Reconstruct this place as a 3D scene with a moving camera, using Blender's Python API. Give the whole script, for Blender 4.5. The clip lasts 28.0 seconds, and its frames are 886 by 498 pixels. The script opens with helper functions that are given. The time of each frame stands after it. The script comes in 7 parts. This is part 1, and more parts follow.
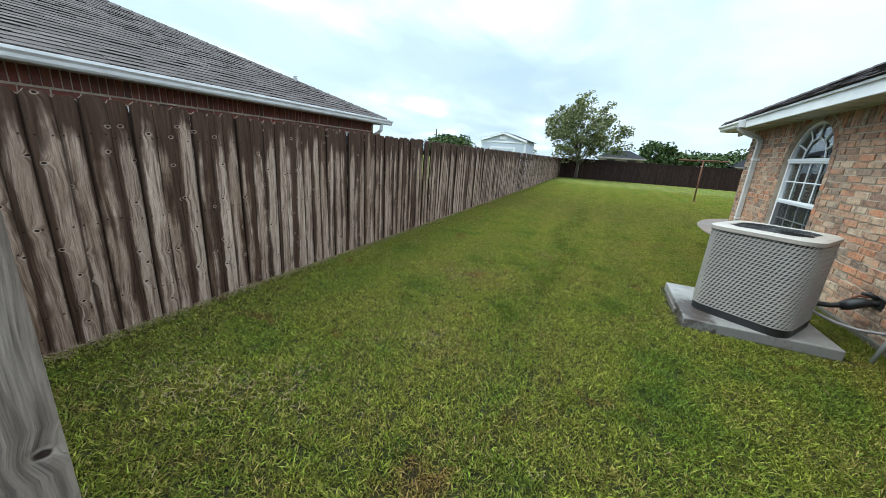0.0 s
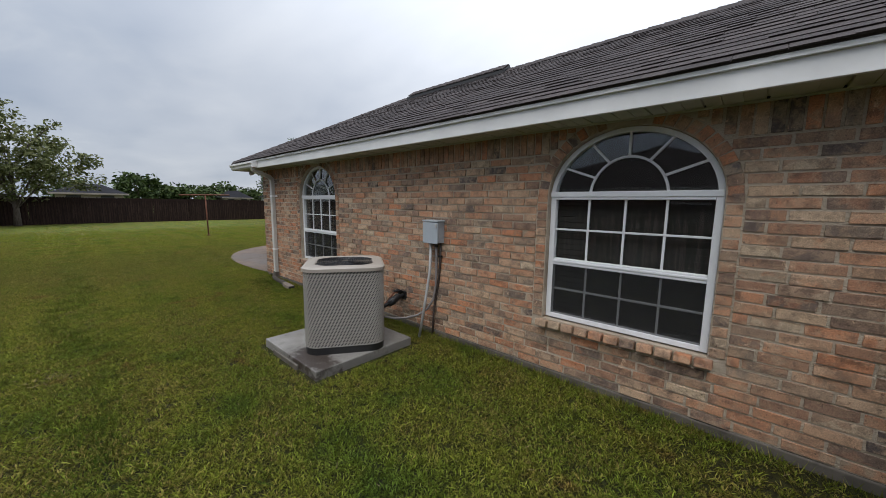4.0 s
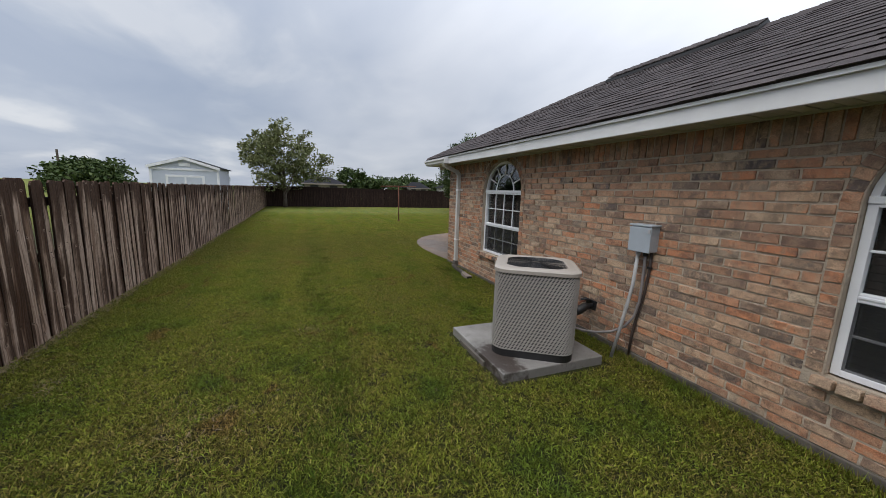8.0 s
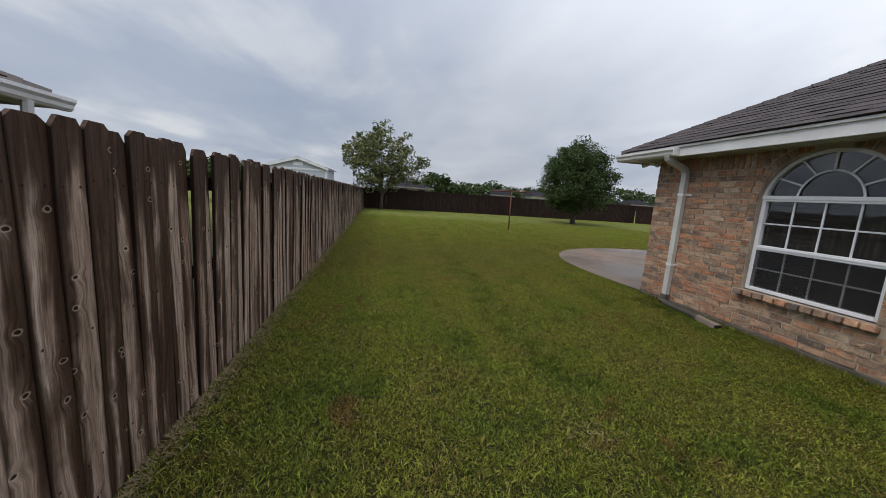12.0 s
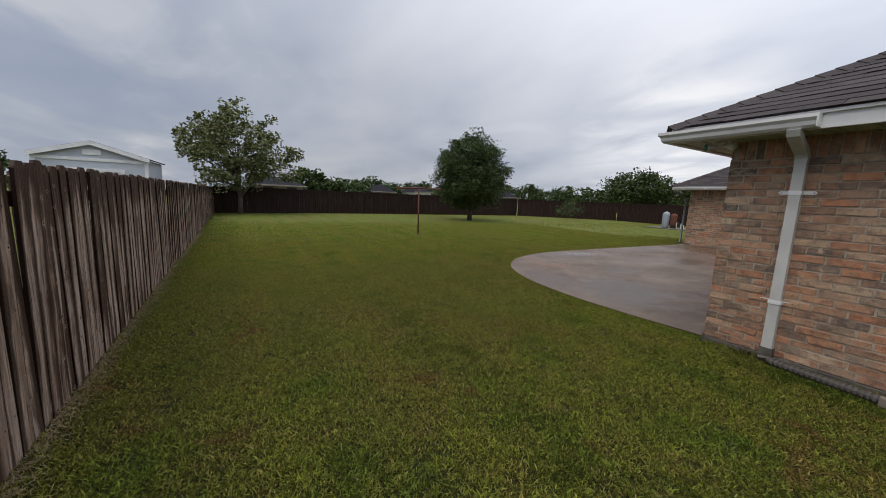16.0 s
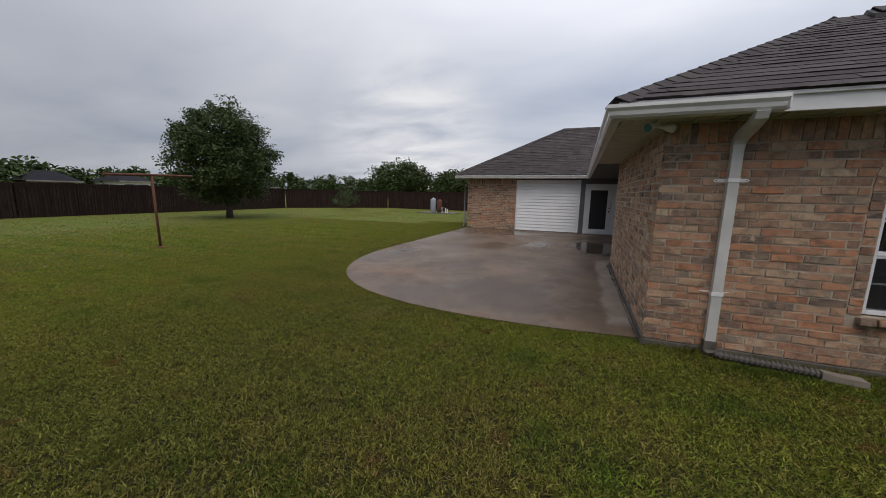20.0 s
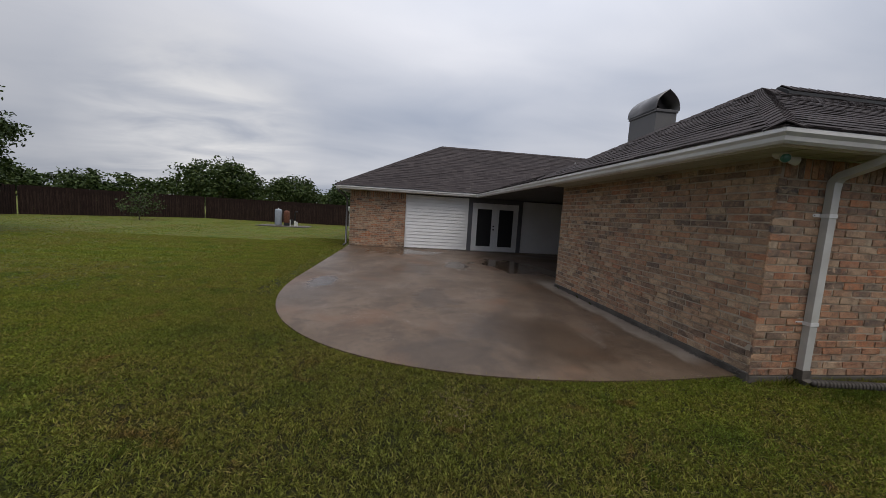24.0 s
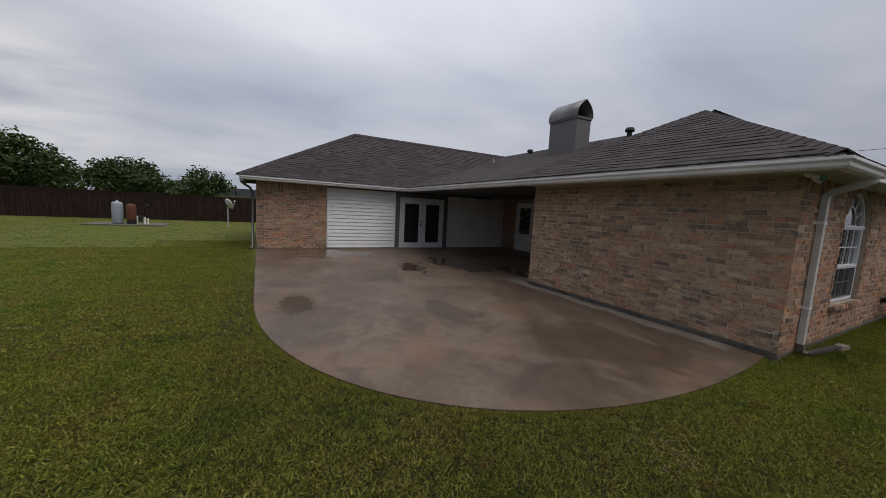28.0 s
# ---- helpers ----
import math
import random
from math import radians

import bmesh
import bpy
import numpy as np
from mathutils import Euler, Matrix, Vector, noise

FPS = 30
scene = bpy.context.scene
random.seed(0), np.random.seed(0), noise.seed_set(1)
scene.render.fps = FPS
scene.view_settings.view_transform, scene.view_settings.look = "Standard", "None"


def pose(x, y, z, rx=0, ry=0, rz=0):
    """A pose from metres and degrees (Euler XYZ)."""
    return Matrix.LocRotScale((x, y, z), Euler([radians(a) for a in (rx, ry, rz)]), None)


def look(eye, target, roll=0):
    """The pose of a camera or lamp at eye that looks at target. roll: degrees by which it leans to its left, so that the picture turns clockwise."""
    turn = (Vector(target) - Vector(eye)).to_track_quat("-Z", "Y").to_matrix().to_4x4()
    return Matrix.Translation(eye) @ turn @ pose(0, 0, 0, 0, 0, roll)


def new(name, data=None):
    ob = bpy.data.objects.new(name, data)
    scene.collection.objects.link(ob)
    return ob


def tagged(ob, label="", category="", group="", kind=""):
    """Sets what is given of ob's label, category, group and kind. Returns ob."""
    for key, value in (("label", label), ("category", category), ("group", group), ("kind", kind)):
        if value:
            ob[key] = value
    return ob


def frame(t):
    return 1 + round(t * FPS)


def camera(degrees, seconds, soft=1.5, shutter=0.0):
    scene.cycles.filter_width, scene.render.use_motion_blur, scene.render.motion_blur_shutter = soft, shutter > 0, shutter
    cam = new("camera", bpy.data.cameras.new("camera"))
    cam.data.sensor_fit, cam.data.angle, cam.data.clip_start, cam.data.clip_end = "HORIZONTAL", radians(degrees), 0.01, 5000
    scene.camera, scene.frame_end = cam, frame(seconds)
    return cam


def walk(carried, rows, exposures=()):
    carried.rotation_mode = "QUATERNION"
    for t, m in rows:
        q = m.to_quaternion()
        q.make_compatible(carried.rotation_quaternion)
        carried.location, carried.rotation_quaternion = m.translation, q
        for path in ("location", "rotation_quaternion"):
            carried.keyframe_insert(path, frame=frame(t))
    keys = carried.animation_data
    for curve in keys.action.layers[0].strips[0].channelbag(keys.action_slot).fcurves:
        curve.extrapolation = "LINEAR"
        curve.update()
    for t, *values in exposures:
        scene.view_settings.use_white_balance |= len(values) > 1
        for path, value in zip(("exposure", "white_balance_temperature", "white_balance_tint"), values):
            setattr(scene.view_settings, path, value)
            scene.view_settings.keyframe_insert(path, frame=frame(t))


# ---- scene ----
cam = camera(104.2, 28.0, 0.6)
PATH = [
    (0.0, pose(-2.486, -8.819, 1.462, 74.26, -3.87, 24.68)),
    (0.5, pose(-2.628, -8.626, 1.501, 76.30, -2.40, 17.37)),
    (1.0, pose(-2.673, -8.430, 1.536, 77.47, -2.68, 8.86)),
    (1.5, pose(-2.694, -8.254, 1.553, 78.75, -2.07, -1.37)),
    (2.0, pose(-2.829, -8.114, 1.623, 79.10, -1.68, -9.44)),
    (2.5, pose(-2.774, -7.928, 1.631, 79.77, -0.81, -19.50)),
    (3.0, pose(-2.810, -7.847, 1.602, 80.72, -0.94, -32.20)),
    (3.5, pose(-2.888, -7.849, 1.603, 81.28, -0.83, -41.07)),
    (4.0, pose(-2.956, -7.865, 1.595, 82.58, -0.74, -47.78)),
    (4.5, pose(-2.946, -7.914, 1.551, 83.84, -0.67, -53.60)),
    (6.5, pose(-3.015, -7.915, 1.518, 84.85, -1.32, -56.77)),
    (7.0, pose(-3.055, -7.882, 1.561, 83.43, -1.94, -47.29)),
    (7.5, pose(-3.080, -7.740, 1.617, 81.78, -1.63, -35.08)),
    (8.0, pose(-3.122, -7.484, 1.656, 80.60, -1.86, -21.48)),
    (8.5, pose(-3.313, -7.274, 1.631, 80.13, -2.87, -13.00)),
    (9.0, pose(-3.622, -7.068, 1.581, 80.15, -3.22, -9.35)),
    (9.5, pose(-3.887, -6.852, 1.568, 79.95, -2.38, -6.23)),
    (10.0, pose(-4.115, -6.576, 1.511, 80.10, -2.67, -4.94)),
    (10.5, pose(-4.259, -6.242, 1.552, 80.12, -2.47, -4.43)),
    (11.0, pose(-4.356, -5.890, 1.544, 80.14, -2.18, -6.32)),
    (11.5, pose(-4.452, -5.564, 1.450, 80.59, -3.22, -8.29)),
    (13.5, pose(-4.523, -3.792, 1.475, 82.22, -2.83, -13.66)),
    (14.0, pose(-4.587, -3.369, 1.465, 82.09, -2.50, -16.56)),
    (14.5, pose(-4.509, -2.939, 1.478, 82.57, -2.21, -20.55)),
    (15.0, pose(-4.565, -2.537, 1.505, 82.04, -2.00, -24.69)),
    (15.5, pose(-4.636, -2.135, 1.497, 81.66, -2.06, -26.96)),
    (16.0, pose(-4.614, -1.766, 1.525, 81.58, -2.34, -30.02)),
    (16.5, pose(-4.671, -1.402, 1.529, 81.83, -3.32, -33.47)),
    (17.0, pose(-4.677, -1.049, 1.534, 81.33, -2.95, -36.65)),
    (17.5, pose(-4.595, -0.691, 1.535, 81.23, -2.97, -42.48)),
    (18.0, pose(-4.568, -0.403, 1.556, 81.45, -2.52, -48.85)),
    (18.5, pose(-4.500, -0.121, 1.540, 81.02, -1.79, -52.92)),
    (19.0, pose(-4.346, 0.189, 1.551, 81.02, -1.21, -58.16)),
    (19.5, pose(-4.200, 0.451, 1.551, 81.03, -0.97, -64.26)),
    (20.0, pose(-4.022, 0.722, 1.537, 80.94, -1.08, -68.45)),
    (20.5, pose(-3.823, 1.003, 1.540, 81.43, -1.92, -71.83)),
    (22.5, pose(-3.583, 2.567, 1.506, 84.16, -3.46, -84.01)),
    (23.0, pose(-3.439, 2.907, 1.496, 84.34, -3.27, -87.91)),
    (23.5, pose(-3.158, 3.254, 1.521, 84.06, -3.12, -92.24)),
    (24.0, pose(-2.920, 3.553, 1.513, 84.14, -3.40, -97.02)),
    (24.5, pose(-2.687, 3.888, 1.519, 84.11, -3.52, -100.44)),
    (25.0, pose(-2.361, 4.241, 1.531, 84.28, -3.32, -102.78)),
    (25.5, pose(-2.191, 4.497, 1.559, 84.39, -3.11, -105.50)),
    (26.0, pose(-2.070, 4.793, 1.584, 84.52, -3.10, -108.19)),
    (26.5, pose(-1.878, 5.053, 1.568, 84.18, -3.01, -110.01)),
    (27.0, pose(-1.731, 5.266, 1.582, 84.17, -2.55, -113.23)),
    (27.5, pose(-1.658, 5.527, 1.602, 84.17, -2.77, -116.82)),
    (28.0, pose(-1.577, 5.587, 1.624, 83.53, -3.03, -118.39)),
]

walk(cam, PATH, [(0.0, 1.32, 6000, -4), (0.5, 1.0, 5850, -1), (1.0, 0.72, 5850, 3), (1.5, 0.56, 6100, 4), (2.0, 0.46, 6350, 5), (3.0, 0.33, 6450, 8),
                 (4.0, 0.40, 6600, 8), (7.0, 0.47, 6600, 9), (9.0, 0.38, 6650, 9), (11.0, 0.36, 6650, 9), (14.0, 0.20, 6700, 10), (17.0, 0.08, 6700, 11),
                 (22.0, -0.16, 6800, 11), (28.0, -0.29, 6800, 12)])

# ---- sky and sun: an overcast evening, brightest low beyond the house ----
SUN = Vector((-0.42, -0.12, 0.88)).normalized()
BREAK = Vector((0.80, -0.30, 0.32)).normalized()   # where the cloud is thinnest


def make_world():
    w = bpy.data.worlds.new("overcast_sky")
    scene.world = w
    w.use_nodes = True
    nt = w.node_tree
    nt.nodes.clear()
    N, L = nt.nodes.new, nt.links.new
    out, bg = N("ShaderNodeOutputWorld"), N("ShaderNodeBackground")
    sky = N("ShaderNodeTexSky")
    sky.sky_type, sky.sun_disc = 'NISHITA', False
    sky.sun_elevation = math.asin(SUN.z)
    sky.sun_rotation = math.atan2(SUN.x, SUN.y)
    sky.dust_density = 2.0
    tc = N("ShaderNodeTexCoord")
    sep = N("ShaderNodeSeparateXYZ")
    L(tc.outputs["Generated"], sep.inputs[0])

    def math_node(op, a, b=None, clamp=False):
        n = N("ShaderNodeMath")
        n.operation, n.use_clamp = op, clamp
        for i, v in enumerate((a, b)):
            if v is None:
                continue
            if isinstance(v, (int, float)):
                n.inputs[i].default_value = v
            else:
                L(v, n.inputs[i])
        return n.outputs[0]
    z = math_node('MAXIMUM', sep.outputs[2], 0.0)
    den = math_node('ADD', z, 0.16)
    u, v = math_node('DIVIDE', sep.outputs[0], den), math_node('DIVIDE', sep.outputs[1], den)
    comb = N("ShaderNodeCombineXYZ")
    L(u, comb.inputs[0]), L(v, comb.inputs[1])

    def fbm(scale, detail, off, dist=0.3):
        m = N("ShaderNodeMapping")
        m.inputs["Location"].default_value = off
        m.inputs["Rotation"].default_value = (0, 0, 0.5)
        m.inputs["Scale"].default_value = (1.0, 0.62, 1)
        L(comb.outputs[0], m.inputs[0])
        n = N("ShaderNodeTexNoise")
        n.inputs["Scale"].default_value, n.inputs["Detail"].default_value = scale, detail
        n.inputs["Roughness"].default_value, n.inputs["Distortion"].default_value = 0.5, dist
        L(m.outputs[0], n.inputs["Vector"])
        return n.outputs["Fac"]
    big, small = fbm(0.55, 4, (3.1, 1.7, 0)), fbm(1.7, 6, (7.7, 2.2, 0), 0.6)
    dens = math_node('ADD', math_node('MULTIPLY', big, 0.76), math_node('MULTIPLY', small, 0.24))
    ramp = N("ShaderNodeValToRGB")
    L(dens, ramp.inputs[0])
    e = ramp.color_ramp.elements
    e[0].position, e[0].color = 0.34, (0.285, 0.33, 0.42, 1)
    e[1].position, e[1].color = 0.68, (0.54, 0.565, 0.625, 1)
    m1 = ramp.color_ramp.elements.new(0.5)
    m1.color = (0.41, 0.445, 0.52, 1)
    # brighter towards the hidden sun
    dot = N("ShaderNodeVectorMath")
    dot.operation = 'DOT_PRODUCT'
    L(tc.outputs["Generated"], dot.inputs[0])
    dot.inputs[1].default_value = BREAK
    glow = math_node('POWER', math_node('ADD', math_node('MULTIPLY', dot.outputs["Value"], 0.5), 0.5, True), 2.2)
    # an overcast vault: the zenith is several times as bright as the horizon
    vault = math_node('ADD', math_node('MULTIPLY', math_node('POWER', z, 2.3), 2.4), 1.06)
    gain = math_node('MULTIPLY', math_node('ADD', math_node('MULTIPLY', glow, 0.66), 0.72), vault)
    tint = N("ShaderNodeVectorMath")
    tint.operation = 'SCALE'
    L(ramp.outputs[0], tint.inputs[0]), L(gain, tint.inputs["Scale"])
    # broken cloud in one quarter: white heads against bluer gaps
    quarter = N("ShaderNodeVectorMath")
    quarter.operation = 'DOT_PRODUCT'
    L(tc.outputs["Generated"], quarter.inputs[0])
    quarter.inputs[1].default_value = Vector((-0.66, 0.70, 0.28)).normalized()
    where = math_node('MULTIPLY', math_node('MULTIPLY', math_node('SUBTRACT', quarter.outputs["Value"], 0.45), 2.0, True), 0.42)
    heads = N("ShaderNodeValToRGB")
    L(fbm(1.35, 9, (1.3, 5.1, 0), 0.25), heads.inputs[0])
    h = heads.color_ramp.elements
    h[0].position, h[0].color = 0.44, (0.33, 0.40, 0.54, 1)
    h[1].position, h[1].color = 0.66, (0.80, 0.82, 0.86, 1)
    hm = heads.color_ramp.elements.new(0.55)
    hm.color = (0.46, 0.52, 0.63, 1)
    broken = N("ShaderNodeMix")
    broken.data_type = 'RGBA'
    L(where, broken.inputs[0]), L(tint.outputs[0], broken.inputs[6]), L(heads.outputs[0], broken.inputs[7])
    # a thin place in the cloud, low over the far corner of the yard
    thin = N("ShaderNodeVectorMath")
    thin.operation = 'DOT_PRODUCT'
    L(tc.outputs["Generated"], thin.inputs[0])
    thin.inputs[1].default_value = Vector((0.885, 0.44, 0.175)).normalized()
    lit = math_node('MULTIPLY', math_node('SUBTRACT', thin.outputs["Value"], 0.968), 34.0, True)
    lit = math_node('MULTIPLY', lit, math_node('MULTIPLY', math_node('SUBTRACT', fbm(2.4, 6, (4.2, 9.1, 0), 0.4), 0.34), 3.0, True))
    gap = N("ShaderNodeMix")
    gap.data_type = 'RGBA'
    L(math_node('MULTIPLY', lit, 0.8), gap.inputs[0]), L(broken.outputs[2], gap.inputs[6])
    gap.inputs[7].default_value = (0.93, 0.95, 0.98, 1)
    mix = N("ShaderNodeMix")
    mix.data_type = 'RGBA'
    sc = N("ShaderNodeVectorMath")
    sc.operation = 'SCALE'
    sc.inputs["Scale"].default_value = 0.10
    L(sky.outputs[0], sc.inputs[0])
    mix.inputs[0].default_value = 0.94
    L(sc.outputs[0], mix.inputs[6]), L(gap.outputs[2], mix.inputs[7])
    L(mix.outputs[2], bg.inputs[0])
    bg.inputs[1].default_value = 1.0
    L(bg.outputs[0], out.inputs[0])


make_world()
sun_data = bpy.data.lights.new("sun", 'SUN')
sun_data.energy, sun_data.angle, sun_data.color = 1.75, radians(50), (1.0, 0.97, 0.93)
sun = new("sun", sun_data)
sun.matrix_world = look(SUN * 60, (0, 0, 0))

# ---- materials ----


class Mat:
    """A small builder for procedural surface materials in world space."""

    def __init__(self, name):
        self.m = bpy.data.materials.new(name)
        self.m.use_nodes = True
        self.nt = self.m.node_tree
        self.bsdf = self.nt.nodes["Principled BSDF"]
        self.pos = self.N("ShaderNodeNewGeometry").outputs["Position"]

    def N(self, kind):
        return self.nt.nodes.new(kind)

    def L(self, a, b):
        self.nt.links.new(a, b)

    def val(self, sock, v):
        if isinstance(v, (int, float)):
            sock.default_value = v
        elif isinstance(v, tuple):
            sock.default_value = v if len(v) == 4 or sock.type == 'VECTOR' else (*v, 1)
        else:
            self.L(v, sock)

    def scaled(self, vec, s):
        n = self.N("ShaderNodeMapping")
        self.L(vec, n.inputs[0])
        n.inputs["Scale"].default_value = s
        return n.outputs[0]

    def noise(self, scale, detail=4, rough=0.55, stretch=None, vec=None, dist=0.0):
        n = self.N("ShaderNodeTexNoise")
        v = vec or self.pos
        self.L(self.scaled(v, stretch) if stretch else v, n.inputs["Vector"])
        for k, x in (("Scale", scale), ("Detail", detail), ("Roughness", rough), ("Distortion", dist)):
            n.inputs[k].default_value = x
        return n.outputs["Fac"]

    def ramp(self, fac, stops, interp='LINEAR'):
        n = self.N("ShaderNodeValToRGB")
        n.color_ramp.interpolation = interp
        self.val(n.inputs[0], fac)
        els = n.color_ramp.elements
        while len(els) > len(stops):
            els.remove(els[-1])
        for i, (p, c) in enumerate(stops):
            el = els[i] if i < 2 and i < len(els) else els.new(p)
            el.position = p
            el.color = (c, c, c, 1) if isinstance(c, (int, float)) else (*c, 1)
        return n.outputs[0]

    def mix(self, fac, a, b, mode='MIX'):
        n = self.N("ShaderNodeMix")
        n.data_type, n.blend_type = 'RGBA', mode
        self.val(n.inputs[0], fac), self.val(n.inputs[6], a), self.val(n.inputs[7], b)
        return n.outputs[2]

    def math(self, op, a, b=0.0, clamp=False):
        n = self.N("ShaderNodeMath")
        n.operation, n.use_clamp = op, clamp
        self.val(n.inputs[0], a), self.val(n.inputs[1], b)
        return n.outputs[0]

    def sep(self, vec=None):
        n = self.N("ShaderNodeSeparateXYZ")
        self.L(vec or self.pos, n.inputs[0])
        return n.outputs

    def rnd(self, kind):
        if kind == 'object':
            return self.N("ShaderNodeObjectInfo").outputs["Random"]
        return self.N("ShaderNodeNewGeometry").outputs["Random Per Island"]

    def offset(self, rnd, k=37.0):
        c = self.N("ShaderNodeCombineXYZ")
        r = self.math('MULTIPLY', rnd, k)
        self.L(r, c.inputs[0]), self.L(r, c.inputs[1]), self.L(r, c.inputs[2])
        n = self.N("ShaderNodeVectorMath")
        self.L(self.pos, n.inputs[0]), self.L(c.outputs[0], n.inputs[1])
        return n.outputs[0]

    def done(self, color, rough=0.7, bump=None, strength=0.3, dist=0.01, metal=0.0, spec=None):
        b = self.bsdf
        self.val(b.inputs["Base Color"], color), self.val(b.inputs["Roughness"], rough)
        b.inputs["Metallic"].default_value = metal
        if spec is not None:
            b.inputs["Specular IOR Level"].default_value = spec
        if bump is not None:
            n = self.N("ShaderNodeBump")
            n.inputs["Strength"].default_value, n.inputs["Distance"].default_value = strength, dist
            self.L(bump, n.inputs["Height"]), self.L(n.outputs[0], b.inputs["Normal"])
        return self.m


def plain(name, c, rough=0.5, var=0.12, scale=6.0, metal=0.0, bump=0.05, fine=90.0):
    """A painted or moulded surface: faint stains and a fine grain."""
    m = Mat(name)
    n = m.noise(scale, 5)
    col = m.mix(m.math('MULTIPLY', m.ramp(n, [(0.35, 0.0), (0.7, 1.0)]), 1.0), tuple(x * (1 - var) for x in c), tuple(min(1, x * (1 + var * 0.5)) for x in c))
    f = m.noise(fine, 3)
    r = m.ramp(n, [(0.3, max(0.02, rough - 0.08)), (0.7, min(1, rough + 0.08))])
    return m.done(col, r, f, bump, 0.004, metal)


BRICK = [(0.0, (0.53, 0.225, 0.115)), (0.10, (0.50, 0.26, 0.155)), (0.22, (0.52, 0.375, 0.255)), (0.34, (0.50, 0.205, 0.105)), (0.44, (0.27, 0.198, 0.148)),
         (0.55, (0.45, 0.235, 0.14)), (0.66, (0.55, 0.425, 0.30)), (0.76, (0.165, 0.124, 0.102)), (0.86, (0.40, 0.215, 0.135)), (0.93, (0.24, 0.165, 0.125)), (1.0, (0.105, 0.088, 0.084))]
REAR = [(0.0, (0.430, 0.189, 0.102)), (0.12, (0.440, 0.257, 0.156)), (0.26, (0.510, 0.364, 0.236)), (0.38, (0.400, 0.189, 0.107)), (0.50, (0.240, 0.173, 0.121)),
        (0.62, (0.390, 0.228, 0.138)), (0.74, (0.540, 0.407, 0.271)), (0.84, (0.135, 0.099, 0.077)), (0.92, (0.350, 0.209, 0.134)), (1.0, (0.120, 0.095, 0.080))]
RED = [(0.0, (0.20, 0.06, 0.045)), (0.4, (0.16, 0.05, 0.04)), (0.75, (0.23, 0.085, 0.06)), (1.0, (0.07, 0.045, 0.045))]


def wall_wear(m, col, tan, dark):
    """Mortar smeared over the faces, pale lime bloom and damp dark stains, running on over bricks and joints alike."""
    smear = m.noise(6.5, 7, 0.70, dist=0.9)
    col = m.mix(m.ramp(smear, [(0.52, 0.0), (0.62, 0.52)]), col, tan)
    stain = m.noise(1.5, 7, 0.68, dist=0.7)
    col = m.mix(m.ramp(stain, [(0.54, 0.0), (0.70, 0.42)]), col, m.mix(0.65, col, dark))
    soot = m.noise(7.5, 6, 0.72, dist=0.6, vec=m.scaled(m.pos, (1.0, 1.0, 1.6)))
    col = m.mix(m.ramp(soot, [(0.56, 0.0), (0.67, 0.6)]), col, m.mix(0.6, col, dark))
    lime = m.noise(8.0, 7, 0.74, dist=0.6)
    return m.mix(m.ramp(lime, [(0.625, 0.0), (0.665, 0.8)]), col, tuple(min(0.7, x * 1.5) for x in tan))


def brick_mat(name, kind, stops, tan=(0.455, 0.318, 0.218)):
    m = Mat(name)
    r = m.rnd(kind)
    p = m.offset(r)
    base = m.ramp(r, stops)
    other = m.ramp(m.math('FRACT', m.math('MULTIPLY', r, 5.7)), stops)
    base = m.mix(m.ramp(m.noise(8.0, 4, 0.6, vec=p, dist=0.4), [(0.49, 0.0), (0.58, 0.62)]), base, other)
    blot, hue, pit = m.noise(11.0, 6, 0.7, vec=p), m.noise(26.0, 5, 0.7, vec=p), m.noise(45.0, 4, 0.7, vec=p)
    base = m.mix(m.ramp(hue, [(0.50, 0.0), (0.66, 0.6)]), base, m.mix(0.6, base, stops[2][1]))
    col = m.mix(m.ramp(blot, [(0.48, 0.0), (0.62, 0.9)]), base, m.mix(0.62, base, (0.085, 0.062, 0.052)))
    col = wall_wear(m, col, tan, (0.09, 0.07, 0.058))
    col = m.mix(m.ramp(pit, [(0.30, 0.85), (0.39, 0.0)]), col, (0.07, 0.05, 0.04))
    grit = m.noise(150.0, 4, 0.75)
    col = m.mix(0.55, col, m.mix(m.ramp(grit, [(0.32, 0.0), (0.70, 1.0)]), tuple([0.15] * 3), tuple([0.80] * 3)), 'OVERLAY')
    h = m.math('ADD', m.math('MULTIPLY', grit, 0.5), m.math('ADD', blot, m.math('MULTIPLY', pit, 0.6)))
    return m.done(col, m.ramp(blot, [(0.3, 0.76), (0.7, 0.93)]), h, 0.9, 0.008, spec=0.25)


M_brick, M_brick_far = brick_mat("weathered_brick", 'object', BRICK), brick_mat("weathered_brick_joined", 'island', BRICK)
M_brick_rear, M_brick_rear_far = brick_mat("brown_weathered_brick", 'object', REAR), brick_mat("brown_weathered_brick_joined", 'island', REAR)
M_redbrick = brick_mat("red_brick_joined", 'island', RED, (0.15, 0.075, 0.06))


def mortar_mat():
    m = Mat("mortar")
    n, g = m.noise(3.0, 5), m.noise(120, 4)
    col = m.ramp(n, [(0.3, (0.37, 0.305, 0.235)), (0.55, (0.45, 0.38, 0.30)), (0.75, (0.53, 0.455, 0.365))])
    col = wall_wear(m, col, (0.430, 0.325, 0.238), (0.09, 0.07, 0.058))
    return m.done(col, 0.92, m.math('ADD', g, m.noise(30, 4)), 0.9, 0.010)


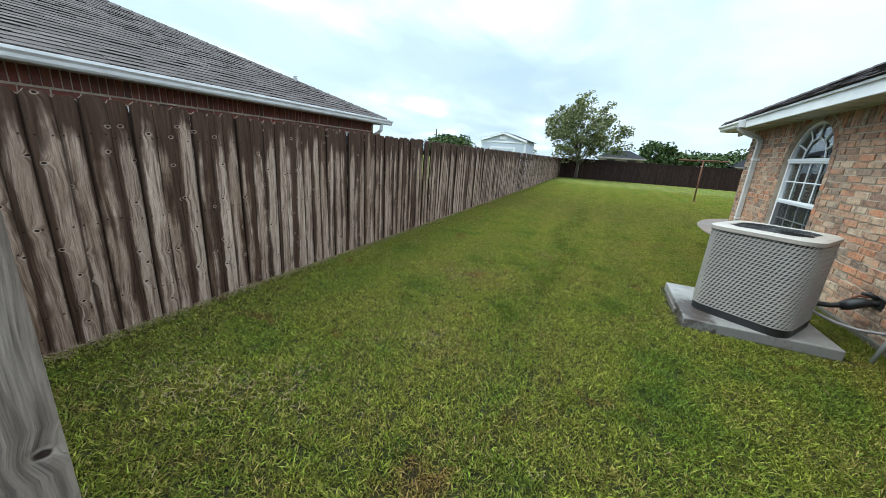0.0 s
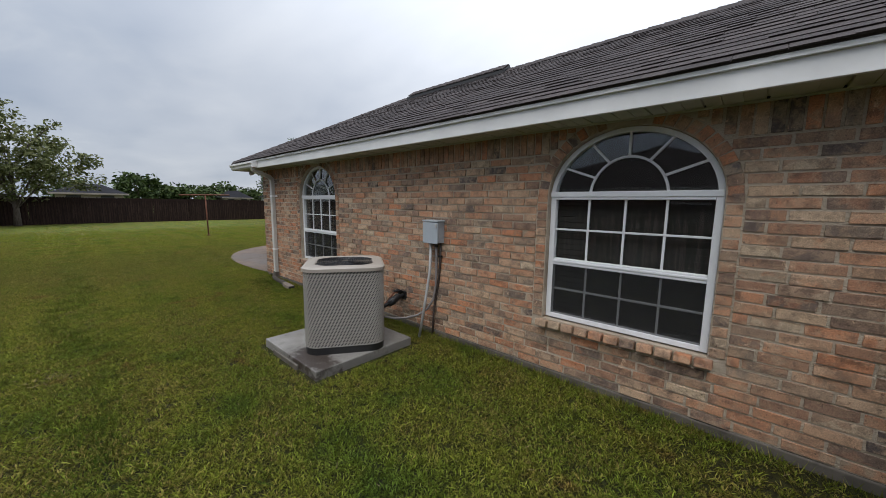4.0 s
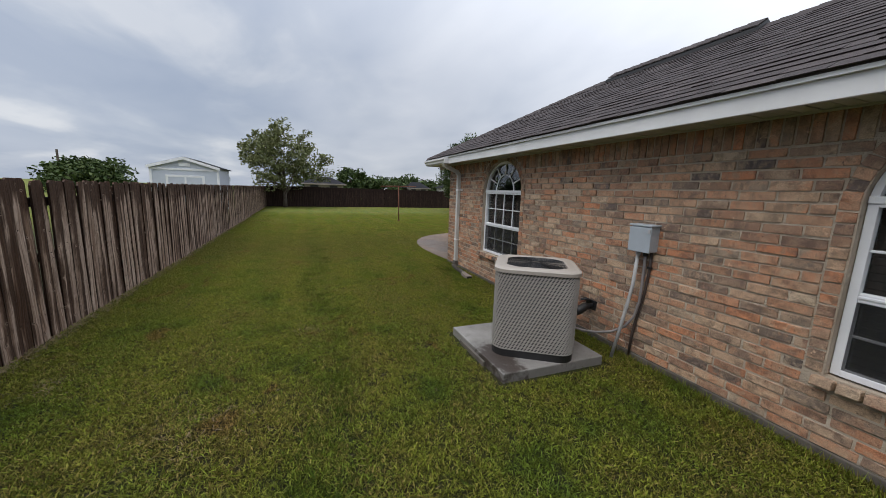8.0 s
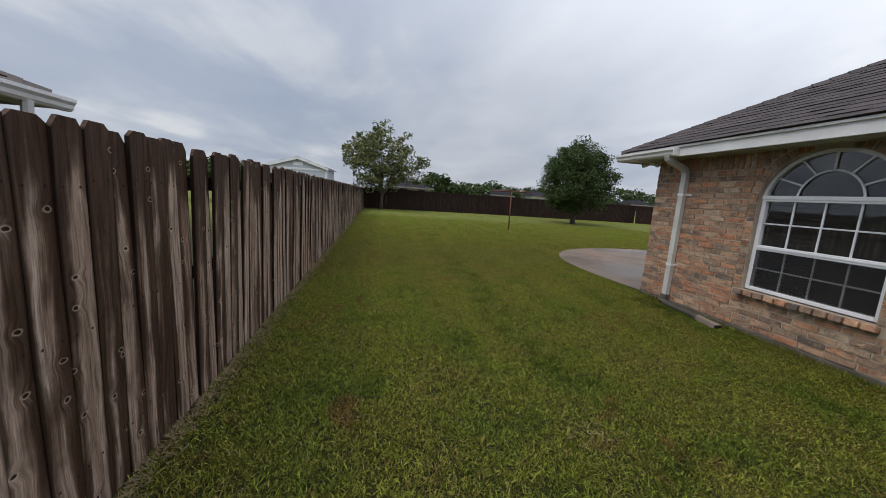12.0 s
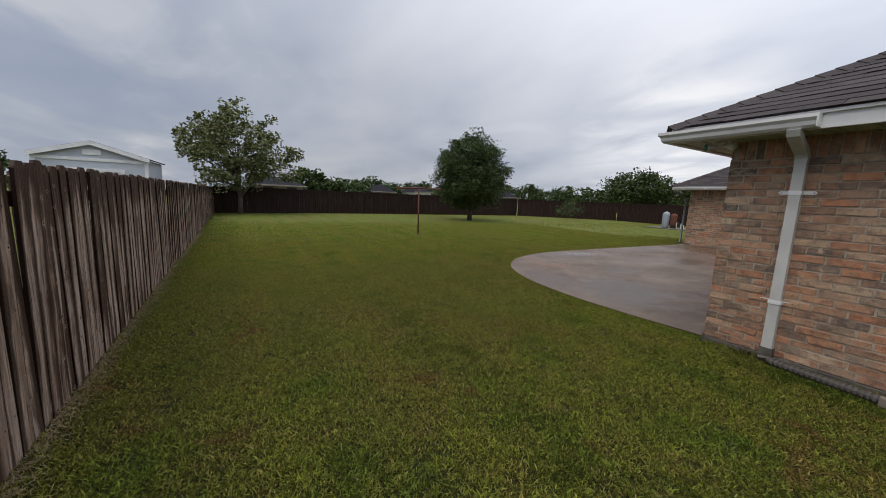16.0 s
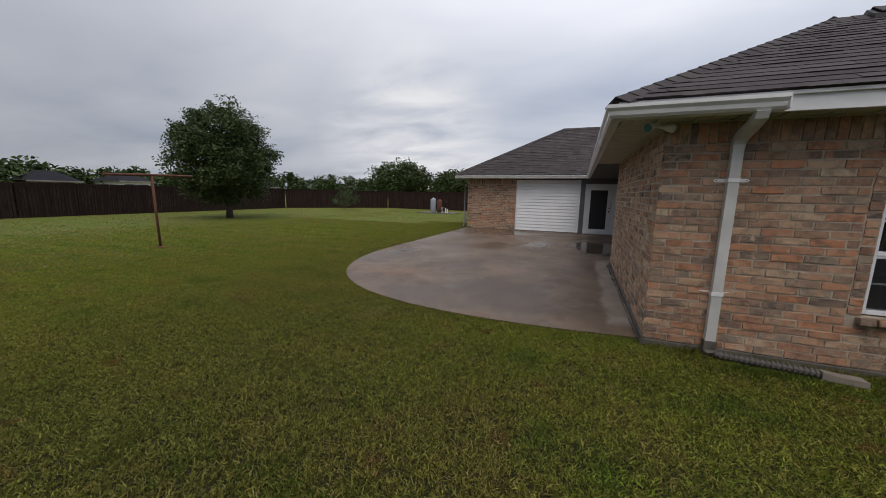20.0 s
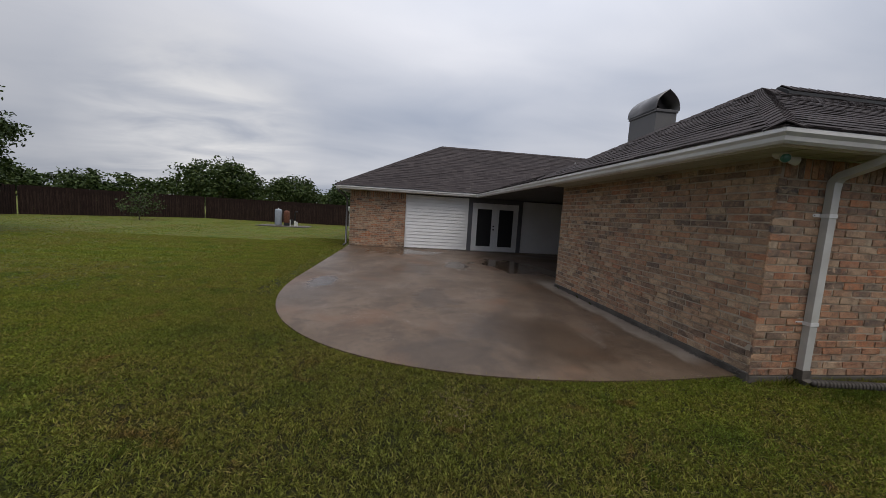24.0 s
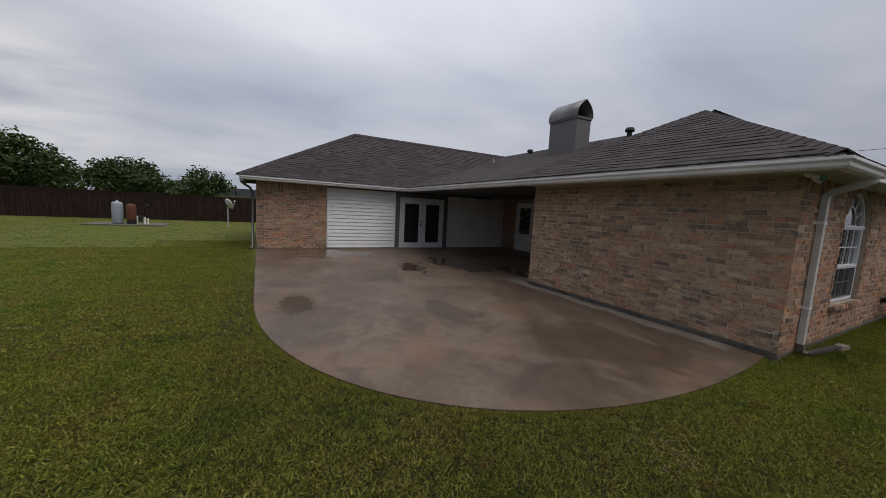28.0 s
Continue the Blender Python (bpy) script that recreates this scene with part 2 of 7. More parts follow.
def concrete_mat(name, dark, light, wet=None, stain=(0.5, 0.72, 0.6)):
    m = Mat(name)
    n, g, s = m.noise(1.3, 6, 0.6), m.noise(150, 4, 0.7), m.noise(7.0, 6, 0.65, dist=0.5)
    col = m.ramp(n, [(0.3, dark), (0.7, light)])
    col = m.mix(m.ramp(s, [(stain[0], 0.0), (stain[1], stain[2])]), col, tuple(x * 0.4 for x in dark))
    rough = 0.8
    if wet:
        w = m.noise(0.55, 5, 0.55, dist=0.8)
        f = m.ramp(w, [(0.44, 0.0), (0.53, 1.0)])
        col = m.mix(f, col, wet)
        brown = m.noise(0.9, 5, 0.6)
        col = m.mix(m.ramp(brown, [(0.45, 0.0), (0.65, 0.7)]), col, (0.10, 0.066, 0.047))
        speck = m.noise(38, 3, 0.7)
        col = m.mix(m.math('MULTIPLY', m.ramp(speck, [(0.62, 0.0), (0.7, 0.5)]), m.ramp(m.noise(0.8, 3), [(0.5, 0.0), (0.62, 1.0)])), col, (0.26, 0.21, 0.185))
        rough = m.ramp(w, [(0.40, 0.5), (0.56, 0.28), (0.68, 0.12)])
    return m.done(col, rough, g, 0.25 if wet else 0.45, 0.003)


def m_lerp(p, q, k):
    return tuple(x + (y - x) * k for x, y in zip(p, q))


def patio_mat():
    """Old concrete under a film of rain: soft brown stains, worn aggregate, puddles, a dry margin along the wall."""
    m = Mat("wet_patio_concrete")
    x, y, z = m.sep()
    n, mid, g = m.noise(0.7, 5, 0.55, dist=0.6), m.noise(2.6, 5, 0.6, dist=0.4), m.noise(150, 4, 0.7)
    col = m.ramp(n, [(0.32, (0.090, 0.060, 0.040)), (0.5, (0.116, 0.079, 0.053)), (0.68, (0.145, 0.102, 0.072))])
    col = m.mix(m.ramp(mid, [(0.45, 0.0), (0.62, 0.62)]), col, (0.062, 0.042, 0.029))
    small = m.noise(9.0, 6, 0.68, dist=0.5)
    col = m.mix(m.ramp(small, [(0.52, 0.0), (0.66, 0.45)]), col, (0.060, 0.042, 0.030))
    col = m.mix(m.ramp(small, [(0.30, 0.35), (0.44, 0.0)]), col, (0.185, 0.140, 0.105))
    rust = m.noise(0.8, 4, 0.55, vec=m.scaled(m.pos, (1.0, 1.0, 3.0)))
    col = m.mix(m.ramp(rust, [(0.54, 0.0), (0.66, 0.6)]), col, (0.150, 0.082, 0.048))
    # worn aggregate: pale specks in scattered patches
    worn = m.noise(0.95, 5, 0.62, dist=0.9, vec=m.scaled(m.pos, (1.0, 1.25, 1.0)))
    speck = m.noise(64, 2, 0.7)
    col = m.mix(m.math('MULTIPLY', m.ramp(speck, [(0.60, 0.0), (0.66, 0.85)]), m.ramp(worn, [(0.52, 0.0), (0.60, 1.0)])), col, (0.40, 0.34, 0.29))
    col = m.mix(m.math('MULTIPLY', m.ramp(speck, [(0.32, 0.8), (0.40, 0.0)]), m.ramp(worn, [(0.50, 0.0), (0.62, 1.0)])), col, (0.035, 0.026, 0.021))
    # standing water and damp ground, those along the porch front also carrying its shade as colour: centre, half sizes,
    # depth of the wet colour, gloss
    rough = m.ramp(m.noise(0.42, 4, 0.5, dist=0.7), [(0.40, 0.60), (0.60, 0.40)])
    ragged = m.math('ADD', m.math('MULTIPLY', m.noise(1.5, 7, 0.66, dist=1.0), 2.6), -1.3)
    for cx, cy, hx, hy, deep, gloss in ((4.15, 5.05, 0.62, 0.30, 0.85, 0.20), (6.1, 3.1, 0.9, 0.5, 0.5, 0.3), (6.9, 1.9, 0.9, 0.32, 0.9, 0.05), (7.3, 0.25, 1.5, 0.9, 0.92, 0.08), (6.0, -0.75, 1.9, 0.36, 0.95, 0.10),
                                        (1.15, 1.75, 0.95, 0.95, 0.62, 0.35), (9.9, 3.4, 0.9, 1.3, 0.6, 0.12), (0.55, 3.0, 0.45, 0.6, 0.5, 0.4), (2.9, 2.9, 0.8, 0.35, 0.45, 0.4)):
        ex = m.math('MULTIPLY', m.math('SUBTRACT', x, cx), 1.0 / hx)
        ey = m.math('MULTIPLY', m.math('SUBTRACT', y, cy), 1.0 / hy)
        e = m.math('SQRT', m.math('ADD', m.math('MULTIPLY', ex, ex), m.math('MULTIPLY', ey, ey)))
        e = m.math('ADD', e, ragged)
        f = m.ramp(m.math('MULTIPLY', e, 0.5), [(0.32, 1.0), (0.58, 0.0)])
        col = m.mix(m.math('MULTIPLY', f, deep), col, m.mix(0.72, col, (0.030, 0.019, 0.012)))
        rough = m.mix(f, rough, (gloss, gloss, gloss))
    # dry margin under the eave
    wob = m.math('MULTIPLY', m.math('SUBTRACT', m.noise(1.6, 5, 0.6), 0.5), 0.5)
    dry = m.ramp(m.math('ADD', y, wob), [(0.26, 1.0), (0.33, 0.0)])
    dry = m.math('MULTIPLY', dry, m.ramp(m.math('MULTIPLY', x, 0.1), [(0.03, 0.0), (0.055, 1.0), (0.46, 1.0), (0.52, 0.0)]))
    dry = m.math('MULTIPLY', dry, m.math('GREATER_THAN', y, -0.5))
    col = m.mix(dry, col, m.ramp(mid, [(0.35, (0.17, 0.135, 0.105)), (0.65, (0.235, 0.195, 0.16))]))
    rough = m.math('ADD', rough, m.math('MULTIPLY', dry, 0.4))
    return m.done(col, rough, g, 0.25, 0.003, spec=0.30)


def fence_mat(name, top, light, brown, dark, cover=0.0, board=True):
    """Weathered pine: bleached faces, damp dark margins and heads, knots that bend the grain. Board edges carry painted
    gap shade.
    """
    m = Mat(name)
    r = m.rnd('object')
    loc = m.N("ShaderNodeTexCoord").outputs["Object"]
    xs = m.sep(loc)
    shift = m.math('MULTIPLY', r, 83.0)
    cmb = m.N("ShaderNodeCombineXYZ")
    u = m.math('ADD', m.math('ADD', xs[0], xs[1]) if not board else xs[0], shift)
    m.L(u, cmb.inputs[0]), m.L(m.math('ADD', xs[2], shift), cmb.inputs[1])
    p = cmb.outputs[0]
    v = m.N("ShaderNodeTexVoronoi")
    v.voronoi_dimensions = '2D'
    wob = m.N("ShaderNodeVectorMath")
    wob.operation = 'MULTIPLY_ADD'
    nz = m.N("ShaderNodeTexNoise")
    m.L(p, nz.inputs["Vector"])
    nz.inputs["Scale"].default_value = 22.0
    m.L(nz.outputs["Color"], wob.inputs[0]), m.L(m.scaled(p, (0.8, 1.15, 1.0)), wob.inputs[2])
    wob.inputs[1].default_value = (0.02, 0.012, 0)
    m.L(wob.outputs[0], v.inputs["Vector"])
    v.inputs["Scale"].default_value = 5.0
    pick = m.math('LESS_THAN', m.sep(v.outputs["Color"])[0], 0.45)
    d = m.math('ADD', v.outputs["Distance"], pick)
    swirl = m.math('MULTIPLY', m.ramp(d, [(0.0, 1.0), (0.08, 0.5), (0.26, 0.0)]), 0.032)
    warp = m.math('MULTIPLY', m.noise(3.0, 2, 0.5, stretch=(1, 0.3, 1), vec=p), 0.13)
    gx = m.math('ADD', m.math('ADD', u, swirl), warp)
    g2 = m.N("ShaderNodeCombineXYZ")
    m.L(gx, g2.inputs[0]), m.L(m.math('MULTIPLY', xs[2], 0.045), g2.inputs[1]), m.L(shift, g2.inputs[2])
    rings = m.noise(58, 3, 0.6, vec=g2.outputs[0])
    fine = m.noise(210, 3, 0.6, vec=g2.outputs[0])
    streak = m.noise(15, 4, 0.55, vec=g2.outputs[0])
    blot = m.noise(2.3, 4, 0.6, vec=p, stretch=(1.4, 0.7, 1))
    wood = m.ramp(streak, [(0.30, brown), (0.50, m_lerp(brown, light, 0.55)), (0.66, light), (0.80, tuple(min(1, x * 1.3) for x in light))])
    wood = m.mix(m.ramp(rings, [(0.36, 0.75), (0.50, 0.0)]), wood, tuple(x * 0.55 for x in brown))
    wood = m.mix(m.ramp(rings, [(0.58, 0.0), (0.72, 0.55)]), wood, tuple(min(1, x * 1.35) for x in light))
    wood = m.mix(0.6, wood, m.mix(m.ramp(fine, [(0.3, 0.0), (0.7, 1.0)]), (0.22, 0.22, 0.22), (0.74, 0.74, 0.74)), 'OVERLAY')
    z = m.sep()[2]
    hgt = m.math('MULTIPLY', m.math('MAXIMUM', m.math('SUBTRACT', z, top - 0.42), 0.0), 3.4)
    wet = m.math('ADD', hgt, m.math('MULTIPLY', m.math('SUBTRACT', streak, 0.5), -2.2))
    wet = m.math('ADD', wet, m.math('MULTIPLY', m.math('SUBTRACT', blot, 0.5), 3.0))
    wet = m.math('ADD', wet, m.math('MULTIPLY', m.math('SUBTRACT', r, 0.5), 0.8))
    if board:
        side = m.math('ABSOLUTE', m.math('ADD', xs[0], m.math('MULTIPLY', m.math('SUBTRACT', r, 0.5), 0.06)))
        wet = m.math('ADD', wet, m.ramp(side, [(0.018, 0.0), (0.045, 0.45), (0.068, 1.25)]))
    wetf = m.ramp(m.math('ADD', wet, cover), [(0.34, 0.0), (0.60, 0.65), (0.95, 1.0)])
    damp = m.ramp(rings, [(0.3, tuple(x * 0.7 for x in dark)), (0.5, tuple(x * 1.2 for x in dark)), (0.7, tuple(x * 1.9 for x in dark))])
    col = m.mix(m.math('MULTIPLY', wetf, 0.93), wood, damp)
    if board:
        # shadow of the gaps between boards, painted along each board's edges
        gap_shade = m.math('ADD', m.math('ABSOLUTE', xs[0]), m.math('MULTIPLY', m.math('SUBTRACT', blot, 0.5), 0.02))
        col = m.mix(m.ramp(gap_shade, [(0.058, 0.0), (0.067, 0.85)]), col, tuple(x * 0.35 for x in dark))
        # nail heads in pairs on the rails, each with a rust run below it
        ax = m.math('SUBTRACT', m.math('ABSOLUTE', xs[0]), 0.038)
        for nz_at in (0.28, 0.85, 1.42):
            dz = m.math('SUBTRACT', xs[2], m.math('ADD', nz_at, m.math('MULTIPLY', m.math('SUBTRACT', r, 0.5), 0.03)))
            dist = m.math('SQRT', m.math('ADD', m.math('MULTIPLY', ax, ax), m.math('MULTIPLY', dz, dz)))
            col = m.mix(m.ramp(dist, [(0.0045, 0.9), (0.007, 0.0)]), col, (0.012, 0.008, 0.007))
    ring = m.ramp(d, [(0.04, 0.0), (0.055, 0.5), (0.085, 0.0)])
    col = m.mix(ring, col, tuple(min(1, x * 1.35) for x in light))
    col = m.mix(m.ramp(d, [(0.034, 0.94), (0.050, 0.0)]), col, (0.018, 0.010, 0.007))
    h = m.math('ADD', m.math('ADD', rings, m.math('MULTIPLY', fine, 0.4)), m.math('MULTIPLY', m.ramp(d, [(0.0, 0.0), (0.12, 1.0)]), 0.6))
    return m.done(col, m.ramp(wetf, [(0.0, 0.85), (1.0, 0.7)]), h, 1.0, 0.009, spec=0.14)


def lawn_colour(m, rnd=None):
    """Shared by the soil sheet and the blades: green turf, olive and straw patches, small rusty spots."""
    big, mid, small = m.noise(0.33, 4, 0.55), m.noise(1.3, 5, 0.6), m.noise(4.5, 4, 0.6)
    band = m.N("ShaderNodeTexWave")
    band.wave_type, band.bands_direction = 'BANDS', 'X'
    band.inputs["Scale"].default_value, band.inputs["Distortion"].default_value = 0.32, 3.5
    band.inputs["Detail"].default_value, band.inputs["Detail Scale"].default_value = 3.0, 0.7
    m.L(m.pos, band.inputs["Vector"])
    straw = m.math('ADD', m.math('MULTIPLY', big, 0.35), m.math('ADD', m.math('MULTIPLY', mid, 0.4), m.math('MULTIPLY', small, 0.25)))
    if rnd is not None:
        straw = m.math('ADD', straw, m.math('MULTIPLY', m.math('SUBTRACT', rnd, 0.5), 0.34))
    green = m.mix(band.outputs["Fac"], (0.168, 0.226, 0.028), (0.222, 0.258, 0.034))
    col = m.mix(m.ramp(straw, [(0.45, 0.0), (0.55, 0.5), (0.67, 0.95)]), green, (0.262, 0.196, 0.066))
    col = m.mix(m.ramp(mid, [(0.32, 0.75), (0.46, 0.0)]), col, (0.070, 0.128, 0.022))
    # the turf is thinner and browner round the patio than beside the house
    thin = m.math('ADD', m.math('MULTIPLY', m.sep()[1], 0.1), m.math('MULTIPLY', m.math('SUBTRACT', big, 0.5), 0.6))
    col = m.mix(m.ramp(thin, [(0.06, 0.0), (0.30, 0.52), (0.48, 0.38), (0.72, 0.0)]), col, (0.172, 0.152, 0.046))
    rust = m.noise(1.9, 3, 0.5, vec=m.scaled(m.pos, (1.0, 1.0, 1.0)), dist=1.0)
    return m.mix(m.ramp(rust, [(0.62, 0.0), (0.72, 0.75)]), col, (0.22, 0.115, 0.048))


def ground_mat():
    m = Mat("lawn_ground")
    col = lawn_colour(m)
    clump = m.noise(30, 5, 0.7)
    fine = m.noise(160, 3, 0.7)
    # near in, shade between the blades is put into the thatch colour; farther off the sheet itself stands for the turf
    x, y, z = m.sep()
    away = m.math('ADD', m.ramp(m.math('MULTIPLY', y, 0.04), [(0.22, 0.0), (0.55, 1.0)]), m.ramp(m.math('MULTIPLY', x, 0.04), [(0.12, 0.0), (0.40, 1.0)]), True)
    shaded_thatch = m.mix(m.ramp(clump, [(0.36, 1.0), (0.66, 0.80)]), col, m.mix(m.ramp(fine, [(0.42, 0.0), (0.66, 1.0)]), (0.008, 0.008, 0.004), (0.030, 0.026, 0.010)))
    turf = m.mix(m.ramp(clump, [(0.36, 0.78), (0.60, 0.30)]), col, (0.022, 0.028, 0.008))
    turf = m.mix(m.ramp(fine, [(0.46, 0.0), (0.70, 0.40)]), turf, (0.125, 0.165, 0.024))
    col = m.mix(away, shaded_thatch, turf)
    return m.done(col, 0.9, m.math('ADD', clump, m.math('MULTIPLY', fine, 0.5)), 0.8, 0.05, spec=0.2)


def blade_mat(name="grass_blade", tint=None, vary=1.0, dry=True):
    m = Mat(name)
    r = m.rnd('island')
    col = lawn_colour(m, r if dry else None) if tint is None else m.ramp(r, [(0.0, tint[0]), (1.0, tint[1])])
    r2 = m.math('FRACT', m.math('MULTIPLY', r, 17.3))
    val = m.ramp(r2, [(0.0, 0.06), (0.4, 0.26), (0.7, 0.47), (0.88, 0.62), (1.0, 0.82)])
    col = m.mix(vary, col, val, 'OVERLAY')
    if not dry:
        col = m.mix(0.15, col, (0.120, 0.160, 0.024))
    m.done(col, 0.6, spec=0.08)
    # thin blades let some light through
    back, both = m.N("ShaderNodeBsdfTranslucent"), m.N("ShaderNodeMixShader")
    out = [n for n in m.nt.nodes if n.type == 'OUTPUT_MATERIAL'][0]
    both.inputs[0].default_value = 0.32
    through_leaf = m.mix(0.5, col, (0.315, 0.315, 0.045))
    m.L(through_leaf, back.inputs[0]), m.L(m.bsdf.outputs[0], both.inputs[1]), m.L(back.outputs[0], both.inputs[2]), m.L(both.outputs[0], out.inputs[0])
    return m.m


def straw_mat():
    m = Mat("dry_straw")
    return m.done(m.ramp(m.rnd('island'), [(0.0, (0.19, 0.13, 0.065)), (0.6, (0.24, 0.175, 0.095)), (1.0, (0.11, 0.075, 0.04))]), 0.8)


def shingle_mat(name, kind, a, b, c):
    m = Mat(name)
    r = m.rnd(kind)
    g = m.noise(260, 3, 0.8)
    big = m.noise(0.9, 4)
    col = m.ramp(r, [(0.0, a), (0.5, b), (1.0, c)])
    col = m.mix(m.ramp(big, [(0.35, 0.0), (0.7, 0.35)]), col, tuple(x * 0.6 for x in a))
    col = m.mix(0.5, col, m.mix(m.ramp(g, [(0.35, 0.0), (0.7, 1.0)]), (0.2, 0.2, 0.2), (0.75, 0.75, 0.75)), 'OVERLAY')
    return m.done(col, 0.9, g, 0.5, 0.003, spec=0.25)


def leaf_mat(name, stops):
    m = Mat(name)
    r = m.rnd('island')
    col = m.ramp(r, stops)
    b = m.bsdf
    b.inputs["Subsurface Weight"].default_value = 0.0
    return m.done(col, 0.6, spec=0.15)


def glass_mat():
    m = Mat("window_glass")
    b = m.bsdf
    b.inputs["Transmission Weight"].default_value = 1.0
    b.inputs["IOR"].default_value = 1.5
    wav = m.noise(1.5, 2)
    return m.done((0.75, 0.80, 0.82), 0.01, wav, 0.04, 0.02)


def bark_mat():
    m = Mat("bark")
    n = m.noise(18, 6, 0.65, stretch=(1, 1, 0.25))
    return m.done(m.ramp(n, [(0.3, (0.035, 0.027, 0.02)), (0.7, (0.13, 0.105, 0.085))]), 0.92, n, 0.9, 0.02)


def rust_mat():
    m = Mat("rusty_steel")
    n = m.noise(14, 6, 0.65)
    return m.done(m.ramp(n, [(0.3, (0.06, 0.021, 0.012)), (0.55, (0.125, 0.044, 0.022)), (0.75, (0.19, 0.075, 0.038))]), 0.85, n, 0.5, 0.004)


def soffit_mat():
    m = Mat("vinyl_soffit")
    n = m.noise(4, 5)
    return m.done(m.ramp(n, [(0.3, (0.42, 0.42, 0.33)), (0.7, (0.53, 0.53, 0.44))]), 0.5, m.noise(60, 3), 0.05, 0.003)


M_mortar = mortar_mat()
M_footing = concrete_mat("stained_footing", (0.065, 0.056, 0.047), (0.135, 0.118, 0.10))
M_pad = concrete_mat("pad_concrete", (0.11, 0.10, 0.09), (0.20, 0.185, 0.165), None, (0.50, 0.60, 0.88))


def pad_mat():
    """Damp grey concrete with one dark rotted corner."""
    m = Mat("pad_concrete")
    x, y, z = m.sep()
    n, g, fine = m.noise(2.2, 6, 0.6), m.noise(150, 4, 0.7), m.noise(9.0, 6, 0.65, dist=0.5)
    col = m.ramp(n, [(0.3, (0.15, 0.142, 0.132)), (0.55, (0.21, 0.20, 0.188)), (0.72, (0.27, 0.26, 0.245))])
    ex, ey = m.math('MULTIPLY', m.math('ADD', x, 1.43), 4.2), m.math('MULTIPLY', m.math('ADD', y, 4.80), 2.6)
    e = m.math('SQRT', m.math('ADD', m.math('MULTIPLY', ex, ex), m.math('MULTIPLY', ey, ey)))
    e = m.math('ADD', e, m.math('MULTIPLY', m.math('SUBTRACT', fine, 0.5), 2.0))
    col = m.mix(m.ramp(e, [(0.55, 0.95), (0.95, 0.0)]), col, (0.035, 0.025, 0.020))
    col = m.mix(m.ramp(fine, [(0.58, 0.0), (0.70, 0.55)]), col, (0.085, 0.075, 0.066))
    return m.done(col, m.ramp(n, [(0.35, 0.62), (0.65, 0.42)]), g, 0.35, 0.003)


M_slab = pad_mat()
M_gravel = concrete_mat("dark_gravelly_mortar", (0.055, 0.048, 0.042), (0.13, 0.115, 0.10))
M_kerb = concrete_mat("dry_kerb_concrete", (0.16, 0.13, 0.105), (0.23, 0.195, 0.165))
M_patio = patio_mat()
M_fence = fence_mat("weathered_fence_pine", 1.64, (0.42, 0.318, 0.250), (0.165, 0.098, 0.062), (0.034, 0.0165, 0.0095), 0.17)
M_fence_dark = fence_mat("damp_dark_fence_pine", 1.7, (0.045, 0.028, 0.022), (0.026, 0.0145, 0.0115), (0.016, 0.0086, 0.007), 0.2)
M_fence_gate = fence_mat("dark_gate_pine", 1.7, (0.17, 0.14, 0.12), (0.035, 0.024, 0.019), (0.017, 0.0105, 0.008), 0.35)
M_post = fence_mat("bleached_post_pine", 2.6, (0.25, 0.205, 0.17), (0.15, 0.115, 0.092), (0.05, 0.037, 0.03), -0.2, False)
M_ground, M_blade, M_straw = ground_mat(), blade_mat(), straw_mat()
M_blade_far = blade_mat("distant_grass_blade", None, 0.5, False)
M_blade_dark = blade_mat("lush_grass_blade", ((0.028, 0.066, 0.008), (0.056, 0.104, 0.014)))
M_shingle = shingle_mat("asphalt_shingle", 'object', (0.043, 0.035, 0.035), (0.055, 0.045, 0.045), (0.072, 0.059, 0.058))
M_shingle_far = shingle_mat("asphalt_shingle_joined", 'island', (0.043, 0.035, 0.035), (0.055, 0.045, 0.045), (0.072, 0.059, 0.058))
M_shingle_nb = shingle_mat("grey_brown_shingle_joined", 'island', (0.062, 0.051, 0.048), (0.080, 0.067, 0.064), (0.10, 0.085, 0.081))
M_shingle_nb_one = shingle_mat("grey_brown_shingle", 'object', (0.062, 0.051, 0.048), (0.080, 0.067, 0.064), (0.10, 0.085, 0.081))
M_white = plain("white_trim_paint", (0.74, 0.74, 0.74), 0.42, 0.10, 2.5)
M_frame = plain("white_window_vinyl", (0.72, 0.73, 0.76), 0.35, 0.06, 3.0)
M_siding = plain("white_siding", (0.80, 0.80, 0.80), 0.4, 0.06, 1.5)
M_greytrim = plain("grey_trim_paint", (0.115, 0.115, 0.13), 0.5, 0.1, 3.0)
M_gutter = plain("aluminium_gutter_paint", (0.70, 0.69, 0.68), 0.35, 0.12, 3.0)
M_downspout = plain("grey_white_downspout", (0.56, 0.555, 0.53), 0.4, 0.14, 4.0)
M_soffit, M_glass, M_bark, M_rust = soffit_mat(), glass_mat(), bark_mat(), rust_mat()


def mesh_screen():
    """Fine insect mesh: half open, half dark threads."""
    m = Mat("fine_insect_mesh")
    m.done((0.02, 0.02, 0.022), 0.6)
    tr, mx = m.N("ShaderNodeBsdfTransparent"), m.N("ShaderNodeMixShader")
    out = [n for n in m.nt.nodes if n.type == 'OUTPUT_MATERIAL'][0]
    mx.inputs[0].default_value = 0.35
    m.L(tr.outputs[0], mx.inputs[1]), m.L(m.bsdf.outputs[0], mx.inputs[2]), m.L(mx.outputs[0], out.inputs[0])
    return m.m


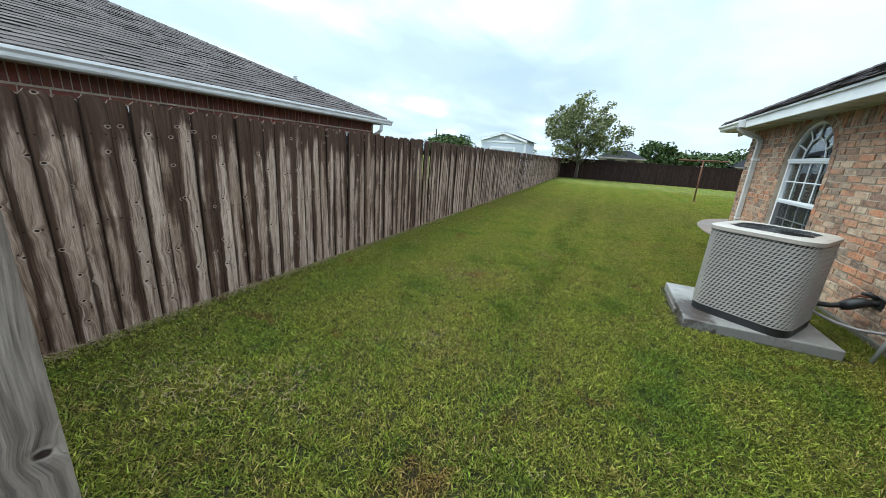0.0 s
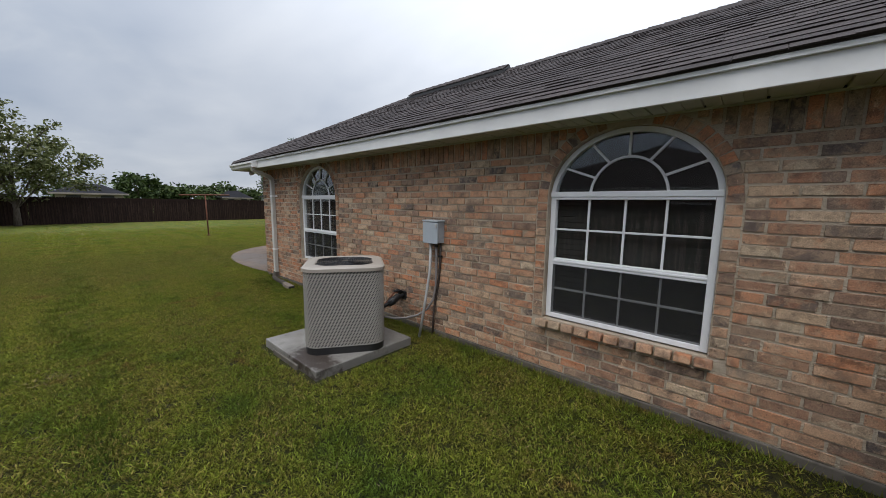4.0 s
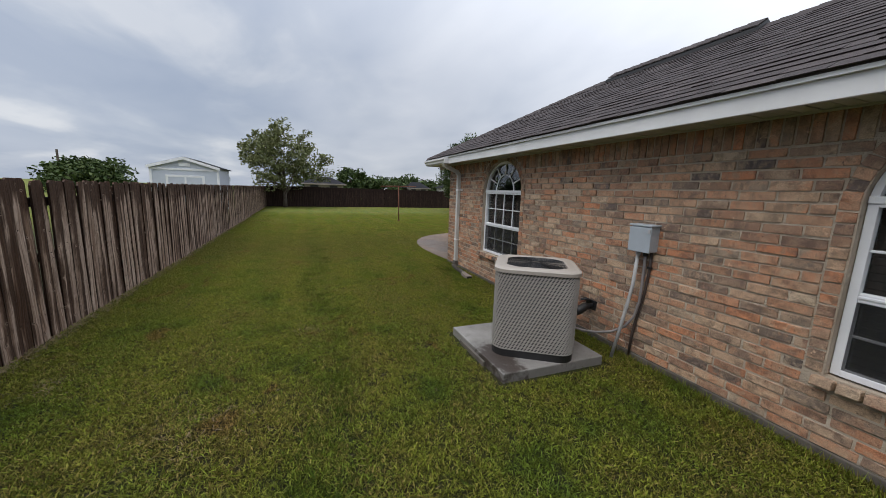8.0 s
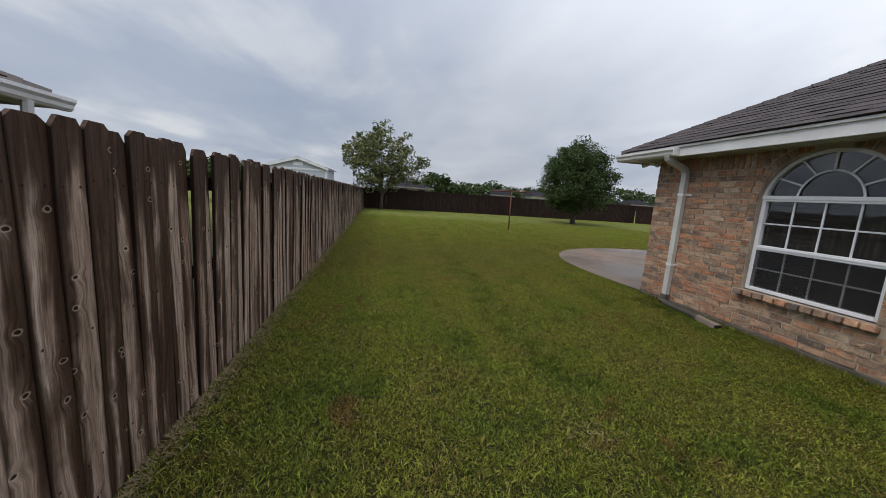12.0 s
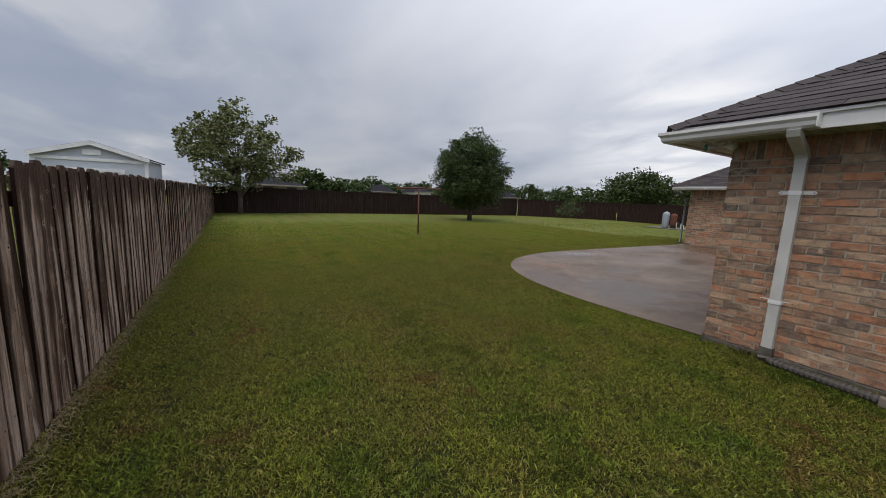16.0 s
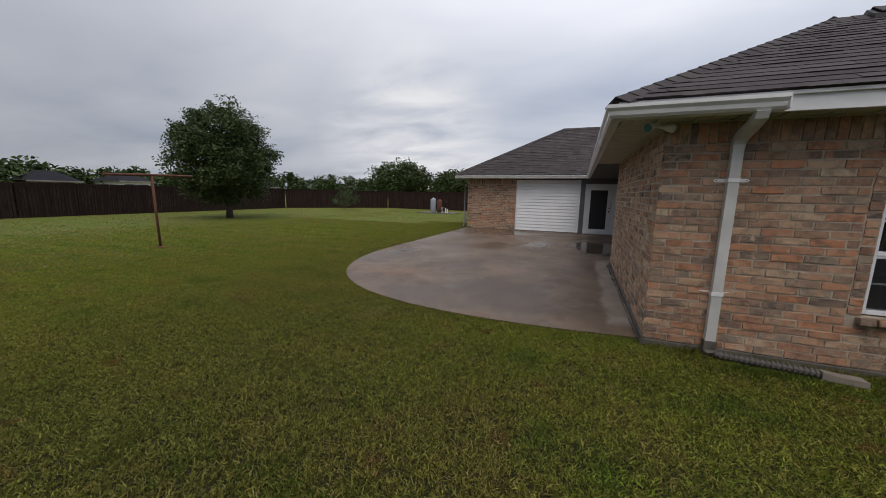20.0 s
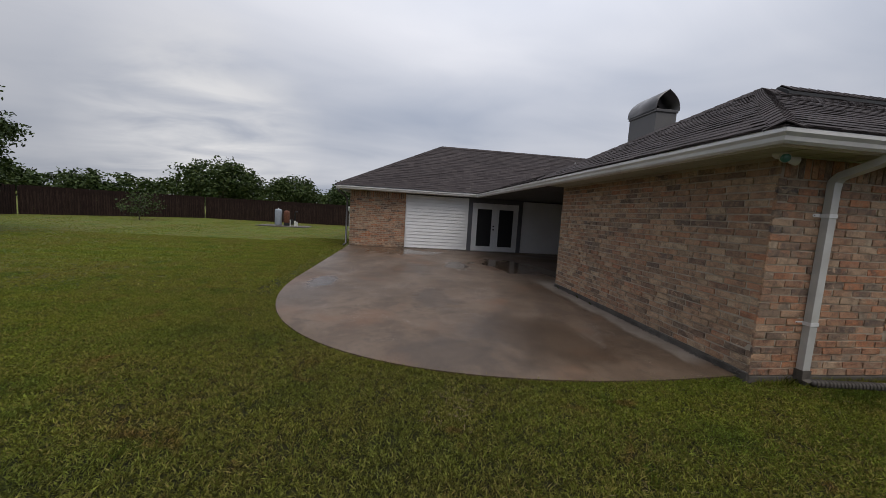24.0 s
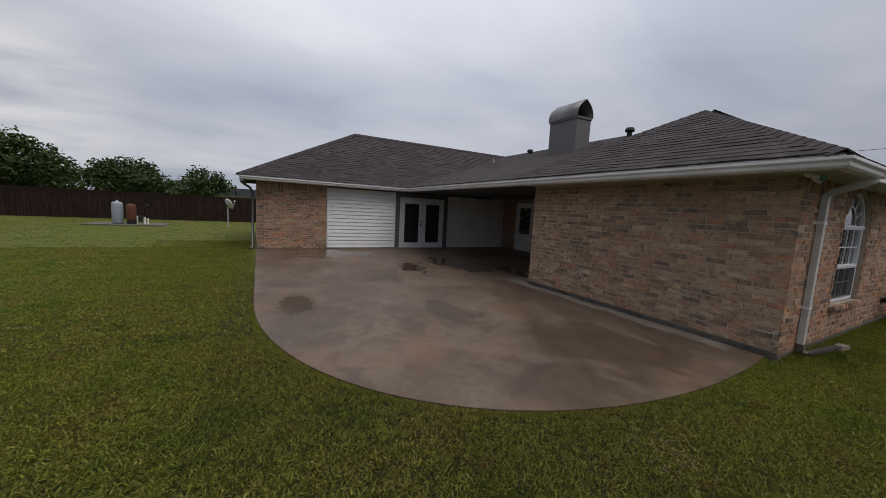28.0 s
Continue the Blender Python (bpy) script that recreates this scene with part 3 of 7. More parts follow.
M_mesh = mesh_screen()
M_screen = plain("insect_screen", (0.014, 0.014, 0.016), 0.55, 0.1, 20)
M_room = plain("unlit_room_black", (0.02, 0.019, 0.018), 0.9, 0.2, 3)
M_black = plain("black_plastic", (0.016, 0.016, 0.017), 0.5, 0.2, 20)
M_louvre = plain("grey_louvre_steel", (0.33, 0.31, 0.288), 0.45, 0.08, 6)
M_acgrey = plain("beige_grey_steel", (0.325, 0.290, 0.255), 0.42, 0.08, 6)
M_dark_metal = plain("dark_fan_steel", (0.03, 0.03, 0.032), 0.45, 0.2, 15, 0.6)
M_boxgrey = plain("grey_enamel_box", (0.36, 0.40, 0.44), 0.38, 0.08, 8)
M_conduit = plain("grey_conduit", (0.40, 0.40, 0.40), 0.5, 0.15, 10)
M_hose = plain("dark_hose_plastic", (0.055, 0.047, 0.042), 0.6, 0.3, 14)
M_teal = plain("teal_flood_glass", (0.06, 0.20, 0.17), 0.12, 0.1, 20)
M_cable = plain("grey_cable_sheath", (0.22, 0.20, 0.20), 0.55, 0.15, 10)
M_rust_dark = plain("dark_brown_cable_sheath", (0.06, 0.042, 0.036), 0.6, 0.2, 12)
M_chimney = plain("grey_chimney_siding", (0.125, 0.12, 0.12), 0.55, 0.1, 3)
M_cap = plain("chimney_cap_steel", (0.13, 0.125, 0.125), 0.38, 0.12, 5, 0.7)
M_ceiling = plain("dark_porch_ceiling", (0.10, 0.092, 0.085), 0.6, 0.1, 2)
M_tank = plain("grey_tank_enamel", (0.27, 0.30, 0.34), 0.42, 0.12, 5)
M_pvc = plain("white_pvc", (0.75, 0.74, 0.71), 0.4, 0.1, 9)
M_brass = plain("brass_knob", (0.20, 0.15, 0.08), 0.35, 0.15, 20, 0.9)
M_shedwall = plain("pale_grey_shed_siding", (0.47, 0.50, 0.56), 0.6, 0.06, 2)
M_fargable = plain("far_roof", (0.022, 0.022, 0.026), 1.0, 0.2, 1)
M_fargable.node_tree.nodes["Principled BSDF"].inputs["Specular IOR Level"].default_value = 0.1
M_farwall = plain("far_wall", (0.26, 0.225, 0.20), 0.9, 0.2, 1)
M_lamp = plain("flood_lens", (0.55, 0.58, 0.56), 0.12, 0.1, 20)
M_leaf1 = leaf_mat("light_leaf", [(0.0, (0.070, 0.086, 0.030)), (0.5, (0.122, 0.138, 0.052)), (1.0, (0.215, 0.215, 0.105))])
M_leaf2 = leaf_mat("dark_leaf", [(0.0, (0.028, 0.046, 0.015)), (0.6, (0.048, 0.074, 0.023)), (1.0, (0.085, 0.116, 0.042))])
M_leaf3 = leaf_mat("hedge_leaf", [(0.0, (0.022, 0.040, 0.011)), (0.6, (0.040, 0.064, 0.016)), (1.0, (0.075, 0.098, 0.03))])


# ---- mesh helpers ----
class MB:
    """Collects vertices and faces of one mesh."""

    def __init__(self):
        self.v, self.f = [], []

    def add(self, verts, faces):
        o = len(self.v)
        self.v.extend(verts)
        self.f.extend([tuple(i + o for i in f) for f in faces])
        return self

    def box(self, x0, x1, y0, y1, z0, z1, m=None, ch=0.0):
        """A box; ch chamfers its twelve edges."""
        if ch <= 0:
            v = [(x, y, z) for x in (x0, x1) for y in (y0, y1) for z in (z0, z1)]
            f = [(0, 1, 3, 2), (4, 6, 7, 5), (0, 4, 5, 1), (2, 3, 7, 6), (0, 2, 6, 4), (1, 5, 7, 3)]
        else:
            bm = bmesh.new()
            bmesh.ops.create_cube(bm, size=1)
            for q in bm.verts:
                q.co = Vector(((x0 + x1) / 2 + q.co.x * (x1 - x0), (y0 + y1) / 2 + q.co.y * (y1 - y0), (z0 + z1) / 2 + q.co.z * (z1 - z0)))
            bmesh.ops.bevel(bm, geom=bm.edges[:], offset=ch, segments=2, affect='EDGES', profile=0.5)
            bm.verts.ensure_lookup_table()
            v = [tuple(q.co) for q in bm.verts]
            f = [tuple(q.index for q in fc.verts) for fc in bm.faces]
            bm.free()
        if m is not None:
            v = [tuple(m @ Vector(q)) for q in v]
        return self.add(v, f)

    def prism(self, poly, z0, z1, m=None):
        """A plan polygon (anticlockwise) from z0 up to z1."""
        n = len(poly)
        v = [(x, y, z0) for x, y in poly] + [(x, y, z1) for x, y in poly]
        f = [tuple(range(n - 1, -1, -1)), tuple(range(n, 2 * n))] + [(i, (i + 1) % n, (i + 1) % n + n, i + n) for i in range(n)]
        if m is not None:
            v = [tuple(m @ Vector(q)) for q in v]
        return self.add(v, f)

    def tube(self, pts, r, n=10, caps=True, rs=None, squash=None):
        """A round pipe along a polyline, with radii rs if given."""
        pts = [Vector(p) for p in pts]
        verts, faces = [], []
        up = None
        for i, p in enumerate(pts):
            d = (pts[min(i + 1, len(pts) - 1)] - pts[max(i - 1, 0)]).normalized()
            if up is None:
                up = d.orthogonal().normalized()
            up = (up - d * up.dot(d)).normalized()
            s = d.cross(up)
            rr = rs[i] if rs else r
            for k in range(n):
                a = 2 * math.pi * k / n
                verts.append(tuple(p + (up * math.cos(a) + s * math.sin(a)) * rr))
        for i in range(len(pts) - 1):
            for k in range(n):
                faces.append((i * n + k, i * n + (k + 1) % n, (i + 1) * n + (k + 1) % n, (i + 1) * n + k))
        if caps:
            faces.append(tuple(range(n - 1, -1, -1)))
            faces.append(tuple(range((len(pts) - 1) * n, len(pts) * n)))
        return self.add(verts, faces)

    def sweep(self, profile, pts, ups):
        """A closed profile (u across, w up) along a polyline; ups gives the across direction at each point."""
        n, verts, faces = len(profile), [], []
        for p, a in zip(pts, ups):
            for u, w in profile:
                verts.append((p[0] + a[0] * u, p[1] + a[1] * u, p[2] + w))
        for i in range(len(pts) - 1):
            for k in range(n):
                faces.append((i * n + k, i * n + (k + 1) % n, (i + 1) * n + (k + 1) % n, (i + 1) * n + k))
        faces += [tuple(range(n - 1, -1, -1)), tuple(range((len(pts) - 1) * n, len(pts) * n))]
        return self.add(verts, faces)

    def lathe(self, prof, n=24, m=None):
        """Radius and height pairs turned about z."""
        verts = [(r * math.cos(2 * math.pi * k / n), r * math.sin(2 * math.pi * k / n), z) for r, z in prof for k in range(n)]
        faces = [(i * n + k, i * n + (k + 1) % n, (i + 1) * n + (k + 1) % n, (i + 1) * n + k) for i in range(len(prof) - 1) for k in range(n)]
        faces += [tuple(range(n - 1, -1, -1)), tuple(range((len(prof) - 1) * n, len(prof) * n))]
        if m is not None:
            verts = [tuple(m @ Vector(q)) for q in verts]
        return self.add(verts, faces)

    def mesh(self, name, mat, smooth=False, recalc=True):
        me = bpy.data.meshes.new(name)
        me.from_pydata(self.v, [], self.f)
        bm = bmesh.new()
        bm.from_mesh(me)
        if recalc:
            bmesh.ops.recalc_face_normals(bm, faces=bm.faces[:])
        bm.to_mesh(me)
        bm.free()
        me.materials.append(mat)
        if smooth:
            for p in me.polygons:
                p.use_smooth = True
        return me


def raw_mesh(name, verts, faces, mat):
    """A mesh straight from arrays, all faces with the same number of corners."""
    verts, faces = np.asarray(verts, dtype=np.float32), np.asarray(faces, dtype=np.int32)
    me = bpy.data.meshes.new(name)
    me.vertices.add(len(verts))
    me.vertices.foreach_set("co", verts.ravel())
    k = faces.shape[1]
    me.loops.add(faces.size)
    me.loops.foreach_set("vertex_index", faces.ravel())
    me.polygons.add(len(faces))
    me.polygons.foreach_set("loop_start", np.arange(0, faces.size, k, dtype=np.int32))
    me.update(calc_edges=True)
    me.materials.append(mat)
    return me


def part(name, mb, mat, parent, label="", smooth=False, m=None):
    ob = new(name, mb.mesh(name, mat, smooth) if isinstance(mb, MB) else mb)
    ob.parent = parent
    if m is not None:
        ob.matrix_local = m
    if label:
        ob["label"] = label
    return ob


def thing(name, label, category, group="", at=(0, 0, 0), turn=0.0, kind=""):
    ob = new(name)
    ob.empty_display_size = 0.1
    ob.matrix_world = pose(*at, 0, 0, turn)
    return tagged(ob, label, category, group, kind)


def structure(name, mb, mat, label, category, smooth=False):
    return tagged(new(name, mb.mesh(name, mat, smooth)), label, category, kind="structure")

# ---- plan ----
Z_BASE, Z_SOFFIT, COURSE, BRICK_L = 0.0743, 2.25, 0.0757, 0.240
EAVE_X, EAVE_Y = -0.36, 0.46          # fascia planes of the near wing
INNER_X, WING_X, WING_Y = 4.40, 11.31, 5.55
PORCH_Y = -4.6
WINDOWS = {"window_1": -7.08, "window_2": -2.25}
W_HALF, W_SILL, W_SPRING, W_RISE = 0.62, 0.55, 1.67, 0.54

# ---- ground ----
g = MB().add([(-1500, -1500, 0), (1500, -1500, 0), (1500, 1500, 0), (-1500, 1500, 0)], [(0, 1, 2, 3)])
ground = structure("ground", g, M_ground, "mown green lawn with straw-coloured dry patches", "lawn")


def bezier(p0, p1, p2, p3, n):
    out = []
    for i in range(n + 1):
        t = i / n
        w = ((1 - t) ** 3, 3 * t * (1 - t) ** 2, 3 * t * t * (1 - t), t ** 3)
        out.append(tuple(sum(wi * p[k] for wi, p in zip(w, (p0, p1, p2, p3))) for k in range(2)))
    return out


PATIO_EDGE = bezier((0.10, 0.0), (-0.30, 2.8), (0.15, 5.62), (4.4, 5.62), 36)
patio_poly = PATIO_EDGE + [(WING_X, 5.56), (WING_X, PORCH_Y), (INNER_X, PORCH_Y), (INNER_X, 0.0)]
patio = structure("pavement", MB().prism(patio_poly[::-1], -0.12, 0.03), M_patio, "wet brown-grey concrete patio with a curved edge", "patio")


# ---- brick walls ----
def opening_half(z, grow=0.0):
    """Half the width of a window opening at height z, or 0 outside it."""
    if z < W_SILL - 0.075 or z > W_SPRING + W_RISE + grow:
        return 0.0
    if z <= W_SPRING:
        return W_HALF + grow
    k = (z - W_SPRING) / (W_RISE + grow)
    return (W_HALF + grow) * math.sqrt(max(0.0, 1 - k * k))


def side_map(s, d, z):
    return (d, s, z)


def rear_map(s, d, z):
    return (s, -d, z)


def wing_map(s, d, z):
    return (WING_X + d, s, z)


def back_map(s, d, z):
    return (s, PORCH_Y - d, z)


def nb_map(s, d, z):
    return (-7.75 - d, s, z)


def wall_core(mp, s0, s1, z0, z1, holes=(), d0=0.002, d1=0.22):
    """The mortar-coloured body of a wall; arched holes go right through it."""
    mb = MB()

    def block(a, b, zs):
        # zs: the four heights (bottom a, bottom b, top a, top b)
        v = [mp(s, d, z) for d in (d0, d1) for s, z in ((a, zs[0]), (b, zs[1]), (b, zs[3]), (a, zs[2]))]
        mb.add(v, [(0, 1, 2, 3), (7, 6, 5, 4), (0, 4, 5, 1), (1, 5, 6, 2), (2, 6, 7, 3), (3, 7, 4, 0)])
    cur = s0
    for c in sorted(holes):
        block(cur, c - W_HALF, (z0, z0, z1, z1))
        block(c - W_HALF, c + W_HALF, (z0, z0, W_SILL, W_SILL))
        n = 20
        for i in range(n):
            a, b = -math.cos(math.pi * i / n) * W_HALF, -math.cos(math.pi * (i + 1) / n) * W_HALF
            za, zb = (W_SPRING + W_RISE * math.sqrt(max(0, 1 - (q / W_HALF) ** 2)) for q in (a, b))
            block(c + a, c + b, (za, zb, z1, z1))
        cur = c + W_HALF
    block(cur, s1, (z0, z0, z1, z1))
    return mb


def brick_front(rs):
    """A worn brick face in the unit square: eight uneven corners and a shallow side."""
    out = []
    c = 0.5
    j = lambda s: rs.uniform(-s, s)
    for cx, cy in ((-1, -1), (1, -1), (1, 1), (-1, 1)):
        a = (cx * (c - 0.012 + j(0.012)), cy * (c + j(0.045)))
        b = (cx * (c + j(0.012)), cy * (c - 0.07 + j(0.06)))
        out += [b, a] if cx * cy > 0 else [a, b]
    return out


def brick_geo(rs, front=-0.004, back=0.016):
    f = brick_front(rs)
    v = [(back, p[0] * 1.0, p[1] * 1.0) for p in f] + [(front + rs.uniform(-0.003, 0.003), p[0] * 0.984, p[1] * 0.955) for p in f]
    faces = [tuple(range(8, 16))] + [(i, (i + 1) % 8, (i + 1) % 8 + 8, i + 8) for i in range(8)]
    return v, faces


BR = np.random.RandomState(3)
BRICK_KINDS = [brick_geo(BR) for _ in range(16)]
BRICK_MESHES = []
for bv, bf in BRICK_KINDS:
    mb = MB().add(bv, bf)
    BRICK_MESHES.append(mb.mesh("brick", M_brick))
REAR_MESHES = [MB().add(bv, bf).mesh("brick", M_brick_rear) for bv, bf in BRICK_KINDS]


def lay(s0, s1, z0, z1, holes=(), rs=None, ring=0.10):
    """Rectangles (s, z, length, height) of a running bond, cut round the windows and their brick rings."""
    out = []
    rows = int(round((z1 - z0) / COURSE))
    for r in range(rows):
        z = z0 + (r + 0.5) * COURSE
        cuts = [(c - opening_half(z, ring), c + opening_half(z, ring)) for c in holes if opening_half(z, ring) > 0]
        spans, cur = [], s0
        for a, b in sorted(cuts):
            spans.append((cur, a))
            cur = b
        spans.append((cur, s1))
        for a, b in spans:
            s = s1 - ((r % 2) * 0.5 + 0.08 * math.sin(r * 1.7)) * BRICK_L
            edges = [b]
            while s > a:
                if s < b - 0.05:
                    edges.append(s)
                s -= BRICK_L * (1 + rs.uniform(-0.05, 0.05))
            if edges[-1] - a < 0.05 and len(edges) > 1:
                edges.pop()
            edges.append(a)
            for hi, lo in zip(edges[:-1], edges[1:]):
                if hi - lo > 0.03:
                    out.append(((hi + lo) / 2, z + rs.uniform(-0.0025, 0.0025), hi - lo - 0.0125 + rs.uniform(-0.003, 0.002), COURSE - 0.0125 + rs.uniform(-0.0025, 0.002)))
    return out


def put_bricks(wall, mp, rects, near, rs, mat_joined, extra=(), name="brick", meshes=BRICK_MESHES):
    """Near bricks as parts of the wall, the rest joined. extra: (s, z, length, height, turn) tuples, always joined."""
    ex, ez = Vector(mp(1, 0, 0)) - Vector(mp(0, 0, 0)), Vector((0, 0, 1))
    ed = Vector(mp(0, 1, 0)) - Vector(mp(0, 0, 0))
    o = Vector(mp(0, 0, 0))
    V, F = [], []
    count = 0
    todo = [(r[0], r[1], r[2], r[3], 0.0, near(r) if near else False) for r in rects] + [(*e, False) for e in extra]
    for s, z, le, he, tw, is_near in todo:
        k = rs.randint(len(BRICK_KINDS))
        pop = rs.uniform(-0.006, 0.0035)
        if is_near and count < 300:
            m = Matrix.Identity(4)
            for i in range(3):
                m[i][0], m[i][1], m[i][2], m[i][3] = ed[i], ex[i] * le, ez[i] * he, (o + ex * s + ez * z + ed * pop)[i]
            part(name, meshes[k], None, wall, m=m)
            count += 1
        else:
            bv, bf = BRICK_KINDS[k]
            ca, sa = math.cos(tw), math.sin(tw)
            base = len(V)
            for d, a, b in bv:
                a, b = a * le, b * he
                V.append(tuple(o + ex * (s + a * ca - b * sa) + ez * (z + a * sa + b * ca) + ed * (d + pop)))
            F += [tuple(i + base for i in f) for f in bf]
    if V:
        mb = MB().add(V, F)
        tagged(part("bricks", mb, mat_joined, wall), kind="stuff")


# ---- roofs ----
def shingle_plane(name, corners, label, mat_near, mat_far, near=0.0, near_span=None, expo=0.142, thick=0.016, seed=1, long=0.30, relief=1.0):
    """A roof slope. corners: eave start, eave end, then on round the outline. near: depth of slope laid as single shingles."""
    rs = np.random.RandomState(seed)
    P = [Vector(c) for c in corners]
    U = (P[1] - P[0]).normalized()
    n = U.cross(P[2] - P[0]).normalized()
    if n.z < 0:
        n = -n
    V = n.cross(U)
    if V.z < 0:
        V = -V
    uv = [((p - P[0]).dot(U), (p - P[0]).dot(V)) for p in P]
    deck = MB()
    k = len(P)
    deck.add([tuple(p) for p in P] + [tuple(p - n * thick) for p in P], [tuple(range(k)), tuple(range(2 * k - 1, k - 1, -1))] + [(i, (i + 1) % k, (i + 1) % k + k, i + k) for i in range(k)])
    roof = structure(name, deck, M_shingle_far if mat_far is None else mat_far, label, "roof")
    vmax = max(q[1] for q in uv)
    verts, faces, cnt, kinds = [], [], 0, {}
    v = -0.02
    while v < vmax:
        vm = max(0.0, min(vmax - 1e-4, v + expo * 0.95))
        xs = []
        for (u0, v0), (u1, v1) in zip(uv, uv[1:] + uv[:1]):
            if (v0 <= vm) != (v1 <= vm):
                xs.append(u0 + (u1 - u0) * (vm - v0) / (v1 - v0))
        if len(xs) >= 2:
            a, b = min(xs), max(xs)
            u = a - rs.uniform(0, long)
            while u < b:
                le = long * rs.choice([0.5, 0.75, 1.0, 1.0, 1.2])
                lo, hi = max(a, u), min(b, u + le)
                u += le
                if hi - lo < 0.04:
                    continue
                t = relief * (rs.choice([0.008, 0.009, 0.012, 0.016]) + rs.uniform(0, 0.001))
                dz = rs.uniform(-0.005, 0.004)
                w = hi - lo - 0.004
                back = min(expo + 0.03, vmax - v)
                if back < 0.04:
                    continue
                lift = 0.004
                prof = [(0, dz + 0.016 * relief, 0.0), (w, dz + 0.016 * relief, 0.0), (0, dz, t + lift), (w, dz, t + lift), (0, back, lift), (w, back, lift)]
                fc = [(2, 3, 5, 4), (0, 1, 3, 2), (0, 2, 4), (1, 5, 3)]
                fc = [q[::-1] for q in fc] if U.cross(V).dot(n) < 0 else fc
                o = P[0] + U * lo + V * v
                if near and v < near and cnt < 300 and (near_span is None or near_span[0] <= (lo + hi) / 2 <= near_span[1]):
                    key = (round(w, 2), round(t, 3), round(back, 2))
                    if key not in kinds:
                        pr = [(x if x == 0 else key[0], y, q) for x, y, q in prof]
                        kinds[key] = MB().add(pr, fc).mesh("shingle", mat_near, recalc=False)
                    m = Matrix.Identity(4)
                    for i in range(3):
                        m[i][0], m[i][1], m[i][2], m[i][3] = U[i], V[i], n[i], o[i]
                    part("shingle", kinds[key], None, roof, m=m)
                    cnt += 1
                else:
                    base = len(verts)
                    verts += [tuple(o + U * x + V * y + n * q) for x, y, q in prof]
                    faces += [tuple(i + base for i in f) for f in fc]
        v += expo
    tagged(part("shingles", MB().add(verts, faces).mesh("shingles", mat_far, recalc=False), None, roof), kind="stuff")
    return roof


def cap_line(name, a, b, roof, mat, w=0.13):
    """Folded cap shingles along a hip or ridge."""
    a, b = Vector(a), Vector(b)
    d = (b - a).normalized()
    s = d.cross(Vector((0, 0, 1))).normalized()
    up = s.cross(d)
    if up.z < 0:
        up = -up
    drop = 0.094 if abs(d.z) < 0.05 else 0.074
    mb = MB()
    L, n = (b - a).length, int((b - a).length / 0.17)
    for i in range(n + 1):
        p = a + d * (i * 0.17)
        q = p + d * min(0.21, L - i * 0.17 + 0.02)
        r0, r1 = up * 0.036, up * 0.026
        v = [p + r0 - s * w - up * drop, p + r0, p + r0 + s * w - up * drop, q + r1 - s * w - up * drop, q + r1, q + r1 + s * w - up * drop]
        v += [x - up * 0.012 for x in v]
        mb.add([tuple(x) for x in v], [(0, 1, 4, 3), (1, 2, 5, 4), (6, 9, 10, 7), (7, 10, 11, 8), (0, 6, 7, 1), (1, 7, 8, 2), (0, 3, 9, 6), (2, 8, 11, 5)])
    tagged(part(name, mb, mat, roof), kind="stuff")


ZE = 2.40
PEAK = (2.15, -2.05, 3.77)
A, E = (EAVE_X - 0.03, EAVE_Y + 0.03, ZE), (4.66, EAVE_Y + 0.03, ZE)
Y_F, RF = -10.93, (2.15, -8.38, 3.77)
roof_side = shingle_plane("roof_side", [(A[0], Y_F, ZE), A, PEAK, RF], "dark brown asphalt shingle slope above the side wall", M_shingle, M_shingle_far, 0.6, (2.5, 10.9), seed=2, relief=0.7)
roof_rear = shingle_plane("roof_rear", [A, E, PEAK], "dark brown asphalt shingle hip above the rear wall", M_shingle, M_shingle_far, 0.9, seed=3, relief=0.8)
roof_inner = shingle_plane("roof_inner", [E, (4.66, Y_F, ZE), RF, PEAK], "dark brown asphalt shingle slope over the porch side", M_shingle, M_shingle_far, seed=4, relief=0.4)
roof_front = shingle_plane("roof_front", [(4.66, Y_F, ZE), (A[0], Y_F, ZE), RF], "dark asphalt shingle hip facing the street", M_shingle, M_shingle_far, seed=11, relief=0.7)
roof_main = shingle_plane("roof_main", [(4.4, EAVE_Y + 0.03, ZE), (11.6, EAVE_Y + 0.03, ZE), (16.5, -6.0, 4.55), (6.4, -6.0, 4.55)], "dark asphalt shingle slope of the main house", M_shingle, M_shingle_far, seed=5, relief=0.3)
roof_main_back = shingle_plane("roof_main_back", [(18.0, -14, 1.9), (4.4, -14, 1.9), (6.4, -6.0, 4.55), (18.0, -6.0, 4.55)], "dark asphalt shingle slope facing the street", M_shingle, M_shingle_far, seed=6, long=0.6)
roof_main_hip = shingle_plane("roof_main_hip", [(4.4, -12.4, ZE), (4.4, EAVE_Y + 0.03, ZE), (6.4, -6.0, 4.55)], "dark asphalt shingle hip at the end of the main house", M_shingle, M_shingle_far, seed=10, relief=0.3)
WE = (10.85, 6.05, ZE)
WR = (14.13, 1.70, 4.72)
roof_wing = shingle_plane("roof_wing", [(10.85, -7.0, ZE), WE, WR, (14.13, -7.0, 4.72)], "dark brown shingle slope of the far wing", M_shingle, M_shingle_far, 0.42, (7.5, 13.1), seed=7)
roof_wing_end = shingle_plane("roof_wing_end", [WE, (17.4, 6.05, ZE), WR], "dark shingle hip at the end of the far wing", M_shingle, M_shingle_far, seed=8, long=0.5)
roof_wing_back = shingle_plane("roof_wing_back", [(17.4, 6.05, ZE), (17.4, -7.0, ZE), (14.13, -7.0, 4.72), WR], "dark shingle slope behind the far wing", M_shingle, M_shingle_far, seed=9, long=0.6)
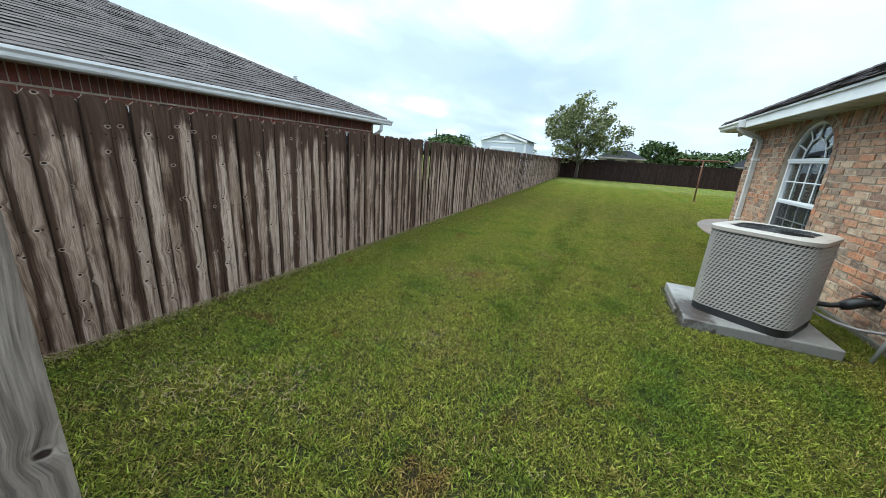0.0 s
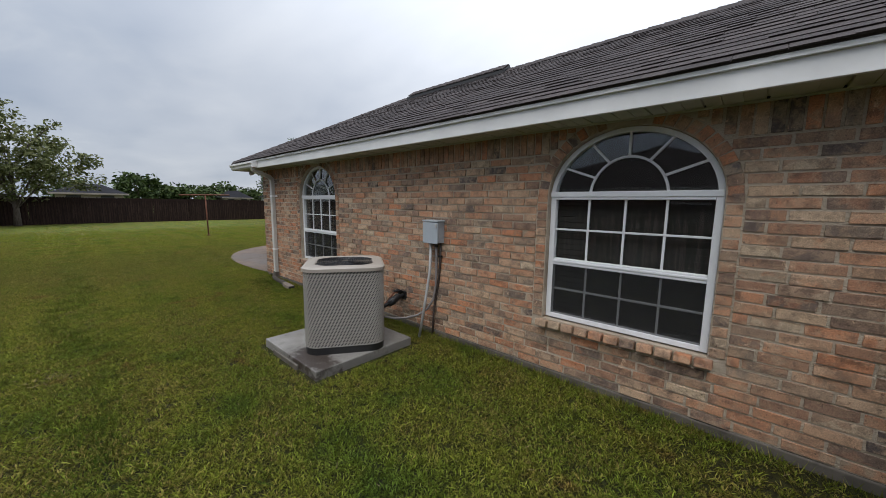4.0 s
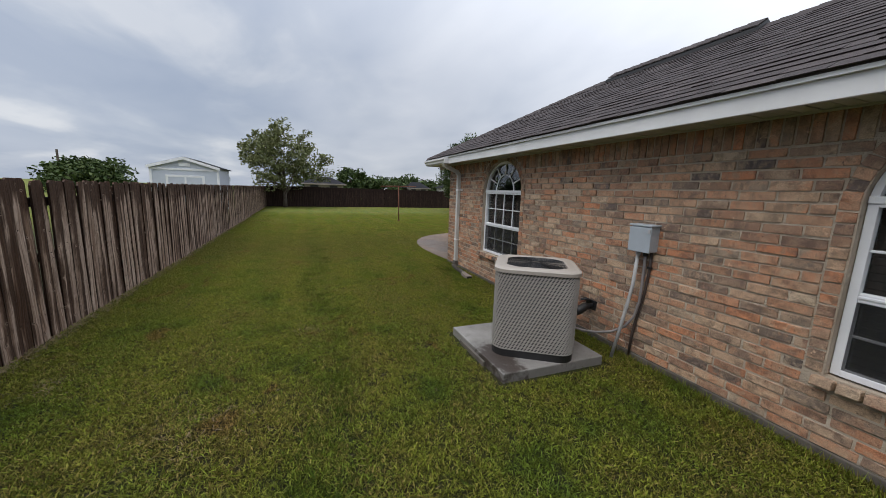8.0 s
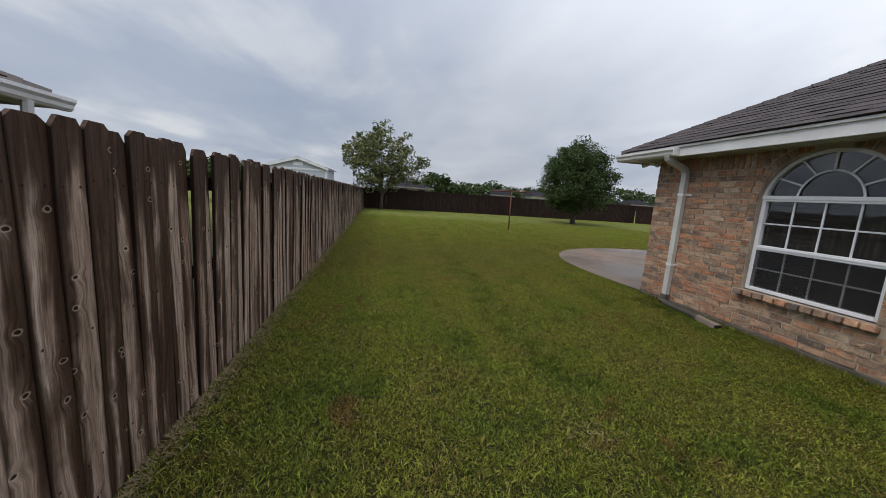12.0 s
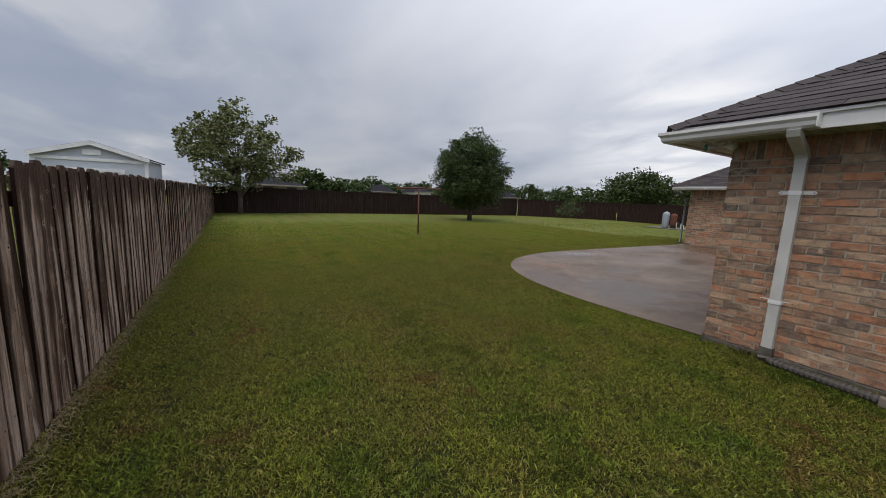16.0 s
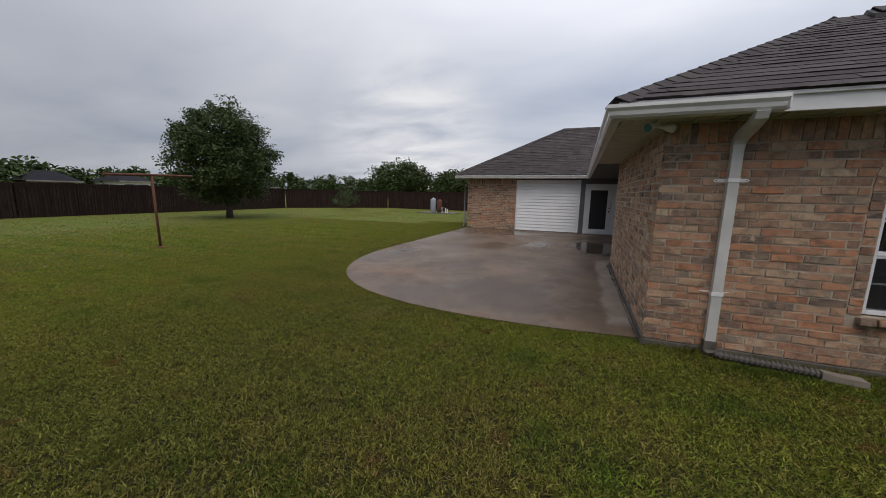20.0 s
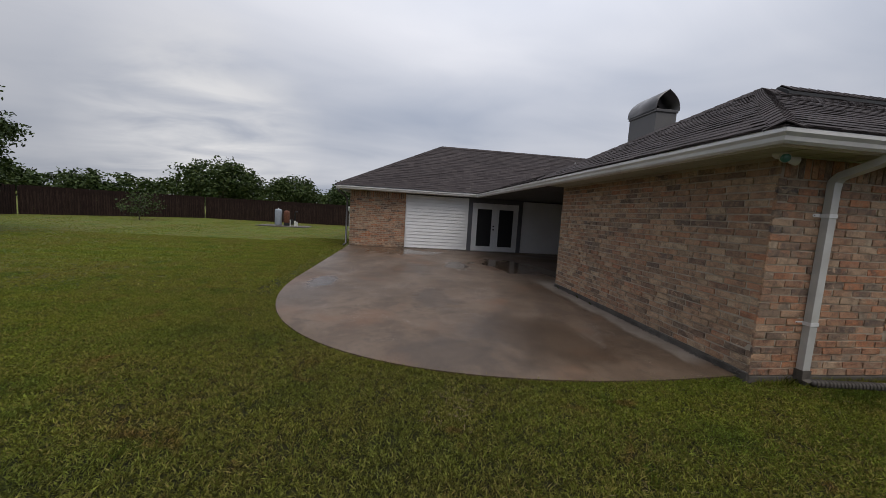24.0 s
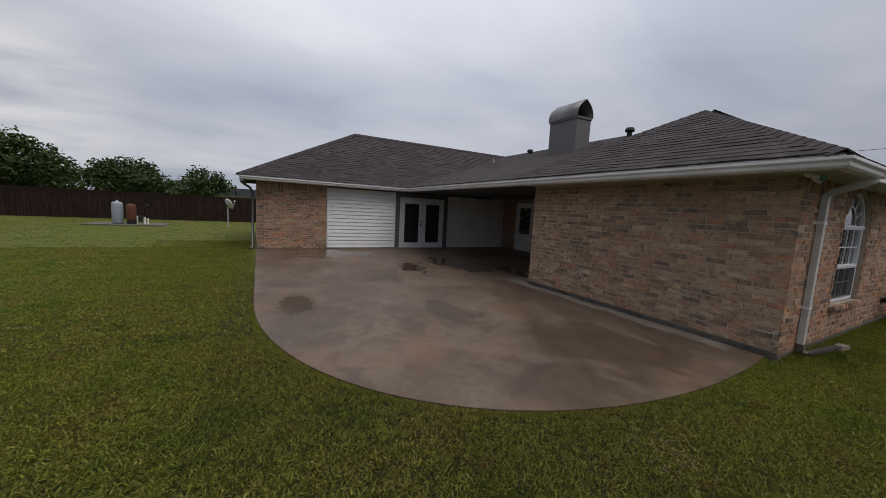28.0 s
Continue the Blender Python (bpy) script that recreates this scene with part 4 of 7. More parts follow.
for a, b, r in ((A, PEAK, roof_rear), (E, PEAK, roof_rear), (PEAK, RF, roof_side), ((A[0], Y_F, ZE), RF, roof_side), (WE, WR, roof_wing), (WR, (14.13, -7, 4.72), roof_wing), ((6.4, -6, 4.55), (16, -6, 4.55), roof_main)):
    cap_line("ridge_caps", a, b, r, M_shingle_far)

rv = thing("ridge_vent", "dark shingle-capped ridge vent along the roof ridge", "ridge vent")
sec = [(-0.17, -0.085), (-0.165, -0.030), (0.0, 0.080), (0.165, -0.030), (0.17, -0.085)]
v = [(2.15 + x, y, 3.77 + z) for y in (-4.65, -2.35) for x, z in sec]
part("vent_body", MB().add(v, [(0, 1, 2, 3, 4), (9, 8, 7, 6, 5)] + [(i, (i + 1) % 5, (i + 1) % 5 + 5, i + 5) for i in range(5)]), M_black, rv, "black vent sides")
for i in range(13):
    y = -4.64 + i * 0.17
    v = [(2.15 + x, yy, 3.775 + z + o + (0.012 if yy > y + 0.1 else 0.0)) for o in (0.0, 0.012) for yy in (y, y + 0.2) for x, z in ((-0.17, -0.03), (0, 0.082), (0.17, -0.03))]
    part("cap_shingle", MB().add(v, [(0, 1, 4, 3), (1, 2, 5, 4), (6, 9, 10, 7), (7, 10, 11, 8), (0, 6, 7, 1), (1, 7, 8, 2), (3, 4, 10, 9), (4, 5, 11, 10), (0, 3, 9, 6), (2, 8, 11, 5)]), M_shingle, rv)

# ---- eaves: fascia, soffit, gutters ----
mb = MB()
mb.box(EAVE_X, EAVE_X + 0.028, -10.9, EAVE_Y, Z_SOFFIT - 0.015, ZE - 0.002, ch=0.004)
mb.box(EAVE_X - 0.024, EAVE_X, -10.9, EAVE_Y, ZE - 0.042, ZE - 0.013, ch=0.003)
fascia = structure("trim_1", mb, M_white, "white painted fascia board under the shingle edge", "fascia")
mb = MB()
mb.box(EAVE_X + 0.03, 10.9, EAVE_Y - 0.028, EAVE_Y, Z_SOFFIT - 0.015, ZE - 0.008, ch=0.004)
structure("trim_2", mb, M_white, "white painted fascia behind the rear gutter", "fascia")
mb = MB()
mb.box(10.88, 10.908, EAVE_Y, 6.0, Z_SOFFIT - 0.015, ZE - 0.008, ch=0.004).box(10.91, 17.3, 5.99, 6.018, Z_SOFFIT - 0.015, ZE - 0.008, ch=0.004)
structure("trim_3", mb, M_white, "white painted fascia of the far wing", "fascia")

mb = MB()
y, k = -10.9, 0
while y < EAVE_Y - 0.03:
    y1 = min(y + 0.102, EAVE_Y - 0.03)
    k = (k + 1) % 3
    gp = 0.016 if k == 0 else 0.007
    mb.box(EAVE_X + 0.03, 0.0, y, y1 - gp, Z_SOFFIT + (0.004 if k == 1 else 0.0), Z_SOFFIT + 0.03)
    mb.box(EAVE_X + 0.03, 0.0, y1 - gp, y1, Z_SOFFIT + (0.022 if k == 0 else 0.008), Z_SOFFIT + 0.03)
    y += 0.102
x = 0.0
while x < INNER_X:
    mb.box(x, min(x + 0.09, INNER_X), 0.0, EAVE_Y - 0.03, Z_SOFFIT, Z_SOFFIT + 0.02)
    mb.box(x + 0.09, min(x + 0.102, INNER_X), 0.0, EAVE_Y - 0.03, Z_SOFFIT + 0.008, Z_SOFFIT + 0.02)
    x += 0.102
mb.box(10.91, WING_X, EAVE_Y, 5.98, Z_SOFFIT, Z_SOFFIT + 0.02)
mb.box(-0.030, -0.010, -10.4, 0.02, Z_SOFFIT - 0.012, Z_SOFFIT + 0.001)
structure("ceiling_1", mb, M_soffit, "pale ribbed vinyl soffit under the eaves", "soffit")
# porch ceiling, one flat colour much darker than the eave soffit
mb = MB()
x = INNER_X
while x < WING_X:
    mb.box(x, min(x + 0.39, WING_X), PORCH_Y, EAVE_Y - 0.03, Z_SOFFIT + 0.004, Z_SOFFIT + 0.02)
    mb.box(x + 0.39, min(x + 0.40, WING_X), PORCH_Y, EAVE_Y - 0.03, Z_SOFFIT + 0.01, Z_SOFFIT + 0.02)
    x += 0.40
structure("ceiling_2", mb, M_ceiling, "dark grey boarded porch ceiling", "ceiling")

GUT = [(0.0, 0.0), (0.055, 0.0), (0.075, 0.022), (0.082, 0.055), (0.104, 0.082), (0.104, 0.112), (0.094, 0.112), (0.094, 0.09), (0.072, 0.06), (0.066, 0.028), (0.050, 0.008), (0.008, 0.008), (0.008, 0.108), (0.0, 0.108)]
gz = ZE - 0.158
gutter = thing("gutter", "white aluminium K-style gutter round the rear eaves", "gutter")
q = 0.70710678 * 1.41421356
mb = MB().sweep(GUT, [(EAVE_X, -0.72, gz), (EAVE_X, EAVE_Y, gz), (10.86, EAVE_Y, gz)], [(-1, 0), (-1, 1), (-1, 1)][0:1] + [(-1, 1), (0, 1)])
part("trough", mb, M_gutter, gutter)
mb = MB().box(EAVE_X - 0.106, EAVE_X, -0.726, -0.716, gz - 0.002, gz + 0.114, ch=0.003)
part("end_cap", mb, M_gutter, gutter)
for i in range(5):
    x = 1.2 + i * 2.3
    part("seam_bracket", MB().box(x, x + 0.02, EAVE_Y, EAVE_Y + 0.10, gz + 0.106, gz + 0.114, ch=0.002), M_gutter, gutter)
gutter2 = thing("gutter", "white aluminium gutter along the far wing eave", "gutter")
mb = MB().sweep(GUT, [(10.88, EAVE_Y + 0.06, gz), (10.88, 6.0, gz)], [(-1, 0), (-1, 0)])
part("trough", mb, M_gutter, gutter2)
part("end_cap", MB().box(10.774, 10.88, 5.998, 6.008, gz - 0.002, gz + 0.114, ch=0.003), M_gutter, gutter2)
mb = MB().tube([(10.83, 5.95, gz), (10.83, 5.95, gz - 0.08), (11.2, 5.72, 2.0), (11.24, 5.66, 1.85), (11.24, 5.66, 0.12), (11.1, 5.75, 0.05)], 0.038, 8)
ds2 = thing("downspout", "dark metal downspout on the far wing corner", "downspout")
part("pipe", mb, M_cap, ds2, smooth=True)


# ---- windows ----
def arch_ring(c, ro, rzo, ri, rzi, x0, x1, n=28, a0=0.0, a1=math.pi):
    """A flat elliptical ring above the spring line, with depth."""
    mb = MB()
    v = []
    for i in range(n + 1):
        a = a0 + (a1 - a0) * i / n
        for r, rz, x in ((ro, rzo, x0), (ri, rzi, x0), (ri, rzi, x1), (ro, rzo, x1)):
            v.append((x, c - r * math.cos(a), W_SPRING + rz * math.sin(a)))
    f = [(i * 4 + k, i * 4 + (k + 1) % 4, i * 4 + 4 + (k + 1) % 4, i * 4 + 4 + k) for i in range(n) for k in range(4)]
    f += [(0, 1, 2, 3), (n * 4 + 3, n * 4 + 2, n * 4 + 1, n * 4)]
    return mb.add(v, f)


def make_window(name, c):
    w = thing(name, "tall arched white vinyl window with sunburst grille and dark panes", "window", "arched side windows", kind="structure")
    X0, X1 = 0.055, 0.115
    lo, hi = c - W_HALF + 0.004, c + W_HALF - 0.004
    fr = 0.048
    part("jamb", MB().box(X0, X1, lo, lo + fr, W_SILL + 0.012, W_SPRING, ch=0.005), M_frame, w)
    part("jamb", MB().box(X0, X1, hi - fr, hi, W_SILL + 0.012, W_SPRING, ch=0.005), M_frame, w)
    part("bottom_rail", MB().box(X0 - 0.005, X1, lo + fr, hi - fr, W_SILL + 0.012, W_SILL + 0.055, ch=0.005), M_frame, w)
    part("transom", MB().box(X0 - 0.012, X1, lo, hi, W_SPRING, W_SPRING + 0.045, ch=0.005).box(X0 - 0.004, X1 - 0.01, lo + fr, hi - fr, W_SPRING - 0.022, W_SPRING - 0.001, ch=0.003), M_frame, w)
    part("arch_frame", arch_ring(c, W_HALF - 0.004, W_RISE - 0.004, W_HALF - 0.042, W_RISE - 0.042, X0, X1), M_frame, w)
    mid = W_SILL + 0.012 + (W_SPRING - W_SILL) * 0.47
    part("meeting_rail", MB().box(X0 + 0.004, X1, lo + fr, hi - fr, mid - 0.03, mid + 0.03, ch=0.006).box(X0 - 0.002, X0 + 0.01, lo + fr, hi - fr, mid - 0.004, mid + 0.012, ch=0.002), M_frame, w)
    lz, uz = W_SILL + 0.055, W_SPRING - 0.022
    inner = hi - lo - 2 * fr
    gx0, gx1 = X0 + 0.022, X0 + 0.036
    for k in (1, 2, 3):
        y = lo + fr + inner * k / 4
        part("muntin", MB().box(gx0, gx1, y - 0.009, y + 0.009, mid + 0.03, uz, ch=0.003), M_frame, w)
        part("muntin", MB().box(gx0 + 0.02, gx1 + 0.02, y - 0.008, y + 0.008, lz, mid - 0.03, ch=0.003), M_frame, w)
    for z0, z1, dx in ((mid + 0.03, uz, 0.0), (lz, mid - 0.03, 0.02)):
        zc = (z0 + z1) / 2
        part("muntin", MB().box(gx0 + dx - 0.002, gx1 + dx, lo + fr, hi - fr, zc - 0.008, zc + 0.008, ch=0.003), M_frame, w)
    ri, rz = inner / 4, W_RISE * 0.50
    part("sunburst_arc", arch_ring(c, ri + 0.009, rz + 0.009 + 0.045, ri - 0.009, rz - 0.009 + 0.045, gx0, gx1), M_frame, w)
    for a in (30, 60, 90, 120, 150):
        ca, sa = math.cos(radians(a)), math.sin(radians(a))
        p0, p1 = (c - ri * ca, W_SPRING + (rz + 0.045) * sa), (c - (W_HALF - 0.04) * ca, W_SPRING + (W_RISE - 0.04) * sa)
        d = Vector((p1[0] - p0[0], p1[1] - p0[1])).normalized() * 0.009
        v = [(x, p[0] + s * -d.y, p[1] + s * d.x) for x in (gx0, gx1) for p in (p0, p1) for s in (-1, 1)]
        part("spoke", MB().add(v, [(0, 1, 3, 2), (4, 6, 7, 5), (0, 4, 5, 1), (2, 3, 7, 6), (0, 2, 6, 4), (1, 5, 7, 3)]), M_frame, w)
    n = 24
    arch = [(c - (W_HALF - 0.03) * math.cos(math.pi * i / n), W_SPRING + 0.04 + (W_RISE - 0.075) * math.sin(math.pi * i / n)) for i in range(n + 1)]
    gx = X0 + 0.040
    v = [(gx, y, z) for y, z in arch] + [(gx + 0.005, y, z) for y, z in arch]
    k = n + 1
    pane = part("pane", MB().add(v, [tuple(range(k)), tuple(range(2 * k - 1, k - 1, -1))] + [(i, (i + 1) % k, (i + 1) % k + k, i + k) for i in range(k)]), M_glass, w, "arched glass pane mirroring the sky")
    p2 = part("pane", MB().box(gx, gx + 0.005, lo + fr - 0.005, hi - fr + 0.005, mid + 0.02, uz + 0.01), M_glass, w)
    p3 = part("pane", MB().box(gx + 0.022, gx + 0.027, lo + fr - 0.005, hi - fr + 0.005, lz - 0.01, mid - 0.02), M_glass, w)
    for p in (pane, p2, p3):
        p.visible_shadow = False
    part("insect_screen", MB().box(X0 + 0.004, X0 + 0.0055, lo + fr, hi - fr, lz, mid - 0.03), M_mesh, w, "dark insect screen")
    # rowlock brick sill
    nb = 11
    for i in range(nb):
        y = lo - 0.05 + (hi - lo + 0.10) * (i + 0.5) / nb
        rs = np.random.RandomState(100 + i)
        m = Matrix.Translation((-0.03 + rs.uniform(-0.008, 0.006), y, W_SILL - 0.033)) @ Euler((rs.uniform(-0.05, 0.05), 0.16, rs.uniform(-0.04, 0.04))).to_matrix().to_4x4()
        part("sill_brick", MB().box(-0.035, 0.115, -0.052, 0.052, -0.034, 0.030, ch=0.008).mesh("sill_brick", M_brick), None, w, m=m)
    return w


for wname, wc in WINDOWS.items():
    make_window(wname, wc)
# added boxes and blinds, coloured near-black as the gloom of an unlit room
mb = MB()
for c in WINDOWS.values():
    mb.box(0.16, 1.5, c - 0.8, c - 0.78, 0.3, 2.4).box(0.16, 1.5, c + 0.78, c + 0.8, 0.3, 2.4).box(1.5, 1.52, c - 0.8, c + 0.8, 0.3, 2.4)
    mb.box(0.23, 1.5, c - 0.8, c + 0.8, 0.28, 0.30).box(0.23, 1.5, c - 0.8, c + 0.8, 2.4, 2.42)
structure("wall_inside", mb, M_room, "near-black unseen boxes added behind the side windows to darken the panes", "wall")
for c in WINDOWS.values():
    b = thing("window_blind", "near-black closed blind added behind the window panes", "blind", at=(0.135, c, 0.6))
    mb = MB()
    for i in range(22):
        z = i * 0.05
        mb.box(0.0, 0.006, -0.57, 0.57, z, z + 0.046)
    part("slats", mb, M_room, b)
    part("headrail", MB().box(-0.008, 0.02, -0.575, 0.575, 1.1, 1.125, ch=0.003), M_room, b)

# ---- side wall ----
wall_side = structure("wall_side", wall_core(side_map, -10.4, 0.0, Z_BASE, Z_SOFFIT, WINDOWS.values()), M_mortar, "tumbled brick side wall in orange, tan and grey", "wall")
rs = np.random.RandomState(21)
Z_SOLDIER = Z_BASE + COURSE * 26
rects = lay(-10.4, 0.012, Z_BASE, Z_SOLDIER, WINDOWS.values(), rs)
extra = []
s = -10.4
while s < -0.05:
    zt, zb = Z_SOFFIT - 0.004, Z_SOLDIER + 0.004
    for c in WINDOWS.values():
        k = min(abs(s + 0.035 - c - 0.03), abs(s + 0.035 - c + 0.03)) / (W_HALF + 0.10)
        if k < 1:
            zb = max(zb, W_SPRING + (W_RISE + 0.10) * math.sqrt(1 - k * k) + 0.006)
    if zt - zb > 0.03:
        extra.append((s + 0.035, (zt + zb) / 2, zt - zb - 0.006, 0.063 + rs.uniform(-0.004, 0.003), math.pi / 2))
    s += 0.0745
for c in WINDOWS.values():
    z = W_SILL + 0.01
    while z < W_SPRING - 0.03:
        for sg in (-1, 1):
            extra.append((c + sg * (W_HALF + 0.052), z + COURSE / 2, 0.088 + rs.uniform(-0.006, 0.004), COURSE - 0.011, 0.0))
        z += COURSE
    n = 26
    for i in range(n):
        a = math.pi * (i + 0.5) / n
        if W_SPRING + (W_RISE + 0.05) * math.sin(a) < Z_SOFFIT - 0.004:
            extra.append((c - (W_HALF + 0.05) * math.cos(a), W_SPRING + (W_RISE + 0.05) * math.sin(a), 0.066, 0.09, -(a - math.pi / 2)))
put_bricks(wall_side, side_map, rects, lambda r: r[0] > -1.42 or (-5.95 < r[0] < -5.25), rs, M_brick_far, extra)
# rear wall of the near wing, far wing, porch back
wall_rear = structure("wall_rear", wall_core(rear_map, 0.04, INNER_X - 0.001, 0.10, Z_SOFFIT), M_mortar, "tumbled brick rear wall beside the patio", "wall")
rects = lay(-0.010, INNER_X, 0.10, 0.10 + COURSE * 28, (), rs)
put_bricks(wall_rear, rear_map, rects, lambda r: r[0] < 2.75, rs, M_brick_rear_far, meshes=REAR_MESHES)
wall_inner = structure("wall_inner", wall_core(lambda s, d, z: (INNER_X - d, s, z), PORCH_Y, -0.009, 0.03, Z_SOFFIT, (), 0.0, 0.2), M_mortar, "porch side wall of the near wing", "wall")
wall_wing = structure("wall_wing", wall_core(wing_map, 3.34, WING_Y, 0.03, Z_SOFFIT), M_mortar, "tumbled brick corner of the far wing", "wall")
rects = lay(3.345, WING_Y, 0.03, 0.03 + COURSE * 26, (), rs)
extra = []
s = 3.35
while s < WING_Y - 0.05:
    extra.append((s + 0.035, (Z_SOFFIT + 0.03 + COURSE * 26) / 2 + 0.12 - 0.12, Z_SOFFIT - 0.03 - COURSE * 26 - 0.012, 0.063, math.pi / 2))
    s += 0.0745
put_bricks(wall_wing, wing_map, rects, lambda r: True, rs, M_brick_far, extra)
mb = wall_core(lambda s, d, z: (s, WING_Y - d, z), WING_X + 0.01, 17.0, 0.0, Z_SOFFIT)
structure("wall_wing_end", mb, M_mortar, "brick end wall of the far wing", "wall")
mb = wall_core(back_map, INNER_X, WING_X + 0.3, 0.03, Z_SOFFIT + 0.14)
wall_back = structure("wall_back", mb, M_mortar, "brick wall at the back of the covered porch", "wall")
put_bricks(wall_back, back_map, lay(8.4, WING_X, 0.03, 0.03 + COURSE * 28, (), rs), None, rs, M_brick_far)
structure("wall_front", wall_core(lambda s, d, z: (s, -10.4 + d, z), 0.0, 17.0, 0.0, Z_SOFFIT), M_mortar, "brick front wall of the house", "wall")
# the rest of the house, closing it off
mb = MB().box(WING_X + 0.25, 17.0, -13.9, WING_Y - 0.25, 0, Z_SOFFIT).box(0.25, WING_X + 0.2, -10.1, -8.5, 0.0, Z_SOFFIT).box(2.0, 4.2, -8.5, -0.25, 0.0, Z_SOFFIT)
structure("wall_core", mb, M_room, "inner walls closing the house", "wall")
mb = MB().box(-0.010, 0.22, -10.5, 0.0, -0.1, Z_BASE - 0.002, ch=0.012)
footing = structure("baseboard", mb, M_footing, "stained concrete footing below the bricks", "footing")
mb = MB().box(0.0, INNER_X, -0.01, 0.022, -0.1, 0.098, ch=0.006)
rs = np.random.RandomState(77)
for i in range(420):
    x, z = rs.uniform(0.03, INNER_X - 0.03), rs.uniform(0.03, 0.10)
    r = rs.uniform(0.005, 0.013)
    o = len(mb.v)
    p = Vector((x, 0.022 + rs.uniform(0, 0.012) + (0.02 if z < 0.05 else 0), z))
    q = Euler((rs.uniform(0, 6), rs.uniform(0, 6), 0)).to_matrix()
    mb.add([tuple(p + q @ Vector(w) * r) for w in ((1, 0, 0), (0, 1, 0), (-1, 0, 0), (0, -1, 0), (0.2, 0.1, 0.8), (0, 0.1, -0.8))], [(0, 1, 4), (1, 2, 4), (2, 3, 4), (3, 0, 4), (1, 0, 5), (2, 1, 5), (3, 2, 5), (0, 3, 5)])
structure("trim_5", mb, M_gravel, "dark crumbling gravelly mortar at the foot of the rear wall", "footing")


# ---- far wing infill: siding panel, french doors, white porch wall ----
siding = thing("siding_panel", "white lap siding filling a former garage door opening", "siding", at=(WING_X, 0, 0))
n = 16
for i in range(n):
    z0 = 0.06 + (2.2 - 0.06) * i / n
    z1 = 0.06 + (2.2 - 0.06) * (i + 1) / n
    v = [(x, y, z) for y in (0.74, 3.33) for x, z in ((0.015, z0), (-0.028, z0), (-0.007, z1 - 0.009), (0.015, z1 - 0.015))]
    part("board", MB().add(v, [(0, 1, 2, 3), (7, 6, 5, 4), (0, 4, 5, 1), (1, 5, 6, 2), (2, 6, 7, 3), (3, 7, 4, 0)]), M_siding, siding)
part("sill", MB().box(-0.12, 0.05, 0.74, 3.33, 0.03, 0.06, ch=0.004), M_pad, siding, "pale concrete sill")
part("corner_strip", MB().box(-0.03, 0.02, 3.29, 3.335, 0.06, 2.2, ch=0.004), M_white, siding)
mb = MB().box(WING_X + 0.02, WING_X + 0.2, PORCH_Y, 3.34, 0.03, Z_SOFFIT)
structure("wall_infill", mb, M_siding, "white boarded wall behind the porch", "wall")
mb = MB().box(WING_X - 0.02, WING_X + 0.02, 0.56, 0.74, 0.03, 2.25, ch=0.004).box(WING_X - 0.02, WING_X + 0.02, -1.60, -1.42, 0.03, 2.25, ch=0.004)
mb.box(WING_X - 0.02, WING_X + 0.02, -1.42, 0.56, 2.04, 2.25, ch=0.004).box(WING_X - 0.018, WING_X + 0.02, -3.95, 3.34, 2.2, 2.25, ch=0.004)
structure("trim_4", mb, M_greytrim, "dark grey painted door surround", "trim")
door = thing("door_1", "white french double door with dark full-height panes", "door", kind="structure", at=(WING_X, 0, 0))
part("door_frame", MB().box(-0.01, 0.02, 0.50, 0.56, 0.05, 2.04, ch=0.004).box(-0.01, 0.02, -1.42, -1.36, 0.05, 2.04, ch=0.004).box(-0.01, 0.02, -1.36, 0.50, 1.99, 2.04, ch=0.004), M_white, door)
part("threshold", MB().box(-0.10, 0.02, -1.40, 0.54, 0.03, 0.05, ch=0.004), M_conduit, door)
for y0, y1 in ((-1.355, -0.435), (-0.425, 0.495)):
    mb = MB()
    st = 0.15
    mb.box(-0.004, 0.018, y0, y0 + st, 0.055, 1.985, ch=0.004).box(-0.004, 0.018, y1 - st, y1, 0.055, 1.985, ch=0.004)
    mb.box(-0.004, 0.018, y0 + st, y1 - st, 0.055, 0.24, ch=0.004).box(-0.004, 0.018, y0 + st, y1 - st, 1.80, 1.985, ch=0.004)
    leaf = part("door_leaf", mb, M_white, door)
    b = 0.022
    mb = MB().box(-0.012, -0.002, y0 + st - b, y0 + st, 0.24 - b, 1.80 + b).box(-0.012, -0.002, y1 - st, y1 - st + b, 0.24 - b, 1.80 + b)
    mb.box(-0.012, -0.002, y0 + st, y1 - st, 0.24 - b, 0.24).box(-0.012, -0.002, y0 + st, y1 - st, 1.80, 1.80 + b)
    part("glazing_bead", mb, M_white, leaf)
    part("pane", MB().box(0.004, 0.010, y0 + st, y1 - st, 0.24, 1.80), M_screen, leaf, "dark screened glass")
for z in (0.96, 1.10):
    mb = MB().lathe([(0.005, 0), (0.028, 0.0), (0.028, 0.012), (0.012, 0.02), (0.012, 0.04), (0.03, 0.05), (0.028, 0.07), (0.004, 0.075)], 14, pose(-0.005, -0.36, z, 0, -90, 0))
    part("door_knob", mb, M_black, door, smooth=True)
door2 = thing("door_2", "white half-glazed back door in the porch wall", "door", kind="structure", at=(0, PORCH_Y, 0))
dx0, dx1 = 9.35, 10.28
part("door_frame", MB().box(dx0 - 0.09, dx0, -0.01, 0.03, 0.05, 2.1, ch=0.004).box(dx1, dx1 + 0.09, -0.01, 0.03, 0.05, 2.1, ch=0.004).box(dx0, dx1, -0.01, 0.03, 2.02, 2.1, ch=0.004), M_white, door2)
